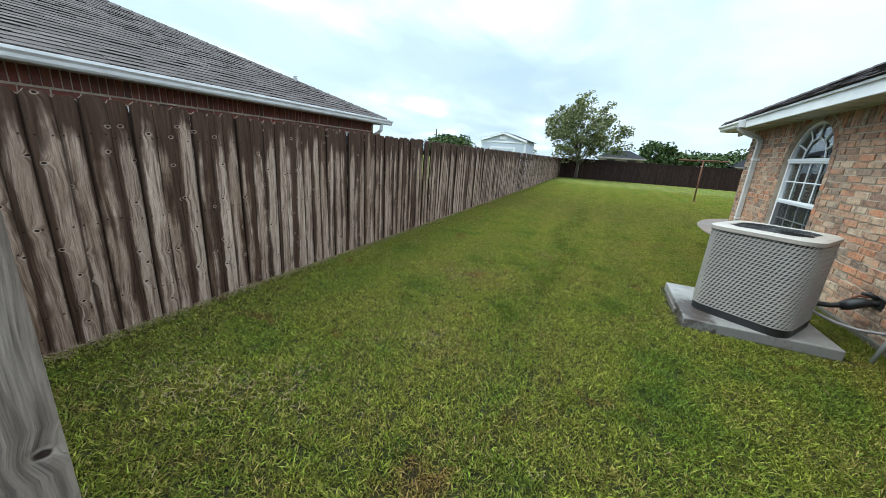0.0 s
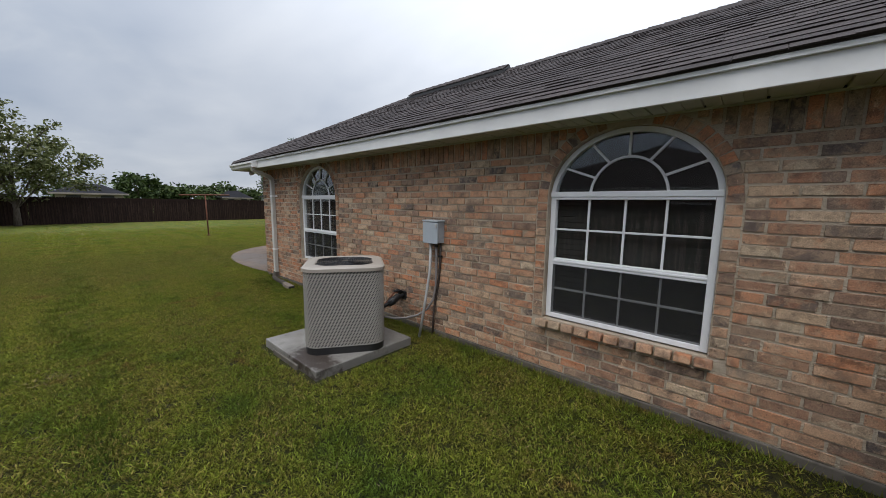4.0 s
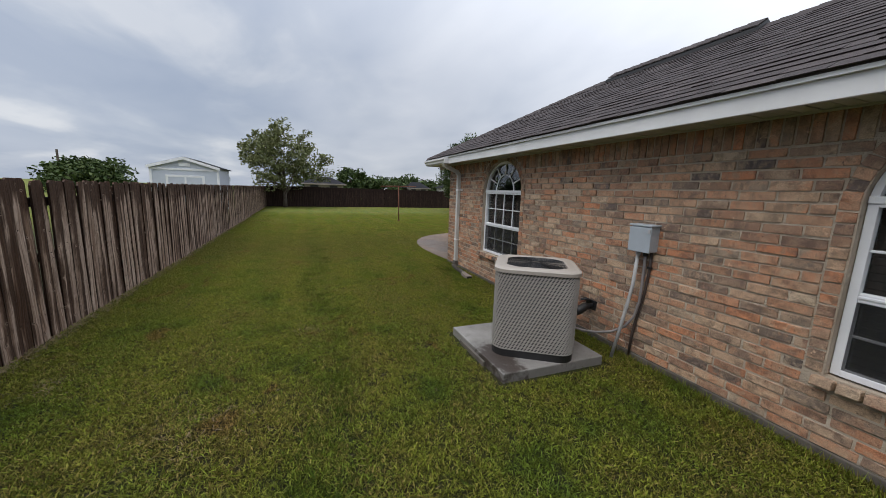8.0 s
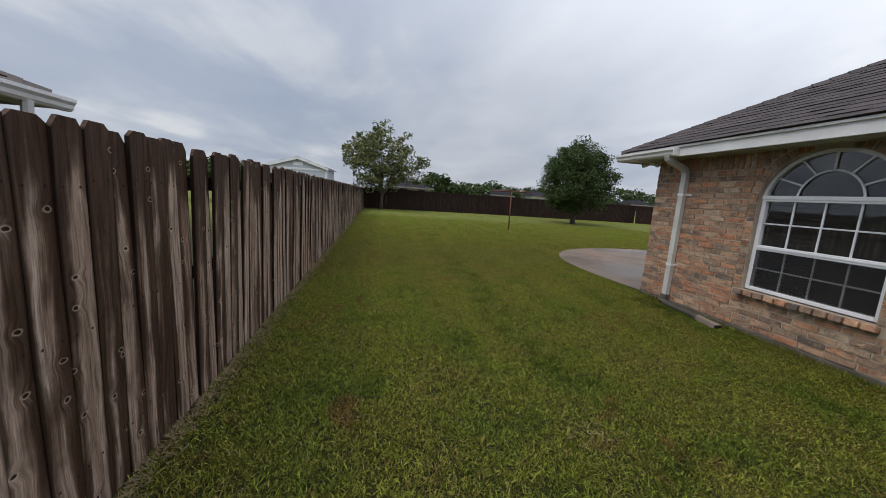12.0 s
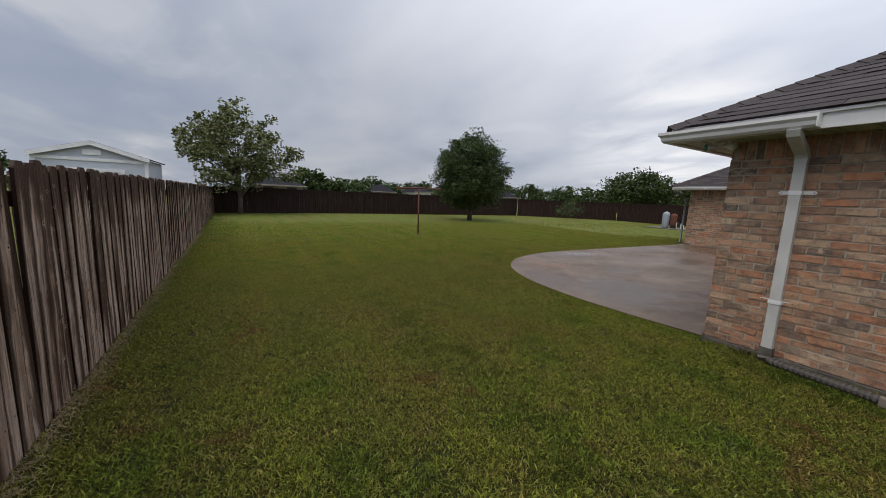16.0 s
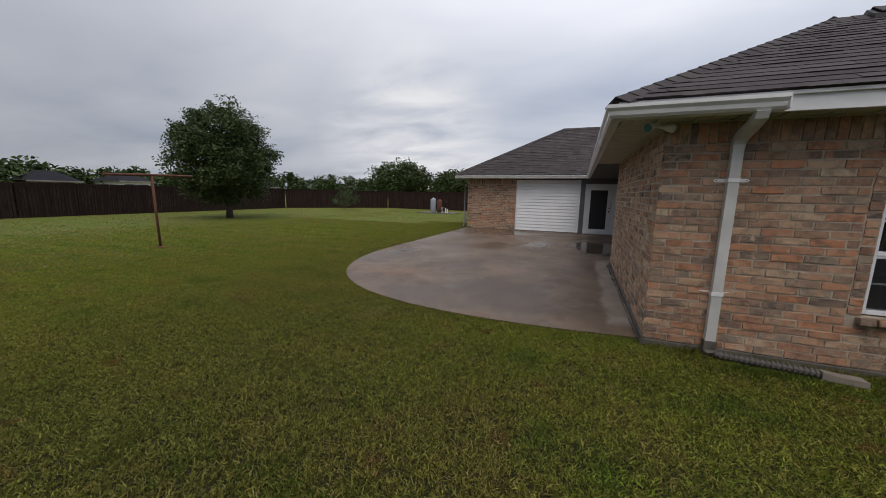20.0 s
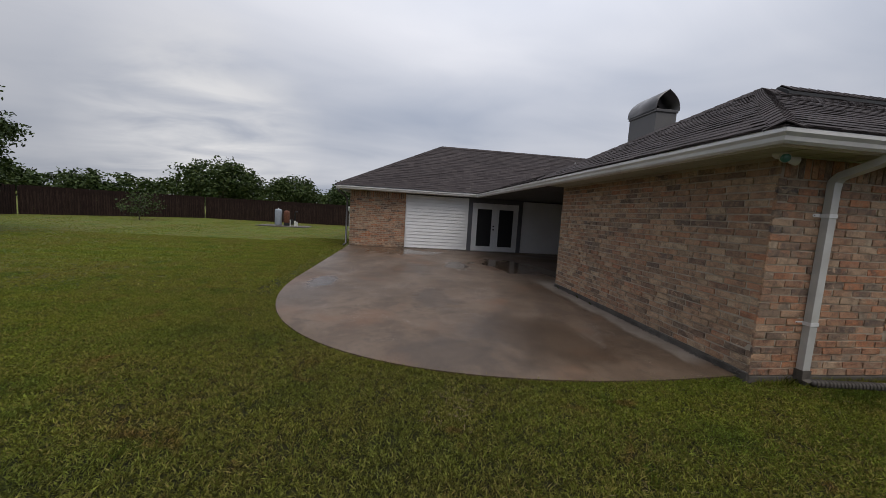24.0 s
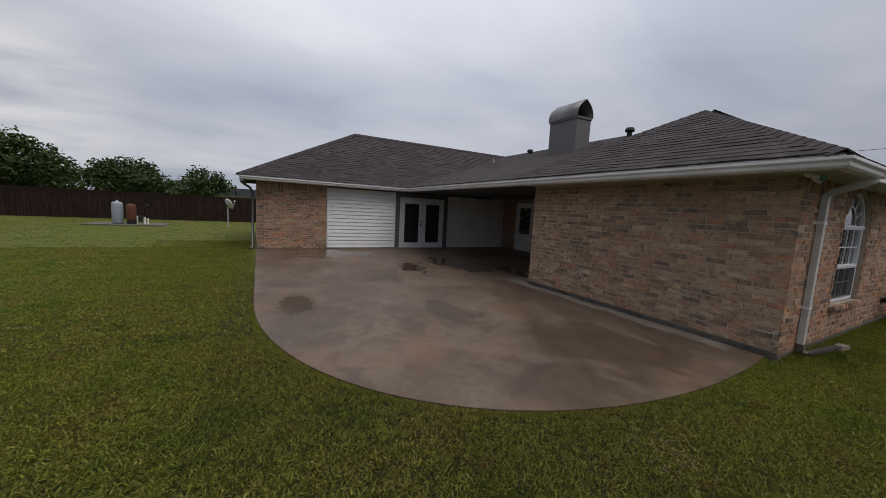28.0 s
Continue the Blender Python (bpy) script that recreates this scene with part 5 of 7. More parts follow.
leaf = part("door_leaf", MB().box(dx0, dx1, -0.008, 0.018, 0.05, 0.78, ch=0.004).box(dx0, dx0 + 0.14, -0.008, 0.018, 0.78, 2.02, ch=0.004).box(dx1 - 0.14, dx1, -0.008, 0.018, 0.78, 2.02, ch=0.004).box(dx0 + 0.14, dx1 - 0.14, -0.008, 0.018, 1.88, 2.02, ch=0.004), M_white, door2)
part("pane", MB().box(dx0 + 0.14, dx1 - 0.14, 0.002, 0.008, 0.78, 1.88), M_screen, leaf, "dark glass pane")
part("door_knob", MB().lathe([(0.005, 0), (0.028, 0.0), (0.012, 0.02), (0.03, 0.05), (0.004, 0.07)], 12, pose(dx1 - 0.07, 0.02, 0.98, -90, 0, 0)), M_brass, door2, smooth=True)


# ---- air conditioner on its pad ----
pad = thing("concrete_pad", "cracked grey concrete equipment pad in the grass", "pad")
part("slab", MB().box(-1.55, -0.40, -5.08, -3.95, -0.05, 0.09, ch=0.010), M_slab, pad)
part("chipped_edge", MB().box(-1.575, -1.55, -4.75, -4.20, -0.05, 0.05, ch=0.01), M_footing, pad, "dark broken edge strip")

AC_AT, AC_TURN, AC_H, AC_HALF, AC_R = (-0.93, -4.60, 0.09), -34.0, 0.88, 0.395, 0.145


def rounded_square(h, r, n=8):
    out = []
    for cx, cy, a0 in ((1, 1, 0), (-1, 1, 90), (-1, -1, 180), (1, -1, 270)):
        for i in range(n + 1):
            a = radians(a0 + 90 * i / n)
            out.append((cx * (h - r) + r * math.cos(a), cy * (h - r) + r * math.sin(a)))
    return out


def perimeter(poly, step):
    """Points and outward normals at even steps round a closed polygon."""
    pts = [Vector((*p, 0)) for p in poly]
    out, carry = [], 0.0
    for a, b in zip(pts, pts[1:] + pts[:1]):
        L = (b - a).length
        if L < 1e-6:
            continue
        d = (b - a) / L
        while carry < L:
            out.append((a + d * carry, d, Vector((d.y, -d.x, 0))))
            carry += step
        carry -= L
    return out


def make_ac():
    ac = thing("air_conditioner", "beige-grey louvred air conditioner on a concrete pad", "air conditioner", at=AC_AT, turn=AC_TURN)
    part("base_pan", MB().prism(rounded_square(AC_HALF - 0.005, AC_R), 0.0, 0.072), M_black, ac, "black base pan")
    part("coil", MB().prism(rounded_square(AC_HALF - 0.03, AC_R), 0.06, AC_H - 0.07), M_black, ac, "dark coil behind the louvres")
    # louvre jacket: narrow bands with slanted bridges between the slots
    outline = rounded_square(AC_HALF, AC_R, 7)
    rows, z0, z1 = 23, 0.078, AC_H - 0.044
    pitch = (z1 - z0) / rows
    n = len(outline)
    inner = [(x * 0.985, y * 0.985) for x, y in outline]
    a = 0.0042
    v = [(x, y, -a) for x, y in outline] + [(x * 1.001, y * 1.001, a * 0.2) for x, y in outline] + [(x, y, a) for x, y in outline] + [(x, y, a) for x, y in inner] + [(x, y, -a) for x, y in inner]
    f = [(k * n + i, k * n + (i + 1) % n, ((k + 1) % 5) * n + (i + 1) % n, ((k + 1) % 5) * n + i) for k in range(5) for i in range(n)]
    band = MB().add(v, f).mesh("louvre", M_louvre)
    for r in range(rows + 1):
        part("louvre", band, None, ac, m=pose(0, 0, z0 + r * pitch))
    mb = MB()
    step = 0.032
    for r in range(rows):
        zc = z0 + (r + 0.5) * pitch
        for i, (p, d, nn) in enumerate(perimeter(outline, step)):
            p = p + d * (step * 0.5 * (r % 2))
            o = nn * 0.001
            hw, sl, hh = 0.0086, 0.013, pitch * 0.5
            q = [p - d * (hw + sl) - Vector((0, 0, hh)), p + d * (hw - sl) - Vector((0, 0, hh)), p + d * (hw + sl) + Vector((0, 0, hh)), p - d * (hw - sl) + Vector((0, 0, hh))]
            v = [tuple(x - o + Vector((0, 0, zc))) for x in q] + [tuple(x - nn * 0.006 + Vector((0, 0, zc))) for x in q]
            mb.add(v, [(0, 1, 2, 3), (0, 3, 7, 4), (1, 5, 6, 2)])
    tagged(part("louvre_webbing", mb, M_louvre, ac), kind="stuff")
    # top: rounded hood with a round fan opening
    top = rounded_square(AC_HALF + 0.012, AC_R + 0.01, 8)
    top2 = rounded_square(AC_HALF - 0.012, AC_R, 8)
    m = len(top)
    R = 0.335
    prof = []
    for x, y in top:
        a = math.atan2(y, x)
        prof.append(a)
    rings = [[(x, y, AC_H - 0.044) for x, y in top], [(x, y, AC_H - 0.012) for x, y in top], [(x, y, AC_H) for x, y in top2],
             [(R * 1.05 * math.cos(a), R * 1.05 * math.sin(a), AC_H + 0.004) for a in prof], [(R * math.cos(a), R * math.sin(a), AC_H - 0.006) for a in prof], [(R * math.cos(a), R * math.sin(a), AC_H - 0.10) for a in prof]]
    v = [q for r in rings for q in r]
    f = [(k * m + i, k * m + (i + 1) % m, (k + 1) * m + (i + 1) % m, (k + 1) * m + i) for k in range(len(rings) - 1) for i in range(m)]
    part("hood", MB().add(v, f), M_acgrey, ac)
    part("fan_well", MB().lathe([(0.331, -0.14), (0.331, -0.12), (0.001, -0.12)], 24, pose(0, 0, AC_H)), M_black, ac)
    guard = MB()
    for k in range(14):
        r = 0.05 + k * 0.0214
        guard.tube([(r * math.cos(a), r * math.sin(a), AC_H - 0.004 + 0.012 * (1 - r / 0.36)) for a in [2 * math.pi * i / 28 for i in range(29)]], 0.0028, 5, False)
    for k in range(12):
        a = 2 * math.pi * k / 12
        guard.tube([(0.04 * math.cos(a), 0.04 * math.sin(a), AC_H + 0.007), (0.333 * math.cos(a + 0.35), 0.333 * math.sin(a + 0.35), AC_H - 0.005)], 0.003, 5)
    part("fan_guard", guard, M_dark_metal, ac)
    part("fan_motor", MB().lathe([(0.001, -0.10), (0.075, -0.10), (0.075, -0.02), (0.06, -0.008), (0.001, -0.006)], 20, pose(0, 0, AC_H)), M_dark_metal, ac)
    for k in range(3):
        b = MB().add([(0.07, -0.05, -0.07), (0.26, -0.11, -0.055), (0.27, 0.07, -0.085), (0.07, 0.04, -0.085)], [(0, 1, 2, 3)])
        b.add([(x, y, z - 0.003) for x, y, z in b.v[:4]], [(3, 2, 1, 0), (0, 1, -3 % 4, 0)][:1])
        part("fan_blade", b, M_dark_metal, ac, m=pose(0, 0, AC_H, 0, 0, 120 * k))
    for k in range(4):
        part("corner_screw", MB().lathe([(0.001, 0), (0.006, 0), (0.005, 0.004), (0.001, 0.005)], 8, pose(0, 0, AC_H - 0.028, 0, 0, 45 + 90 * k) @ pose(AC_HALF * 1.414 - AC_R * 0.414 + 0.008, 0, 0, 0, 90, 0)), M_dark_metal, ac)
    return ac


make_ac()

# ---- electrical disconnect, conduit, refrigerant lines ----
box = thing("electrical_box", "pale blue-grey metal disconnect box on the brick wall", "electrical box", at=(0, 0, 0))
part("body", MB().box(-0.115, -0.002, -5.215, -5.0, 1.15, 1.40, ch=0.006), M_boxgrey, box)
part("lid", MB().box(-0.135, -0.117, -5.225, -4.99, 1.143, 1.385, ch=0.006).box(-0.14, 0.0, -5.23, -4.985, 1.392, 1.412, ch=0.005), M_boxgrey, box)
part("hasp", MB().box(-0.146, -0.135, -5.22, -5.195, 1.33, 1.37, ch=0.003), M_conduit, box)
cond = thing("conduit", "grey electrical conduit dropping from the disconnect box", "conduit")
part("pipe", MB().tube([(-0.075, -5.07, 1.15), (-0.085, -5.062, 0.80), (-0.135, -5.035, 0.42), (-0.20, -5.0, -0.02)], 0.017, 10), M_conduit, cond, smooth=True)
part("fitting", MB().tube([(-0.075, -5.07, 1.155), (-0.075, -5.07, 1.11)], 0.024, 10), M_conduit, cond)
whip = thing("cable_whip", "grey flexible cable looping from the box to the air conditioner", "cable")
pts = [(-0.05, -5.13, 1.15), (-0.045, -5.13, 1.0), (-0.045, -5.132, 0.82), (-0.05, -5.13, 0.64), (-0.06, -5.10, 0.47), (-0.09, -5.03, 0.34), (-0.15, -4.93, 0.255), (-0.24, -4.82, 0.215), (-0.35, -4.73, 0.215), (-0.46, -4.67, 0.25), (-0.56, -4.62, 0.30)]
part("cable", MB().tube(pts, 0.014, 8), M_cable, whip, smooth=True)
part("fitting", MB().tube([(-0.05, -5.13, 1.155), (-0.048, -5.13, 1.10)], 0.023, 10), M_dark_metal, whip)
wire = thing("wall_cable", "dark brown cable running down the bricks below the box", "cable")
part("cable", MB().tube([(-0.02, -5.17, 1.15), (-0.02, -5.17, 0.95), (-0.022, -5.15, 0.72), (-0.026, -5.11, 0.50), (-0.03, -5.08, 0.28), (-0.04, -5.07, 0.0)], 0.013, 8), M_rust_dark, wire, smooth=True)
part("clip", MB().box(-0.036, -0.002, -5.19, -5.15, 0.98, 1.0, ch=0.002), M_dark_metal, wire)
lines = thing("refrigerant_lines", "black insulated refrigerant lines entering the brick wall", "pipe")
part("insulated_pipe", MB().tube([(0.02, -4.50, 0.40), (-0.08, -4.50, 0.39), (-0.16, -4.49, 0.35), (-0.30, -4.47, 0.30), (-0.45, -4.47, 0.29), (-0.60, -4.48, 0.29)], 0.024, 10), M_black, lines, smooth=True)
part("copper_pipe", MB().tube([(0.02, -4.44, 0.44), (-0.12, -4.44, 0.43), (-0.25, -4.42, 0.30), (-0.42, -4.43, 0.26), (-0.58, -4.46, 0.28)], 0.012, 8), M_rust, lines, smooth=True)
part("valve", MB().box(-0.50, -0.44, -4.53, -4.47, 0.30, 0.37, ch=0.008), M_dark_metal, lines)
part("tape_wrap", MB().tube([(-0.06, -4.50, 0.39), (-0.11, -4.49, 0.38), (-0.18, -4.48, 0.34), (-0.24, -4.48, 0.31)], 0.04, 10, True, [0.034, 0.046, 0.052, 0.036]), M_black, lines, "bulky black tape wrapping", smooth=True)
part("elbow", MB().tube([(-0.02, -4.47, 0.44), (-0.06, -4.44, 0.46), (-0.10, -4.42, 0.44)], 0.02, 8), M_black, lines, smooth=True)
part("escutcheon", MB().box(-0.012, 0.004, -4.56, -4.40, 0.34, 0.45, ch=0.005), M_dark_metal, lines)

# ---- downspout with straps and drain hose ----
ds = thing("downspout", "grey-white rectangular downspout strapped to the brick corner", "downspout")
DY = -0.565
prof = [(-0.042, -0.034), (0.042, -0.034), (0.042, 0.034), (-0.042, 0.034)]


def rect_pipe(pts, wide=0.042, deep=0.032):
    """A rectangular pipe along points (y across it)."""
    mb = MB()
    v = []
    n = len(pts)
    for i, p in enumerate(pts):
        a, b = Vector(pts[max(i - 1, 0)]), Vector(pts[min(i + 1, n - 1)])
        d = (b - a).normalized()
        yv = Vector((0, 1, 0))
        yv = (yv - d * yv.dot(d)).normalized()
        xv = yv.cross(d).normalized()
        c = Vector(p)
        for sx, sy in ((-1, -1), (1, -1), (1, 1), (-1, 1)):
            v.append(tuple(c + xv * deep * sx + yv * wide * sy))
    f = [(i * 4 + k, i * 4 + (k + 1) % 4, i * 4 + 4 + (k + 1) % 4, i * 4 + 4 + k) for i in range(n - 1) for k in range(4)]
    f += [(0, 1, 2, 3), (n * 4 - 1, n * 4 - 2, n * 4 - 3, n * 4 - 4)]
    return mb.add(v, f)


part("pipe", rect_pipe([(-0.045, DY, 0.10), (-0.045, DY, 2.02)]), M_downspout, ds)
part("elbow", rect_pipe([(-0.045, DY, 1.99), (-0.05, DY, 2.04), (-0.09, DY, 2.085), (-0.33, DY - 0.01, 2.175), (-0.385, DY - 0.01, 2.205), (-0.405, DY - 0.01, 2.25)], 0.045, 0.034), M_downspout, ds)
for k in range(6):
    z = 2.045 + k * 0.009
    part("elbow_rib", MB().box(-0.092 - k * 0.008, -0.02 - k * 0.008, DY - 0.048, DY + 0.048, z, z + 0.005), M_downspout, ds)
for z in (1.71, 0.635):
    mb = MB().box(-0.082, -0.078, DY - 0.046, DY + 0.046, z - 0.02, z + 0.02, ch=0.0015)
    for sg in (-1, 1):
        e = DY + sg * 0.046
        mb.box(-0.082, -0.004, min(e, e + sg * 0.003), max(e, e + sg * 0.003), z - 0.018, z + 0.018)
        poly = [(0, -0.016), (0.075, -0.016), (0.095, 0.0), (0.075, 0.016), (0, 0.016)]
        v = [(x, e + sg * a, z + b) for x in (-0.009, -0.005) for a, b in poly]
        mb.add(v, [(0, 1, 2, 3, 4), (9, 8, 7, 6, 5)] + [(i, (i + 1) % 5, (i + 1) % 5 + 5, i + 5) for i in range(5)])
    st = part("strap", mb, M_white, ds)
    for sg in (-1, 1):
        part("screw", MB().lathe([(0.001, 0), (0.006, 0), (0.004, 0.004)], 8, pose(-0.009, DY + sg * 0.115, z, 0, -90, 0)), M_dark_metal, st)
part("boot", rect_pipe([(-0.045, DY, 0.16), (-0.05, DY, 0.06), (-0.10, DY - 0.02, 0.03)], 0.052, 0.042), M_footing, ds, "grey drain boot at the foot")
hose = thing("drain_hose", "dirty corrugated drain hose lying in the grass", "drain hose")
hose_line = bezier((-0.10, -0.60), (-0.16, -0.85), (-0.15, -1.1), (-0.20, -1.34), 40)
pts = [(x, y, 0.044) for x, y in hose_line]
part("corrugated_pipe", MB().tube(pts, 0.036, 10), M_hose, hose, smooth=True)
for i in range(2, 40, 2):
    (x, y, z), (x2, y2, z2) = pts[i], pts[i + 1]
    part("rib", MB().tube([(x, y, z), (x2, y2, z2)], 0.043, 10), M_kerb if i % 2 else M_footing, hose)
v = [(x, y, z) for y, hw, z0, z1 in ((-1.33, 0.040, 0.008, 0.085), (-1.44, 0.060, 0.006, 0.066), (-1.62, 0.062, 0.004, 0.058)) for x, z in ((-0.21 - hw, z0), (-0.21 + hw, z0), (-0.21 + hw * 0.86, z1), (-0.21 - hw * 0.86, z1))]
f = [(i * 4 + k, i * 4 + (k + 1) % 4, i * 4 + 4 + (k + 1) % 4, i * 4 + 4 + k) for i in range(2) for k in range(4)] + [(0, 1, 2, 3), (11, 10, 9, 8)]
part("outlet", MB().add(v, f), M_kerb, hose, "pale flattened outlet piece")
# the outlet is solid; a black block paints the shade inside its mouth
part("mouth_shade", MB().box(-0.262, -0.158, -1.632, -1.620, 0.010, 0.050, ch=0.003), M_black, hose, "black block standing in for the shaded hollow of the mouth")
# a few rank stems at the foot of the wall corner
weed = thing("weed", "dark wiry weed growing at the foot of the brick corner", "weed", at=(-0.05, -0.40, 0))
wr = np.random.RandomState(17)
for i in range(12):
    a0, le = wr.uniform(0, 6.283), wr.uniform(0.05, 0.12)
    bx, by = wr.normal(0, 0.035), wr.normal(0, 0.07)
    bx = min(bx, 0.02)
    tip = (min(bx + 0.6 * le * math.cos(a0), 0.03), by + 0.6 * le * math.sin(a0), le)
    part("stem", MB().tube([(bx, by, 0), ((bx + tip[0]) / 2, (by + tip[1]) / 2, le * 0.65), tip], 0.003, 5, True, [0.0035, 0.003, 0.001]), M_blade_dark, weed)

# ---- flood light under the corner soffit ----
flood = thing("flood_light", "twin white flood light under the corner soffit", "flood light", at=(-0.06, 0.10, Z_SOFFIT))
part("junction_plate", MB().lathe([(0.055, 0), (0.055, -0.02), (0.03, -0.045), (0.001, -0.045)], 16), M_white, flood)
for sg in (-1, 1):
    m = pose(-0.05 * 0 + 0.0, 0.0, -0.04) @ pose(0, 0, 0, 0, 0, 20 + 55 * sg) @ pose(0, 0, 0, 0, -100, 0) @ Matrix.Diagonal((0.72, 0.72, 0.85, 1))
    head = part("lamp_head", MB().lathe([(0.018, 0.03), (0.02, 0.07), (0.045, 0.12), (0.055, 0.17), (0.056, 0.18)], 16), M_white, flood, smooth=True, m=m)
    part("lens", MB().lathe([(0.001, 0.172), (0.05, 0.170), (0.052, 0.182), (0.03, 0.196), (0.001, 0.20)], 16), M_lamp if sg > 0 else M_teal, head, "" if sg > 0 else "teal glass lens")
    part("arm", MB().tube([(0, 0, 0), (0, 0, 0.04)], 0.012, 8), M_white, flood, m=m)

# ---- chimney and roof vents ----
chim = thing("chimney", "grey sided chimney with a vaulted metal cap", "chimney", at=(6.78, -4.45, 0))
part("casing", MB().box(0, 1.2, 0, 0.66, 2.6, 4.92), M_chimney, chim)
part("flashing", MB().box(-0.03, 1.23, -0.03, 0.69, 4.88, 4.96, ch=0.01), M_cap, chim)
v, n = [], 20
for x, s in ((-0.04, 1.0), (1.24, 1.0)):
    for i in range(n + 1):
        a = math.pi * i / n
        pk = 0.13 * (1 - abs(math.cos(a))) ** 2
        v.append((x, 0.33 - 0.39 * math.cos(a), 4.95 + 0.46 * math.sin(a) ** 0.8 + pk))
vi = [(x, 0.33 + (y - 0.33) * 0.95, 4.95 + (z - 4.95) * 0.95) for x, y, z in v]
k = n + 1
f = [(i, i + 1, i + 1 + k, i + k) for i in range(n)] + [(i + 2 * k, i + k + 2 * k, i + 1 + k + 2 * k, i + 1 + 2 * k) for i in range(n)] + [(i, i + 2 * k, i + 1 + 2 * k, i + 1) for i in range(n)] + [(i + k, i + 1 + k, i + 1 + 3 * k, i + 3 * k) for i in range(n)]
part("vault_cap", MB().add(v + vi, f), M_cap, chim, "brown-grey metal vault open at the end", smooth=True)
part("flue", MB().lathe([(0.12, 4.9), (0.12, 5.15), (0.16, 5.16), (0.16, 5.2), (0.001, 5.2)], 16, pose(0.6, 0.33, 0)), M_black, chim)


def roof_vent(at, label, r=0.13, neck=0.3):
    t = thing("roof_vent", label, "roof vent", "roof vents", at=at)
    part("neck", MB().lathe([(r * 0.6, -neck), (r * 0.6, 0.06)], 16), M_dark_metal, t)
    part("cap", MB().lathe([(r, 0.05), (r * 1.05, 0.07), (r * 1.0, 0.13), (r * 0.7, 0.17), (0.001, 0.18)], 16), M_dark_metal, t, smooth=True)


roof_vent((10.9, -5.55, 4.42), "dark round vent cap on the main ridge")
roof_vent((5.35, -4.5, 4.25), "dark round vent cap behind the hip", neck=1.0)
vp = thing("vent_pipe", "thin metal plumbing vent on the main slope", "vent pipe", at=(11.0, -3.6, 3.75))
part("pipe", MB().tube([(0, 0, -0.2), (0, 0, 0.2)], 0.035, 10), M_conduit, vp)
part("collar", MB().lathe([(0.09, -0.06), (0.05, 0.02), (0.038, 0.03)], 12), M_dark_metal, vp)

# ---- fences ----


def board_mesh(name, w, h, t, rs, mat):
    """A dog-eared picket with slightly bowed, uneven edges."""
    n = 6
    left, right = [], []
    bow, ph = rs.uniform(-0.003, 0.003), rs.uniform(0, 6)
    for i in range(n + 1):
        z = h * i / n
        b = bow * math.sin(math.pi * i / n)
        wv = 0.0025 * math.sin(ph + i * 1.9)
        left.append((-w / 2 + b + wv, z)), right.append((w / 2 + b - wv * 0.6, z))
    left[-1] = (left[-1][0], h - 0.035 + rs.uniform(-0.01, 0.01))
    right[-1] = (right[-1][0], h - 0.035 + rs.uniform(-0.01, 0.01))
    top = [(w / 2 - 0.03, h), (-w / 2 + 0.03, h)]
    out = right + top + left[::-1]
    cup = rs.uniform(-0.004, 0.004)
    m = len(out)
    v = [(a, 0.0 + cup * (a / (w / 2)) ** 2, z) for a, z in out] + [(a, t + cup * (a / (w / 2)) ** 2, z) for a, z in out]
    # strips across, so that cupping bends cleanly
    f = []
    R, T0, T1 = list(range(n + 1)), n + 1, n + 2
    Lf = [m - 1 - i for i in range(n + 1)]
    for i in range(n):
        f.append((R[i], R[i + 1], Lf[i + 1], Lf[i]))
    f.append((R[n], T0, T1, Lf[n]))
    f += [tuple(x + m for x in q[::-1]) for q in f]
    f += [(i, i + m, (i + 1) % m + m, (i + 1) % m) for i in range(m)]
    return MB().add(v, f).mesh(name, mat)


def make_fence(name, pts, label, mat, h, seed, rails_side=1, w=0.138, jitter=0.02, low=()):
    """Pickets side by side along a line; they face the left-hand side of the walk along pts."""
    rs = np.random.RandomState(seed)
    kinds = [board_mesh("board", w, h, 0.018, rs, mat) for _ in range(9)]
    fence = thing(name, label, "fence")
    for a, b in zip(pts[:-1], pts[1:]):
        a, b = Vector((*a, 0)), Vector((*b, 0))
        d = (b - a).normalized()
        ang = math.degrees(math.atan2(d.y, d.x))
        L, s = (b - a).length, 0.0
        while s < L - w * 0.5:
            c = a + d * (s + w / 2)
            sc = 1 + rs.uniform(-0.06, 0.05)
            drop = rs.uniform(-jitter, jitter * 0.4)
            if any(abs(c.y - q) < 0.07 for q in low):
                drop = -0.13
            m = pose(c.x, c.y, drop - 0.01, rs.uniform(-0.8, 0.8), rs.uniform(-0.10, 0.10), ang + rs.uniform(-1.2, 1.2)) @ Matrix.Translation((0, rs.uniform(-0.007, 0.007), 0)) @ Matrix.Diagonal((sc, 1, 1, 1))
            part("board", kinds[rs.randint(len(kinds))], None, fence, m=m)
            s += w * sc - 0.006 + min(0.003, max(-0.004, rs.normal(0.0, 0.002)))
        nrm = Vector((-d.y, d.x, 0)) * rails_side
        for z in (0.28, 0.85, 1.42):
            mm = pose(a.x, a.y, 0, 0, 0, ang)
            y0, y1 = (0.03, 0.07) if rails_side > 0 else (-0.055, -0.012)
            part("rail", MB().box(0, L, y0, y1, z - 0.045, z + 0.045, ch=0.004), mat, fence, m=mm)
        k = int(L / 2.4)
        for i in range(k + 1):
            p = a + d * min(L - 0.1, i * 2.4) + nrm * 0.12
            part("post", MB().box(-0.045, 0.045, -0.045, 0.045, -0.1, h - 0.08, ch=0.004), mat, fence, m=pose(p.x, p.y, 0, 0, 0, ang))
    return fence


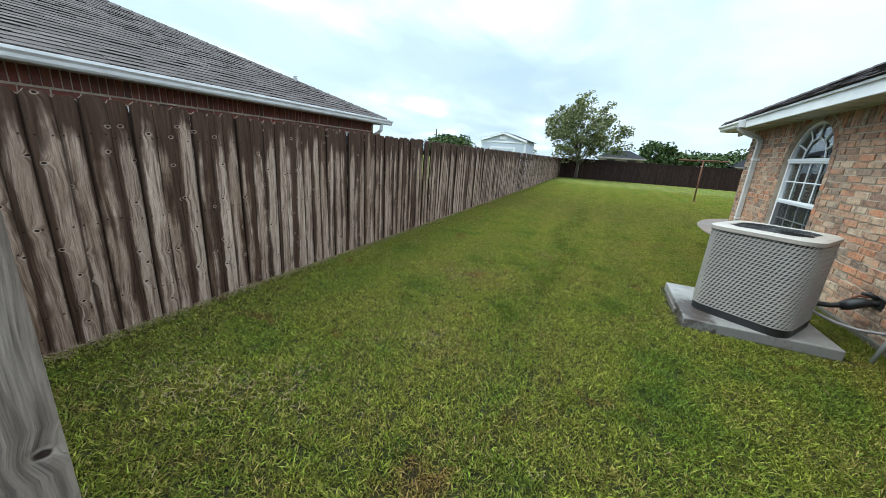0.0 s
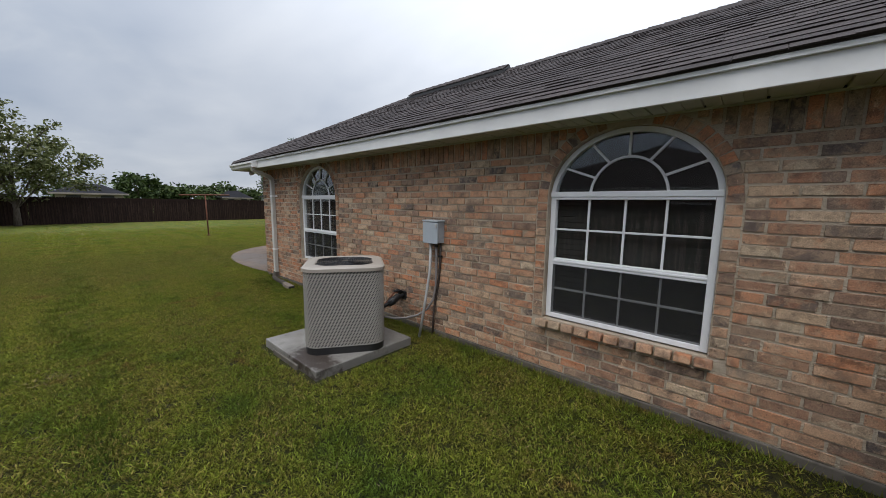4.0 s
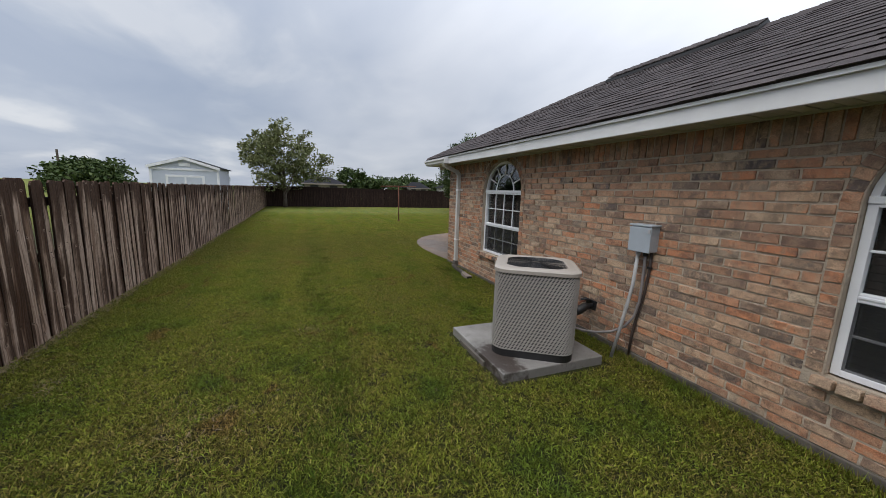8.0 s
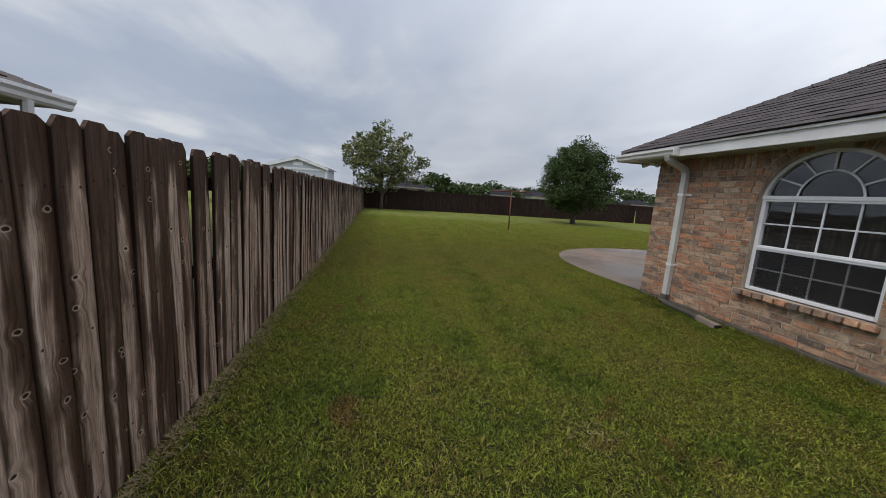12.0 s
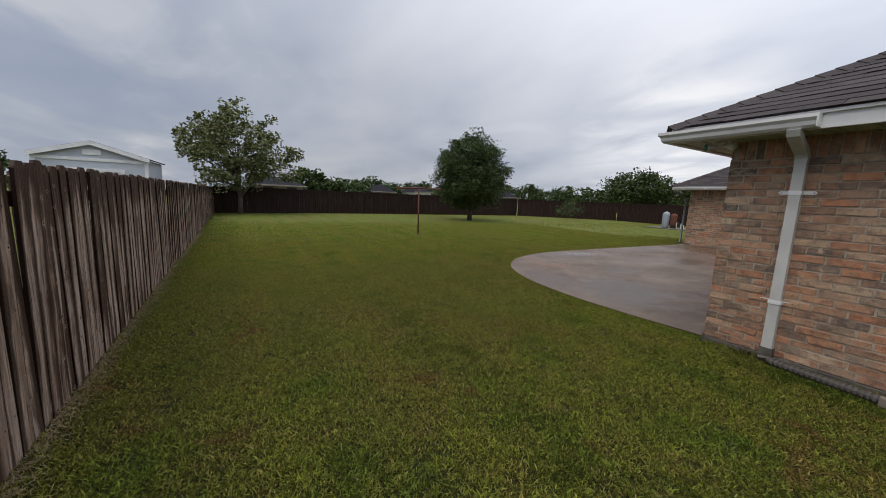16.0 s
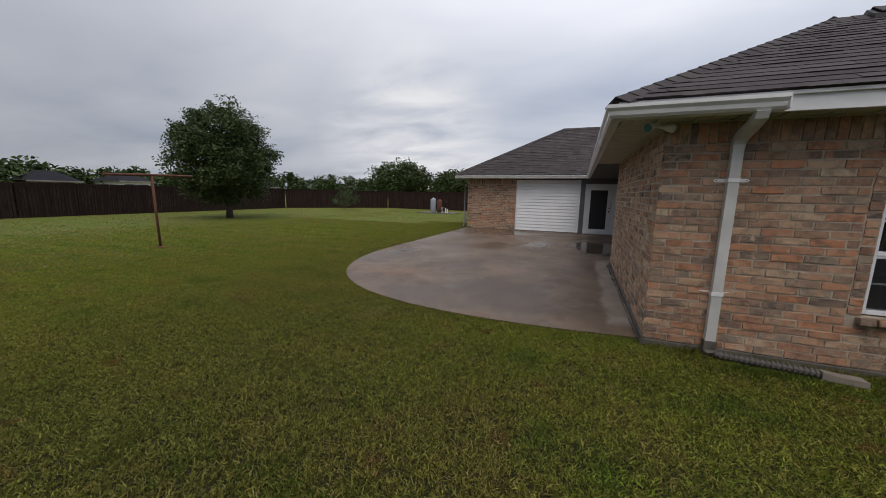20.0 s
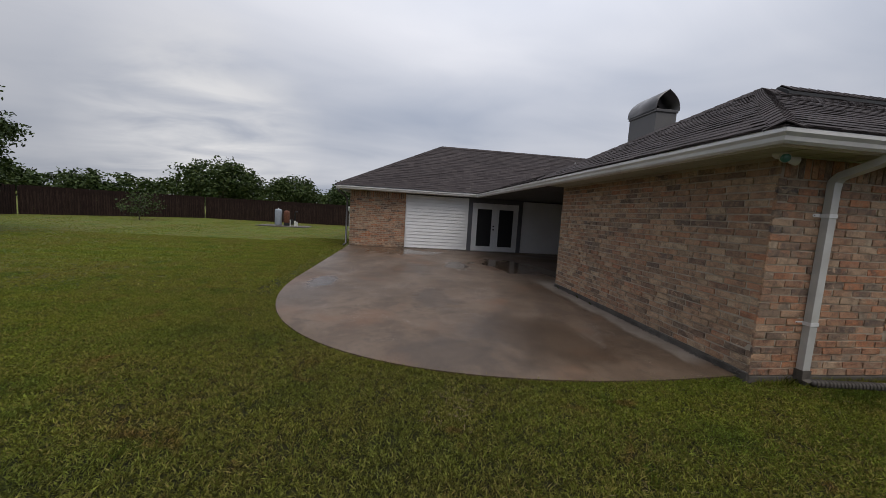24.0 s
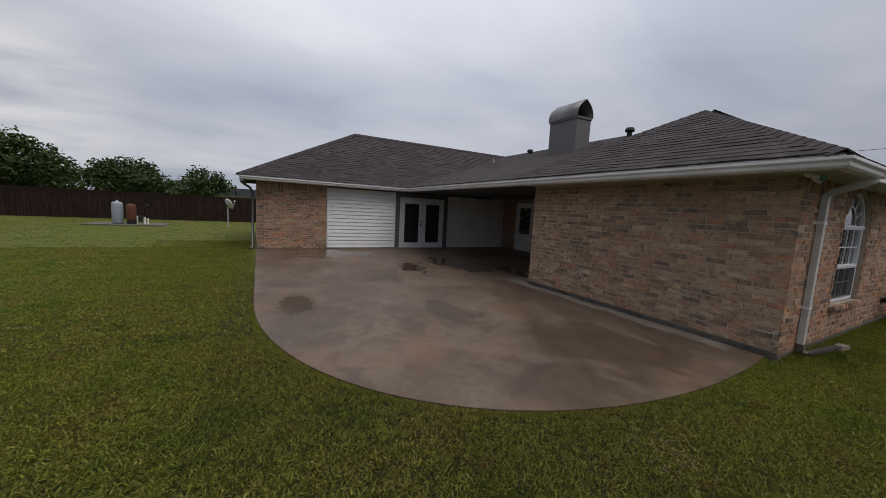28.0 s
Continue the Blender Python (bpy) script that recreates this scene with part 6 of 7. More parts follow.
FENCE = [(-5.52, -10.4), (-6.14, 24.6)]
make_fence("fence", FENCE, "tall weathered pine picket fence stained dark by rain", M_fence, 1.66, 31, low=(-8.28, -8.16))
make_fence("fence", [(-6.10, 24.62), (4.0, 25.9), (20.4, 25.9)], "dark brown damp picket fence along the back of the yard", M_fence_dark, 1.74, 32)
make_fence("fence", [(20.5, 25.85), (27.6, 19.4)], "dark brown picket fence across the yard corner", M_fence_dark, 1.74, 33)
make_fence("fence", [(27.6, 19.3), (27.0, 5.0), (26.8, -6.0)], "dark brown picket fence along the far side of the yard", M_fence_dark, 1.74, 34)

# gate side: a panel with rails towards the yard, its post against the bricks, and the bleached gate post
gate = thing("fence_gate", "dark wooden gate panel with cross rails beside the house", "gate")
rs = np.random.RandomState(41)
kinds = [board_mesh("board", 0.14, 1.74, 0.018, rs, M_fence_gate) for _ in range(5)]
for i in range(11):
    part("board", kinds[i % 5], None, gate, m=pose(-0.20 - i * 0.143, -8.80, 0.03 + rs.uniform(-0.015, 0.01), rs.uniform(-0.5, 0.5), rs.uniform(-0.6, 0.6), 180))
for z in (0.25, 0.82, 1.50):
    part("rail", MB().box(-1.72, -0.14, -8.80, -8.755, z - 0.045, z + 0.045, ch=0.005), M_fence_gate, gate)
part("hinge", MB().box(-0.45, -0.10, -8.752, -8.745, 1.48, 1.52, ch=0.002), M_dark_metal, gate)
part("hinge", MB().box(-0.45, -0.10, -8.752, -8.745, 0.23, 0.27, ch=0.002), M_dark_metal, gate)
post = thing("fence_post", "bleached grey wooden post against the brick wall", "post")
part("timber", MB().box(-0.125, -0.03, -8.68, -8.56, -0.1, 1.70, ch=0.008), M_post, post)
post = thing("fence_post", "bleached grey wooden gate post with a dark knot", "post")
part("timber", MB().box(-3.31, -3.21, -8.74, -8.645, -0.1, 1.55, ch=0.008), M_post, post)
side = thing("fence", "short weathered fence panel beside the gate opening", "fence")
kinds = [board_mesh("board", 0.14, 1.66, 0.018, rs, M_fence) for _ in range(5)]
for i in range(15):
    part("board", kinds[i % 5], None, side, m=pose(-3.42 - i * 0.145, -8.76, 0.0, 0, rs.uniform(-0.6, 0.6), 180))
for z in (0.28, 0.85, 1.42):
    part("rail", MB().box(-5.5, -3.32, -8.76, -8.72, z - 0.045, z + 0.045, ch=0.005), M_post, side)

# ---- clothes line post ----
pole = thing("clothes_line_post", "rusty steel T-shaped clothes line post in the lawn", "post", at=(1.55, 10.8, 0))
part("upright", MB().tube([(0, 0, -0.05), (-0.02, 0, 0.9), (-0.03, 0, 1.84)], 0.030, 12), M_rust, pole, smooth=True)
part("crossbar", MB().tube([(-0.98, 0.05, 1.84), (-0.03, 0, 1.87), (0.93, -0.05, 1.885)], 0.03, 10), M_rust, pole, smooth=True)
part("base_collar", MB().lathe([(0.085, 0), (0.08, 0.035), (0.05, 0.06), (0.04, 0.065)], 14), M_rust, pole)
for x in (-0.9, -0.5, 0.4, 0.85):
    part("hook", MB().tube([(x, 0, 1.86), (x, 0, 1.80), (x + 0.02, 0, 1.785), (x + 0.035, 0, 1.80)], 0.005, 6), M_rust, pole)


# ---- trees ----
def leaf_quads(centres, spread, per, size, rs, flat=0.75):
    """Many small leaves scattered round clump centres: vertices and faces."""
    n = len(centres) * per
    c = np.repeat(np.asarray(centres), per, axis=0) + np.clip(rs.normal(0, 1, (n, 3)), -1.35, 1.35) * np.repeat(np.asarray(spread).reshape(-1, 1), per, axis=0) * np.array([1, 1, flat])
    a = rs.normal(0, 1, (n, 3))
    a[:, 2] *= 0.7
    a /= np.linalg.norm(a, axis=1, keepdims=True)
    b = np.cross(a, rs.normal(0, 1, (n, 3)))
    b /= np.linalg.norm(b, axis=1, keepdims=True)
    s = (size * rs.uniform(0.6, 1.3, n))[:, None]
    p = np.stack([c - a * s * 0.55, c + b * s * 0.28, c + a * s * 0.55, c - b * s * 0.28], 1).reshape(-1, 3)
    f = np.arange(n * 4).reshape(-1, 4)
    return p, f


def make_tree(at, h, crown, clumps, per, leaf, mat, label, seed, trunk=0.12, low=0.9, name="tree", hollow=0.45, spread=0.28, base_h=None):
    """A tapered trunk, limbs to some of the clumps, and a crown of clumped leaves. crown: half widths and centre height."""
    rs = np.random.RandomState(seed)
    t = thing(name, label, name, at=at)
    rx, ry, rz, zc = crown
    cs = []
    while len(cs) < clumps:
        p = rs.uniform(-1, 1, 3)
        r = np.linalg.norm(p)
        az = math.atan2(p[1], p[0])
        lump = 0.86 + 0.10 * math.sin(3 * az + seed) + 0.08 * math.sin(5 * az + 2 * seed + 3 * p[2]) + rs.uniform(-0.06, 0.10)
        if hollow < r < lump:
            q = np.array([p[0] * rx, p[1] * ry, zc + p[2] * rz])
            if q[2] > low:
                cs.append(q)
    cs = np.array(cs)
    sp = spread * rs.uniform(0.6, 1.35, len(cs))
    v, f = leaf_quads(cs, sp, per, leaf, rs)
    mb = MB().tube([(0, 0, -0.1), (0.03, 0.01, h * 0.12), (0.0, 0.05, h * 0.3), (0.05, 0.0, h * 0.5), (0.0, 0.0, h * 0.72)], trunk, 10, True, [trunk * 1.35, trunk, trunk * 0.85, trunk * 0.55, trunk * 0.2])
    part("trunk", mb, M_bark, t, smooth=True)
    for i in rs.choice(len(cs), min(len(cs), 18 if at[1] < 30 and at[0] < 30 else 4), False):
        z0 = rs.uniform(0.14, 0.5) * h
        a, b = Vector((0, 0, min(z0, cs[i][2] * 0.9))), Vector(cs[i])
        mid = a.lerp(b, 0.5) + Vector((0, 0, 0.12 * (b - a).length))
        part("limb", MB().tube([a, mid, b], 0.03, 6, True, [trunk * 0.42, trunk * 0.25, 0.012]), M_bark, t)
    part("crown", raw_mesh("crown", v, f, mat), None, t)
    return t


make_tree((-4.7, 24.0, 0), 6.4, (3.75, 3.2, 2.85, 4.0), 215, 58, 0.20, M_leaf1, "broad open-crowned young tree with pale green leaves", 51, 0.13, 1.0, spread=0.27, hollow=0.2)
make_tree((9.6, 18.9, 0), 5.6, (2.6, 2.6, 2.85, 3.30), 520, 115, 0.125, M_leaf2, "dense round dark green tree in the lawn", 52, 0.15, 0.85, spread=0.26, hollow=0.3)
make_tree((33.0, 20.6, 0), 5.4, (4.1, 3.8, 2.1, 3.1), 240, 50, 0.26, M_leaf3, "spreading green tree behind the far fence", 53, 0.2, 1.0, spread=0.42)
make_tree((33.0, 13.9, 0), 4.1, (2.6, 2.6, 1.6, 2.6), 130, 45, 0.24, M_leaf3, "round green tree behind the far fence", 54, 0.15, 0.8, spread=0.36)
make_tree((32.0, 9.2, 0), 3.7, (1.9, 1.8, 1.3, 2.4), 80, 45, 0.24, M_leaf2, "small dark tree behind the far fence", 55, 0.12, 0.8, spread=0.33)
make_tree((20.8, 19.65, 0), 1.9, (1.15, 1.1, 0.75, 1.05), 42, 24, 0.13, M_leaf2, "small thin shrub near the back fence", 56, 0.03, 0.3, "shrub", spread=0.2)
make_tree((-16.0, 21.5, 0), 2.7, (2.2, 2.2, 0.9, 1.85), 90, 40, 0.26, M_leaf3, "green tree in the neighbouring garden", 57, 0.15, 0.8, spread=0.4)
# trees on the skyline: x, y, top, half width
FAR = [(-20, 62, 4.2, 4), (4.6, 58, 5.7, 2.6), (-1.0, 64, 4.4, 3), (8.6, 62, 4.1, 3.2), (12.0, 61, 4.2, 4.2), (17.0, 64, 4.8, 3.4), (22.0, 66, 4.0, 3.5), (25.5, 61, 4.6, 3.2),
       (31.0, 66, 4.3, 4.0), (37.0, 66, 4.6, 4), (45, 62, 5.6, 4.5), (53, 66, 5.2, 4), (60, 65, 6.2, 3.6), (60, 58, 4.4, 4), (61, 54.5, 5.4, 3.4), (62, 49, 4.9, 4.5), (62, 42, 4.6, 4.5), (64, 35, 4.6, 5), (66, 27, 4.8, 5), (60, 18, 4.0, 4), (-32, 60, 5, 5), (70, 12, 4.4, 5)]
for i, (x, y, top, hw) in enumerate(FAR):
    make_tree((x, y, 0), top * 0.95, (hw, hw, top * 0.45, top * 0.53), 70, 30, 0.55, M_leaf2 if i % 3 else M_leaf3, "distant tree on the skyline beyond the fences", 70 + i, 0.2, 0.4, spread=0.55)


# ---- well equipment and satellite dish ----
slab = thing("concrete_slab", "grey concrete slab under the well equipment", "slab", at=(21.9, 11.3, 0))
part("slab", MB().box(-0.9, 0.9, -1.55, 1.6, -0.05, 0.06, ch=0.015), M_footing, slab)
tank = thing("pressure_tank", "grey steel water pressure tank on a slab", "tank", at=(21.8, 11.74, 0.06))
part("shell", MB().lathe([(0.19, 0.0), (0.215, 0.03), (0.225, 0.12), (0.225, 1.0), (0.2, 1.06), (0.12, 1.11), (0.001, 1.12)], 24), M_tank, tank, smooth=True)
part("cap", MB().lathe([(0.035, 1.1), (0.035, 1.18), (0.001, 1.185)], 12), M_pvc, tank, "white cap")
part("foot_ring", MB().lathe([(0.2, -0.0), (0.2, 0.04), (0.18, 0.045)], 20), M_black, tank)
tank = thing("pressure_tank", "rust-orange well tank on a dark stand", "tank", at=(21.8, 11.2, 0.06))
part("shell", MB().lathe([(0.19, 0.2), (0.2, 0.24), (0.2, 0.86), (0.18, 0.96), (0.1, 1.02), (0.001, 1.04)], 24), M_rust, tank, smooth=True)
part("stand", MB().lathe([(0.19, 0.0), (0.19, 0.2), (0.15, 0.21)], 20), M_black, tank)
pipes = thing("well_pipes", "white and dark plastic well pipes with a gooseneck", "pipe", at=(21.8, 10.75, 0.06))
part("riser", MB().tube([(0, 0.22, 0), (0, 0.22, 0.42)], 0.035, 10), M_pvc, pipes)
part("riser", MB().tube([(0, -0.08, 0), (0, -0.08, 0.36)], 0.05, 10), M_pvc, pipes)
part("riser", MB().tube([(0.05, -0.2, 0), (0.05, -0.2, 0.3)], 0.04, 10), M_pvc, pipes)
part("gooseneck", MB().tube([(0, -0.08, 0.36), (0, -0.08, 0.85), (0, -0.12, 0.98), (0, -0.2, 1.0), (0, -0.27, 0.94)], 0.035, 10), M_dark_metal, pipes, smooth=True)
part("pump", MB().box(-0.1, 0.1, 0.02, 0.16, 0.1, 0.42, ch=0.02), M_black, pipes)
part("crosspipe", MB().tube([(0, 0.45, 0.35), (0, -0.08, 0.33)], 0.025, 8), M_dark_metal, pipes)
dish = thing("satellite_dish", "grey satellite dish on a thin pole", "satellite dish", at=(20.7, 6.9, 0))
part("pole", MB().tube([(0, 0, -0.05), (0, 0, 1.15)], 0.028, 10), M_conduit, dish)
mm = pose(0, -0.02, 1.3) @ pose(0, 0, 0, 0, 0, 35) @ pose(0, 0, 0, 62, 0, 0)
part("reflector", MB().lathe([(0.001, 0.0), (0.12, 0.012), (0.24, 0.05), (0.31, 0.085), (0.315, 0.08), (0.24, 0.04), (0.12, 0.002), (0.001, -0.01)], 24), M_downspout, dish, smooth=True, m=mm)
part("feed_arm", MB().tube([(0, -0.30, 0.05), (0, -0.12, 0.36), (0, 0.0, 0.42)], 0.012, 8), M_conduit, dish, m=mm)
part("feed_horn", MB().lathe([(0.02, 0.36), (0.035, 0.38), (0.035, 0.45), (0.001, 0.46)], 12), M_pvc, dish, m=mm)


# ---- neighbouring buildings ----
def gable_shed():
    t = thing("garden_shed", "pale grey gabled garden shed with white trim beyond the fence", "shed", at=(-9.78, 17.8, 0))
    w, dp, zw, za = 1.68, 3.4, 2.62, 3.14
    prof = [(-w, 0), (w, 0), (w, zw), (0, za), (-w, zw)]
    v = [(x, y, z) for y in (0, dp) for x, z in prof]
    part("wall", MB().add(v, [(0, 1, 2, 3, 4), (9, 8, 7, 6, 5)] + [(i, (i + 1) % 5, (i + 1) % 5 + 5, i + 5) for i in range(5)]), M_shedwall, t)
    for sg in (-1, 1):
        a, b = (0, za + 0.03), (sg * (w + 0.14), zw - 0.02)
        v = [(x, y, z + o) for o in (0.0, 0.05) for y in (-0.12, dp + 0.12) for x, z in (a, b)]
        part("roof", MB().add(v, [(0, 1, 3, 2), (4, 6, 7, 5), (0, 4, 5, 1), (2, 3, 7, 6), (0, 2, 6, 4), (1, 5, 7, 3)]), M_fargable, t)
        v = [(x, y, z + o) for o in (-0.12, 0.04) for y in (-0.15, -0.12) for x, z in (a, b)]
        part("barge_board", MB().add(v, [(0, 1, 3, 2), (4, 6, 7, 5), (0, 4, 5, 1), (2, 3, 7, 6), (0, 2, 6, 4), (1, 5, 7, 3)]), M_white, t)
        part("corner_trim", MB().box(sg * w - 0.06, sg * w + 0.06, -0.025, 0.06, 0, zw, ch=0.004), M_white, t)
    part("frieze", MB().box(-w, w, -0.03, 0.0, 2.42, 2.54, ch=0.004), M_white, t)
    d = part("door", MB().box(-0.85, 0.85, -0.03, 0.0, 0.1, 2.02, ch=0.004), M_shedwall, t)
    part("door_trim", MB().box(-0.97, -0.85, -0.04, 0.0, 0.1, 2.14, ch=0.004).box(0.85, 0.97, -0.04, 0, 0.1, 2.14, ch=0.004).box(-0.85, 0.85, -0.04, 0, 2.02, 2.14, ch=0.004).box(-0.05, 0.05, -0.04, -0.03, 0.1, 2.02, ch=0.003), M_white, d)
    part("vent", MB().box(-0.28, 0.28, -0.03, 0, 2.66, 2.88, ch=0.004), M_white, t)


gable_shed()


def far_house(at, w, d, zw, zr, label, turn=0, wall=None):
    t = thing("house", label, "house", "distant houses", at=at, turn=turn)
    part("wall", MB().box(-w, w, -d, d, 0, zw), wall or M_farwall, t)
    hip = min(d, w * 0.6)
    v = [(-w - 0.4, -d - 0.4, zw), (w + 0.4, -d - 0.4, zw), (w + 0.4, d + 0.4, zw), (-w - 0.4, d + 0.4, zw), (-w + hip, 0, zr), (w - hip, 0, zr)]
    part("roof", MB().add(v, [(0, 1, 5, 4), (1, 2, 5), (2, 3, 4, 5), (3, 0, 4), (3, 2, 1, 0)]), M_fargable, t)
    for x in (-w * 0.5, w * 0.5):
        part("window", MB().box(x - 0.5, x + 0.5, -d - 0.03, -d + 0.02, 0.9, 2.0), M_screen, t)
    part("fascia", MB().box(-w - 0.42, w + 0.42, -d - 0.43, -d - 0.4, zw - 0.12, zw + 0.04), M_farwall, t)


far_house((-0.8, 44, 0), 2.4, 2.6, 2.2, 3.2, "distant house with a dark hipped roof behind the back fence")
far_house((17.5, 60, 0), 2.0, 2.0, 2.2, 3.4, "distant house with a dark hipped roof beyond the field")
far_house((24.0, 58, 0), 1.6, 3.0, 2.4, 3.6, "small distant house with pale gables", wall=M_white)
far_house((45.5, 58, 0), 2.2, 2.0, 2.2, 3.3, "distant house behind the round tree")
far_house((41.0, 6.6, 0), 3.0, 2.2, 1.9, 2.7, "white outbuilding behind the far fence", 90, M_white)

# the red brick neighbour
nb = thing("house", "dark red brick house with a grey-brown hipped roof", "house")
NX, NY0, NZ = -7.48, -1.33, 2.12
body = part("wall", wall_core(nb_map, -9.4, -1.5, 0, 2.02), M_mortar, nb)
rs = np.random.RandomState(61)
put_bricks(body, nb_map, lay(-9.4, -1.51, 1.28, 1.28 + COURSE * 7, (), rs), None, rs, M_redbrick,
           [(s0, 1.915, 0.18, 0.064, math.pi / 2) for s0 in np.arange(-9.35, -1.55, 0.0745)])
part("wall", MB().box(-15, -7.76, -1.70, -1.50, 0, 2.02).box(-15, -14.8, -9.4, -1.70, 0, 2.02), M_redbrick, nb)
APEX = (-11.3, -5.12, 3.72)
for nm, cs, sd in (("hip", [(NX, -9.0, NZ), (NX, NY0, NZ), APEX], 62), ("slope", [(NX, NY0, NZ), (-22, NY0, NZ), (-22, -5.12, 3.72), APEX], 63), ("slope", [(-22, -9.0, NZ), (NX, -9.0, NZ), APEX, (-22, -5.12, 3.72)], 64)):
    r = shingle_plane("roof_neighbour", cs, "grey-brown shingle roof of the neighbouring house", M_shingle_nb_one if nm == "hip" else M_shingle_nb, M_shingle_nb, 1.5 if nm == "hip" else 0.0, seed=sd, long=0.34)
    if nm == "hip":
        for a, b in ((cs[0], APEX), (cs[1], APEX)):
            cap_line("ridge_caps", a, b, r, M_shingle_nb)
        cap_line("ridge_caps", APEX, (-22, -5.12, 3.72), r, M_shingle_nb)
r2 = shingle_plane("roof_neighbour", [(-12.2, -18, 2.6), (-12.2, -6.0, 2.6), (-15.5, -6.0, 4.35), (-15.5, -18, 4.35)], "grey-brown higher roof behind the neighbouring hip", M_shingle_nb, M_shingle_nb, seed=65, long=0.4)
part("soffit", MB().box(-7.75, NX, -9.0, NY0 - 0.02, 2.0, 2.02), M_soffit, nb)
part("fascia", MB().box(NX, NX + 0.02, -9.0, NY0, 1.99, NZ - 0.01).box(-15, NX, NY0 - 0.02, NY0, 1.99, NZ - 0.01), M_gutter, nb)
part("gutter", MB().sweep(GUT, [(NX + 0.02, -9.2, NZ - 0.13), (NX + 0.02, NY0 + 0.1, NZ - 0.13)], [(1, 0), (1, 0)]), M_gutter, nb, "white gutter")
part("downspout", MB().tube([(NX + 0.06, NY0 - 0.3, 2.0), (NX + 0.05, NY0 - 0.3, 1.86), (NX - 0.02, NY0 - 0.3, 1.80), (-7.66, NY0 - 0.3, 1.72), (-7.70, NY0 - 0.3, 1.6), (-7.70, NY0 - 0.3, 0.1)], 0.04, 8), M_downspout, nb)
for s0, wd in ((-6.55, 0.42), (-2.75, 0.3)):
    fr = part("window", MB().box(-7.76, -7.73, s0 - wd, s0 + wd, 0.8, 1.66), M_screen, nb)
    part("frame", MB().box(-7.765, -7.70, s0 - wd - 0.05, s0 + wd + 0.05, 1.66, 1.72, ch=0.005).box(-7.765, -7.70, s0 - wd - 0.05, s0 - wd, 0.8, 1.66, ch=0.005).box(-7.765, -7.70, s0 + wd, s0 + wd + 0.05, 0.8, 1.66, ch=0.005), M_frame, fr)
vp = thing("vent_pipe", "pale metal vent pipe on the neighbouring roof", "vent pipe", at=(-8.9, -2.75, 2.7))
part("pipe", MB().tube([(0, 0, -0.2), (0, 0, 0.12)], 0.04, 10), M_conduit, vp)
part("collar", MB().lathe([(0.08, -0.06), (0.045, 0.0)], 12), M_dark_metal, vp)

# ---- utility pole and overhead cables ----
up = thing("utility_pole", "thin dark utility pole beyond the fence", "pole", at=(-24.5, 36.5, 0))
part("shaft", MB().tube([(0, 0, 0), (0, 0, 4.4)], 0.09, 8), M_bark, up)
for x, y in ((-60, -41), (120, -33.8)):
    up = thing("utility_pole", "tall dark wooden utility pole carrying cables", "pole", at=(x, y, 0))
    part("shaft", MB().tube([(0, 0, -0.2), (0, 0, 9.3)], 0.13, 8), M_bark, up)
    part("crossarm", MB().box(-0.06, 0.06, -1.3, 1.2, 8.88, 9.0), M_bark, up)
    part("crossarm", MB().box(-0.06, 0.06, -0.3, 1.2, 6.48, 6.6), M_bark, up)
cab = thing("overhead_cable", "thin overhead cables crossing the sky", "cable")
for z, y in ((9.0, -42), (6.6, -40)):
    part("cable", MB().tube([(-60 + i * 10, y + i * 0.4, z - 0.6 * math.sin(math.pi * i / 18)) for i in range(19)], 0.022, 5), M_black, cab)

# ---- grass ----
GR = np.random.RandomState(91)
EX, EY = np.array([p[0] for p in PATIO_EDGE]), np.array([p[1] for p in PATIO_EDGE])


def lawn_ok(x, y):
    """Where grass can grow: outside the house, the patio and the pads."""
    ok = ~((x > -0.03) & (y < 0.02))
    edge = np.interp(y, EY, EX)
    ok &= ~((y >= 0.0) & (y < 5.63) & (x > edge - 0.01))
    ok &= ~((x > 10.8) & (y < 5.7) & (x < 17.2))
    ok &= ~((x > -1.62) & (x < -0.36) & (y > -5.15) & (y < -3.91))
    ok &= ~((np.abs(x - 21.9) < 0.92) & (y > 9.73) & (y < 12.92))
    ok &= (x > -5.52 - (y + 10.4) * 0.0177 + 0.02)
    bare = (x > -1.5) & (y < -7.6) & (np.random.RandomState(5).rand(len(x)) < np.clip((-7.4 - y) * 0.9, 0, 0.8))
    return ok & ~bare


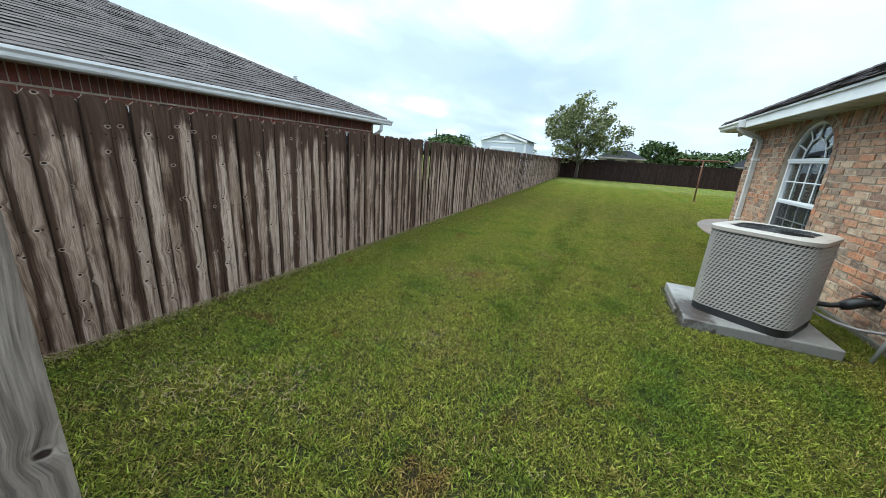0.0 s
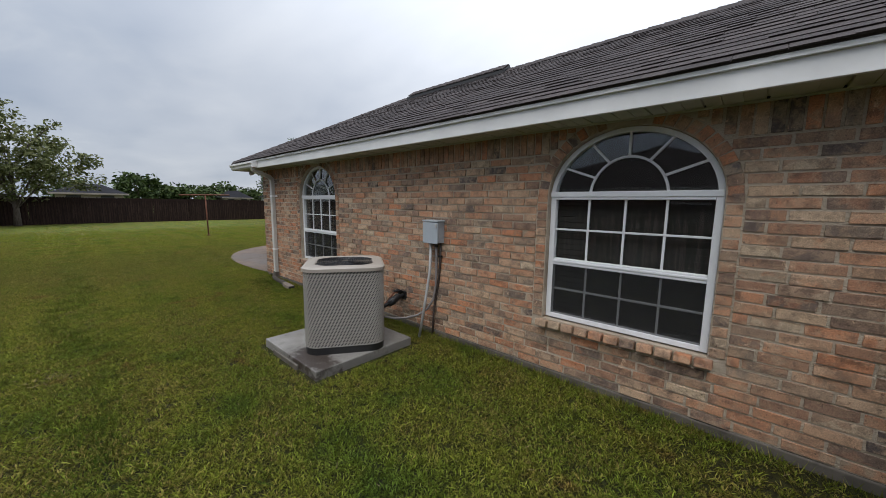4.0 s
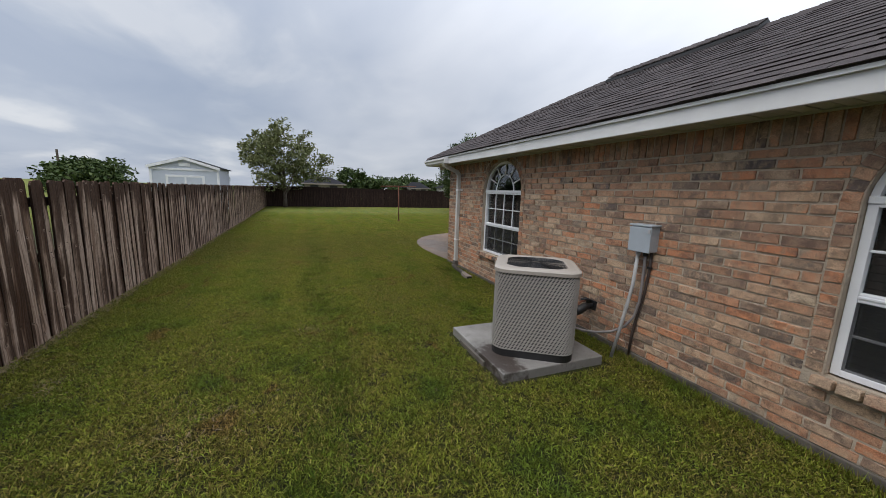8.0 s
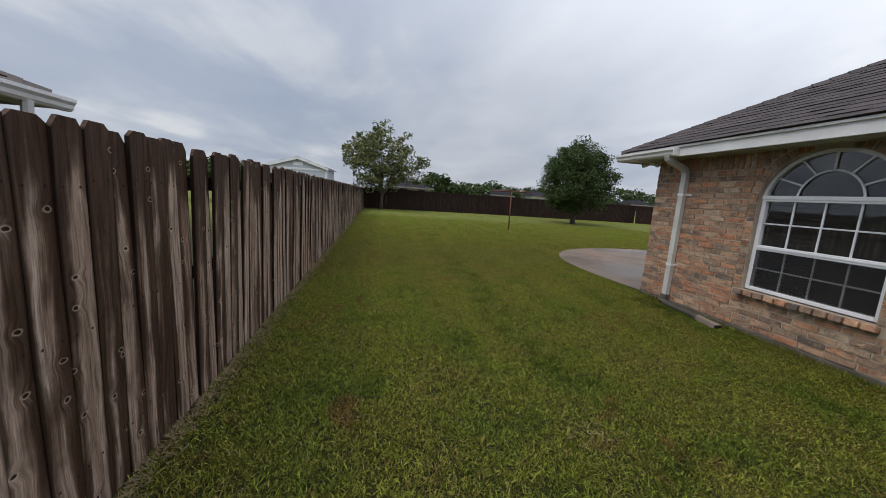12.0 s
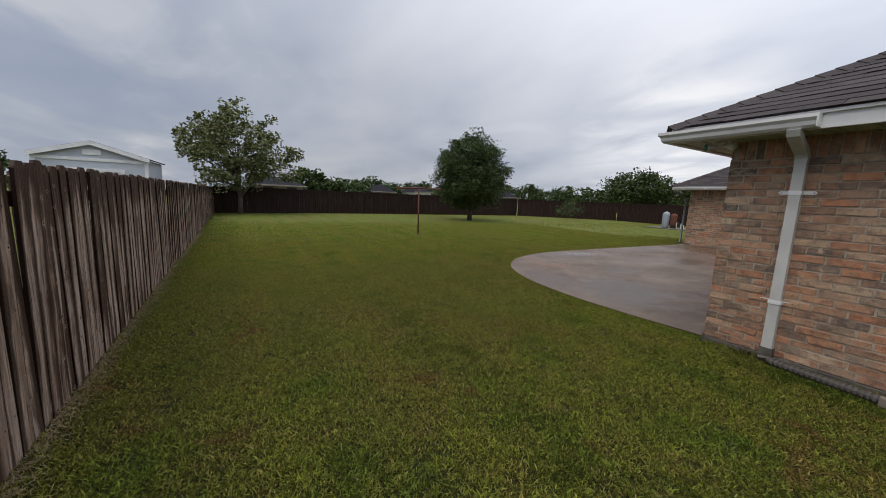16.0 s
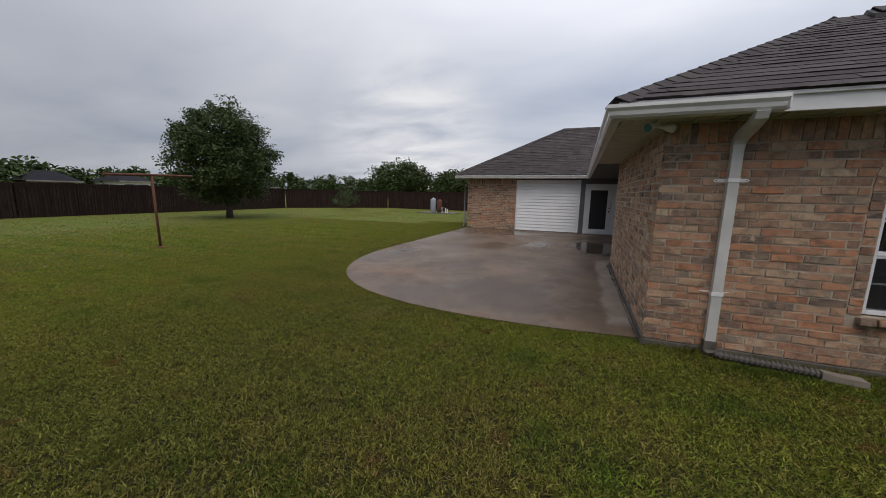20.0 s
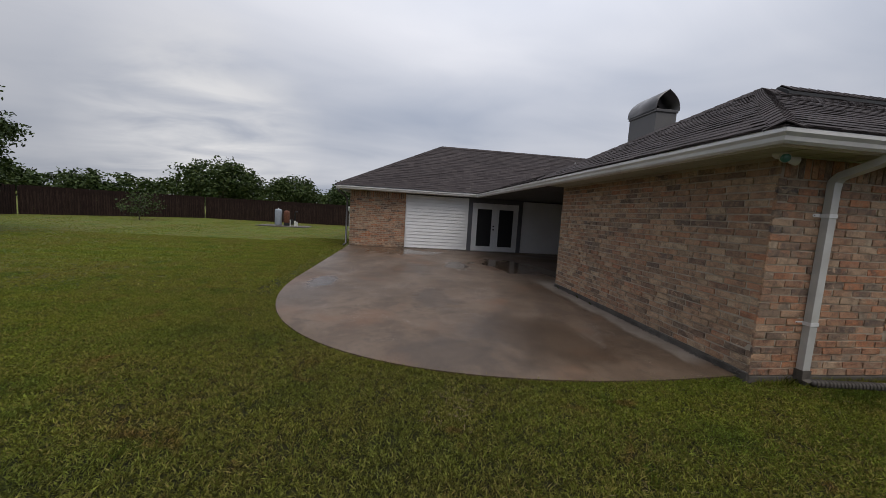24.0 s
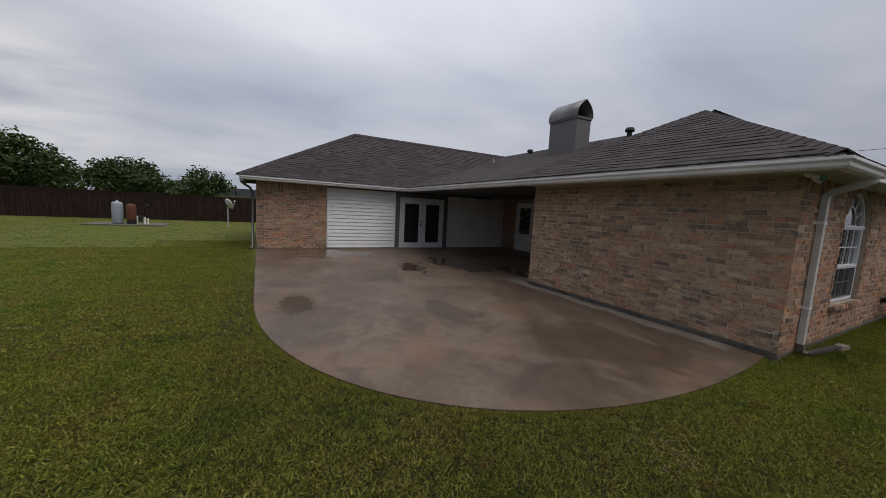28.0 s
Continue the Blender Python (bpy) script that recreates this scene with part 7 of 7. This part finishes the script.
def blades(name, x0, x1, y0, y1, per, hgt, wid, label, parent, mat=None, fade=None):
    """Scattered blades; fade: heights of y between which they thin out (or in, if given backwards)."""
    k = int((x1 - x0) * (y1 - y0) * per / 8)
    # sprigs of eight blades that spread from one root, with bare thatch between them
    cx, cy = GR.uniform(x0, x1, k), GR.uniform(y0, y1, k)
    keep = lawn_ok(cx, cy)
    if fade:
        keep &= GR.rand(k) > (cy - fade[0]) / (fade[1] - fade[0])
    cx, cy = np.repeat(cx[keep], 8), np.repeat(cy[keep], 8)
    n = len(cx)
    off = GR.normal(0, 0.013, (n, 2))
    x, y = cx + off[:, 0], cy + off[:, 1]
    a = GR.uniform(0, 2 * np.pi, n)
    h = hgt * GR.uniform(0.45, 1.3, n)
    lean = GR.normal(0, 0.74, (n, 2)) * h[:, None] + off * 0.7
    w = wid * GR.uniform(0.6, 1.3, n) * 0.5
    dx, dy = np.cos(a) * w, np.sin(a) * w
    z = np.zeros(n)
    mx, my = x + lean[:, 0] * 0.45, y + lean[:, 1] * 0.45
    v = np.stack([np.stack([x, y, z], 1), np.stack([mx + dx, my + dy, h * 0.62], 1), np.stack([x + lean[:, 0], y + lean[:, 1], h], 1), np.stack([mx - dx, my - dy, h * 0.62], 1)], 1).reshape(-1, 3)
    ob = part(name, raw_mesh(name, v, np.arange(n * 4).reshape(-1, 4), mat or M_blade), None, parent, label)
    return tagged(ob, kind="stuff")


lawn = thing("grass", "short coarse lawn grass, green with dry blades", "grass", kind="stuff")
blades("grass_blades", -5.7, 0.0, -8.8, 2.2, 17500, 0.024, 0.0072, "", lawn)
blades("grass_blades", -6.0, 3.0, 2.2, 11.0, 15500, 0.024, 0.0074, "", lawn, None, (6.3, 10.0))
blades("grass_blades", -6.1, 12.0, 6.0, 18.0, 1900, 0.026, 0.014, "", lawn, M_blade_far, (13.0, 18.0))
blades("grass_blades", -6.1, 12.0, 6.0, 13.0, 1900, 0.026, 0.014, "", lawn, M_blade, (6.0, 13.0))
blades("grass_blades", 3.0, 14.0, 5.4, 9.0, 3000, 0.026, 0.013, "", lawn, None, (6.5, 9.0))
blades("grass_blades", -6.1, 27.0, 13.0, 25.8, 140, 0.022, 0.022, "", lawn, M_blade_far)
blades("grass_blades", 12.0, 27.0, 5.8, 16.0, 220, 0.022, 0.020, "", lawn, M_blade_far)
# lush darker tufts in a wandering line along the lawn, and by the drain hose
lush = thing("grass_tufts", "lush dark green tufts standing in the lawn", "grass", kind="stuff")
tx, ty = [], []
for i in range(150):
    yy = GR.uniform(-6.0, 3.2)
    tx.append(-2.95 + 0.16 * math.sin(yy * 1.3) + GR.normal(0, 0.11)), ty.append(yy)
for i in range(120):
    tx.append(GR.uniform(-5.3, -0.3)), ty.append(GR.uniform(-8, 7))
for i in range(26):
    tx.append(-0.34 + GR.normal(0, 0.12)), ty.append(-0.9 + GR.normal(0, 0.3))
tx, ty = np.repeat(tx, 42), np.repeat(ty, 42)
n = len(tx)
x, s = tx + GR.normal(0, 0.055, n), ty + GR.normal(0, 0.055, n)
ok = lawn_ok(x, s)
x, s = x[ok], s[ok]
n = len(x)
h, a = GR.uniform(0.03, 0.062, n), GR.uniform(0, 6.283, n)
ln = GR.normal(0, 0.65, (n, 2)) * h[:, None]
v = np.stack([np.stack([x - 0.0036 * np.cos(a), s - 0.0036 * np.sin(a), 0 * s], 1), np.stack([x + 0.0036 * np.cos(a), s + 0.0036 * np.sin(a), 0 * s], 1), np.stack([x + ln[:, 0], s + ln[:, 1], h], 1)], 1).reshape(-1, 3)
tagged(part("grass_blades", raw_mesh("grass_blades", v, np.arange(n * 3).reshape(-1, 3), M_blade_dark), None, lush), kind="stuff")
# longer tufts left along the fence and the footing
tuft = thing("grass_fringe", "longer untrimmed grass along the fence foot", "grass", kind="stuff")
n = 5000
s = GR.uniform(-8.6, 24, n)
x = -5.52 - (s + 10.4) * 0.0177 + 0.03 + np.abs(GR.normal(0, 0.05, n))
h, a = GR.uniform(0.025, 0.06, n), GR.uniform(0, 6.283, n)
ln = GR.normal(0, 0.4, (n, 2)) * h[:, None]
v = np.stack([np.stack([x - 0.004 * np.cos(a), s - 0.004 * np.sin(a), 0 * s], 1), np.stack([x + 0.004 * np.cos(a), s + 0.004 * np.sin(a), 0 * s], 1), np.stack([x + ln[:, 0], s + ln[:, 1], h], 1)], 1).reshape(-1, 3)
tagged(part("grass_blades", raw_mesh("grass_blades", v, np.arange(n * 3).reshape(-1, 3), M_blade), None, tuft), kind="stuff")
n = 6500
s = GR.uniform(-8.6, -0.05, n)
x = -0.03 - np.abs(GR.normal(0, 0.045, n))
ok = lawn_ok(x, s)
x, s = x[ok], s[ok]
n = len(x)
h, a = GR.uniform(0.03, 0.085, n), GR.uniform(0, 6.283, n)
ln = GR.normal(0, 0.45, (n, 2)) * h[:, None]
v = np.stack([np.stack([x - 0.0035 * np.cos(a), s - 0.0035 * np.sin(a), 0 * s], 1), np.stack([x + 0.0035 * np.cos(a), s + 0.0035 * np.sin(a), 0 * s], 1), np.stack([np.minimum(x + ln[:, 0], -0.015), s + ln[:, 1], h], 1)], 1).reshape(-1, 3)
tagged(part("grass_blades", raw_mesh("grass_blades", v, np.arange(n * 3).reshape(-1, 3), M_blade), None, tuft), kind="stuff")
# grass hanging over the patio edge
n = 9000
k = GR.randint(0, len(EX) - 1, n)
t = GR.uniform(0, 1, n)
x = EX[k] * (1 - t) + EX[k + 1] * t - np.abs(GR.normal(0, 0.03, n))
s = EY[k] * (1 - t) + EY[k + 1] * t + 0.01 + np.abs(GR.normal(0, 0.03, n)) * (EY[k] > 3.5)
h, a = GR.uniform(0.016, 0.046, n), GR.uniform(0, 6.283, n)
ln = GR.normal(0, 0.9, (n, 2)) * h[:, None]
v = np.stack([np.stack([x - 0.004 * np.cos(a), s - 0.004 * np.sin(a), 0 * s], 1), np.stack([x + 0.004 * np.cos(a), s + 0.004 * np.sin(a), 0 * s], 1), np.stack([x + ln[:, 0], s + ln[:, 1], h], 1)], 1).reshape(-1, 3)
tagged(part("grass_blades", raw_mesh("grass_blades", v, np.arange(n * 3).reshape(-1, 3), M_blade), None, tuft), kind="stuff")
# straw clippings
straw = thing("straw_clippings", "scattered dry straw clippings on the lawn", "straw", kind="stuff")
n = 10000
cx = GR.uniform(-5.3, -0.2, n)
cy = GR.uniform(-8.6, 3.0, n)
k = n - 1000
cy[:k] = GR.uniform(-8.6, 14.0, k)
cx[:k] = -5.52 - (cy[:k] + 10.4) * 0.0177 + 0.03 + np.abs(GR.normal(0, 0.06, k))
j = k
for px, py, sp, m in ((-4.73, -7.85, 0.16, 90), (-4.38, -7.83, 0.12, 70), (-4.04, -7.56, 0.16, 80), (-3.53, -6.57, 0.12, 60), (-3.86, -4.92, 0.2, 80), (-5.09, -4.0, 0.1, 60), (-0.45, 3.1, 0.14, 60), (-3.14, -3.38, 0.1, 50)):
    cx[j:j + m], cy[j:j + m] = px + GR.normal(0, sp, m), py + GR.normal(0, sp, m)
    j += m
ok = lawn_ok(cx, cy)
cx, cy = cx[ok], cy[ok]
n = len(cx)
a, le = GR.uniform(0, 6.283, n), GR.uniform(0.015, 0.06, n)
zz = GR.uniform(0.018, 0.04, n)
d = np.stack([np.cos(a), np.sin(a)], 1)
p = np.stack([cx, cy], 1)
q = np.stack([-d[:, 1], d[:, 0]], 1) * 0.0016
v = np.stack([np.column_stack([p - d * le[:, None] / 2 - q, zz]), np.column_stack([p + d * le[:, None] / 2 - q, zz + 0.008]), np.column_stack([p + d * le[:, None] / 2 + q, zz + 0.008]), np.column_stack([p - d * le[:, None] / 2 + q, zz])], 1).reshape(-1, 3)
tagged(part("straws", raw_mesh("straws", v, np.arange(n * 4).reshape(-1, 4), M_straw), None, straw), kind="stuff")
# pale grit washed together on the patio
grit = thing("grit", "pale straw-coloured grit washed together on the patio", "grit", kind="stuff")
n = 420
u = GR.uniform(-1, 1, n)
gx = 1.28 - 0.42 * u + GR.normal(0, 0.10, n)
gy = 0.92 + 0.22 * u + 0.06 * np.sin(u * 7) + GR.normal(0, 0.055, n)
gx[:60], gy[:60] = 2.6 + GR.normal(0, 0.16, 60), 2.3 + GR.normal(0, 0.12, 60)
a, w = GR.uniform(0, 6.283, n), GR.uniform(0.0030, 0.0075, n)
v = np.stack([np.stack([gx + w * GR.uniform(0.8, 1.9, n) * np.cos(a + k), gy + w * np.sin(a + k), np.full(n, 0.0305)], 1) for k in (0.0, 2.1, 4.2)] + [np.stack([gx, gy, 0.0305 + w * 0.9], 1)], 1).reshape(-1, 3)
i = np.arange(n)[:, None] * 4
tagged(part("grains", raw_mesh("grains", v, np.stack([i + (0, 1, 3), i + (1, 2, 3), i + (2, 0, 3)], 1).reshape(-1, 3), M_kerb), None, grit), kind="stuff")
# small weeds in the joint between the patio and the wall
for wx, ws in ((4.08, 1.0), (3.62, 0.6), (3.28, 0.9), (2.81, 0.7)):
    sprout = thing("weed", "small dark green weed in the joint along the patio wall", "weed", at=(wx, 0.06, 0.03))
    for k in range(7):
        a, le = GR.uniform(0.2, 2.9), ws * GR.uniform(0.05, 0.11)
        tip = (le * 0.9 * math.cos(a), 0.5 * le * math.sin(a), le * GR.uniform(0.35, 0.9))
        part("stem", MB().tube([(0, 0, 0), (tip[0] * 0.45, tip[1] * 0.45, tip[2] * 0.7), tip], 0.004, 5, True, [0.003, 0.006, 0.001]), M_blade_dark, sprout)
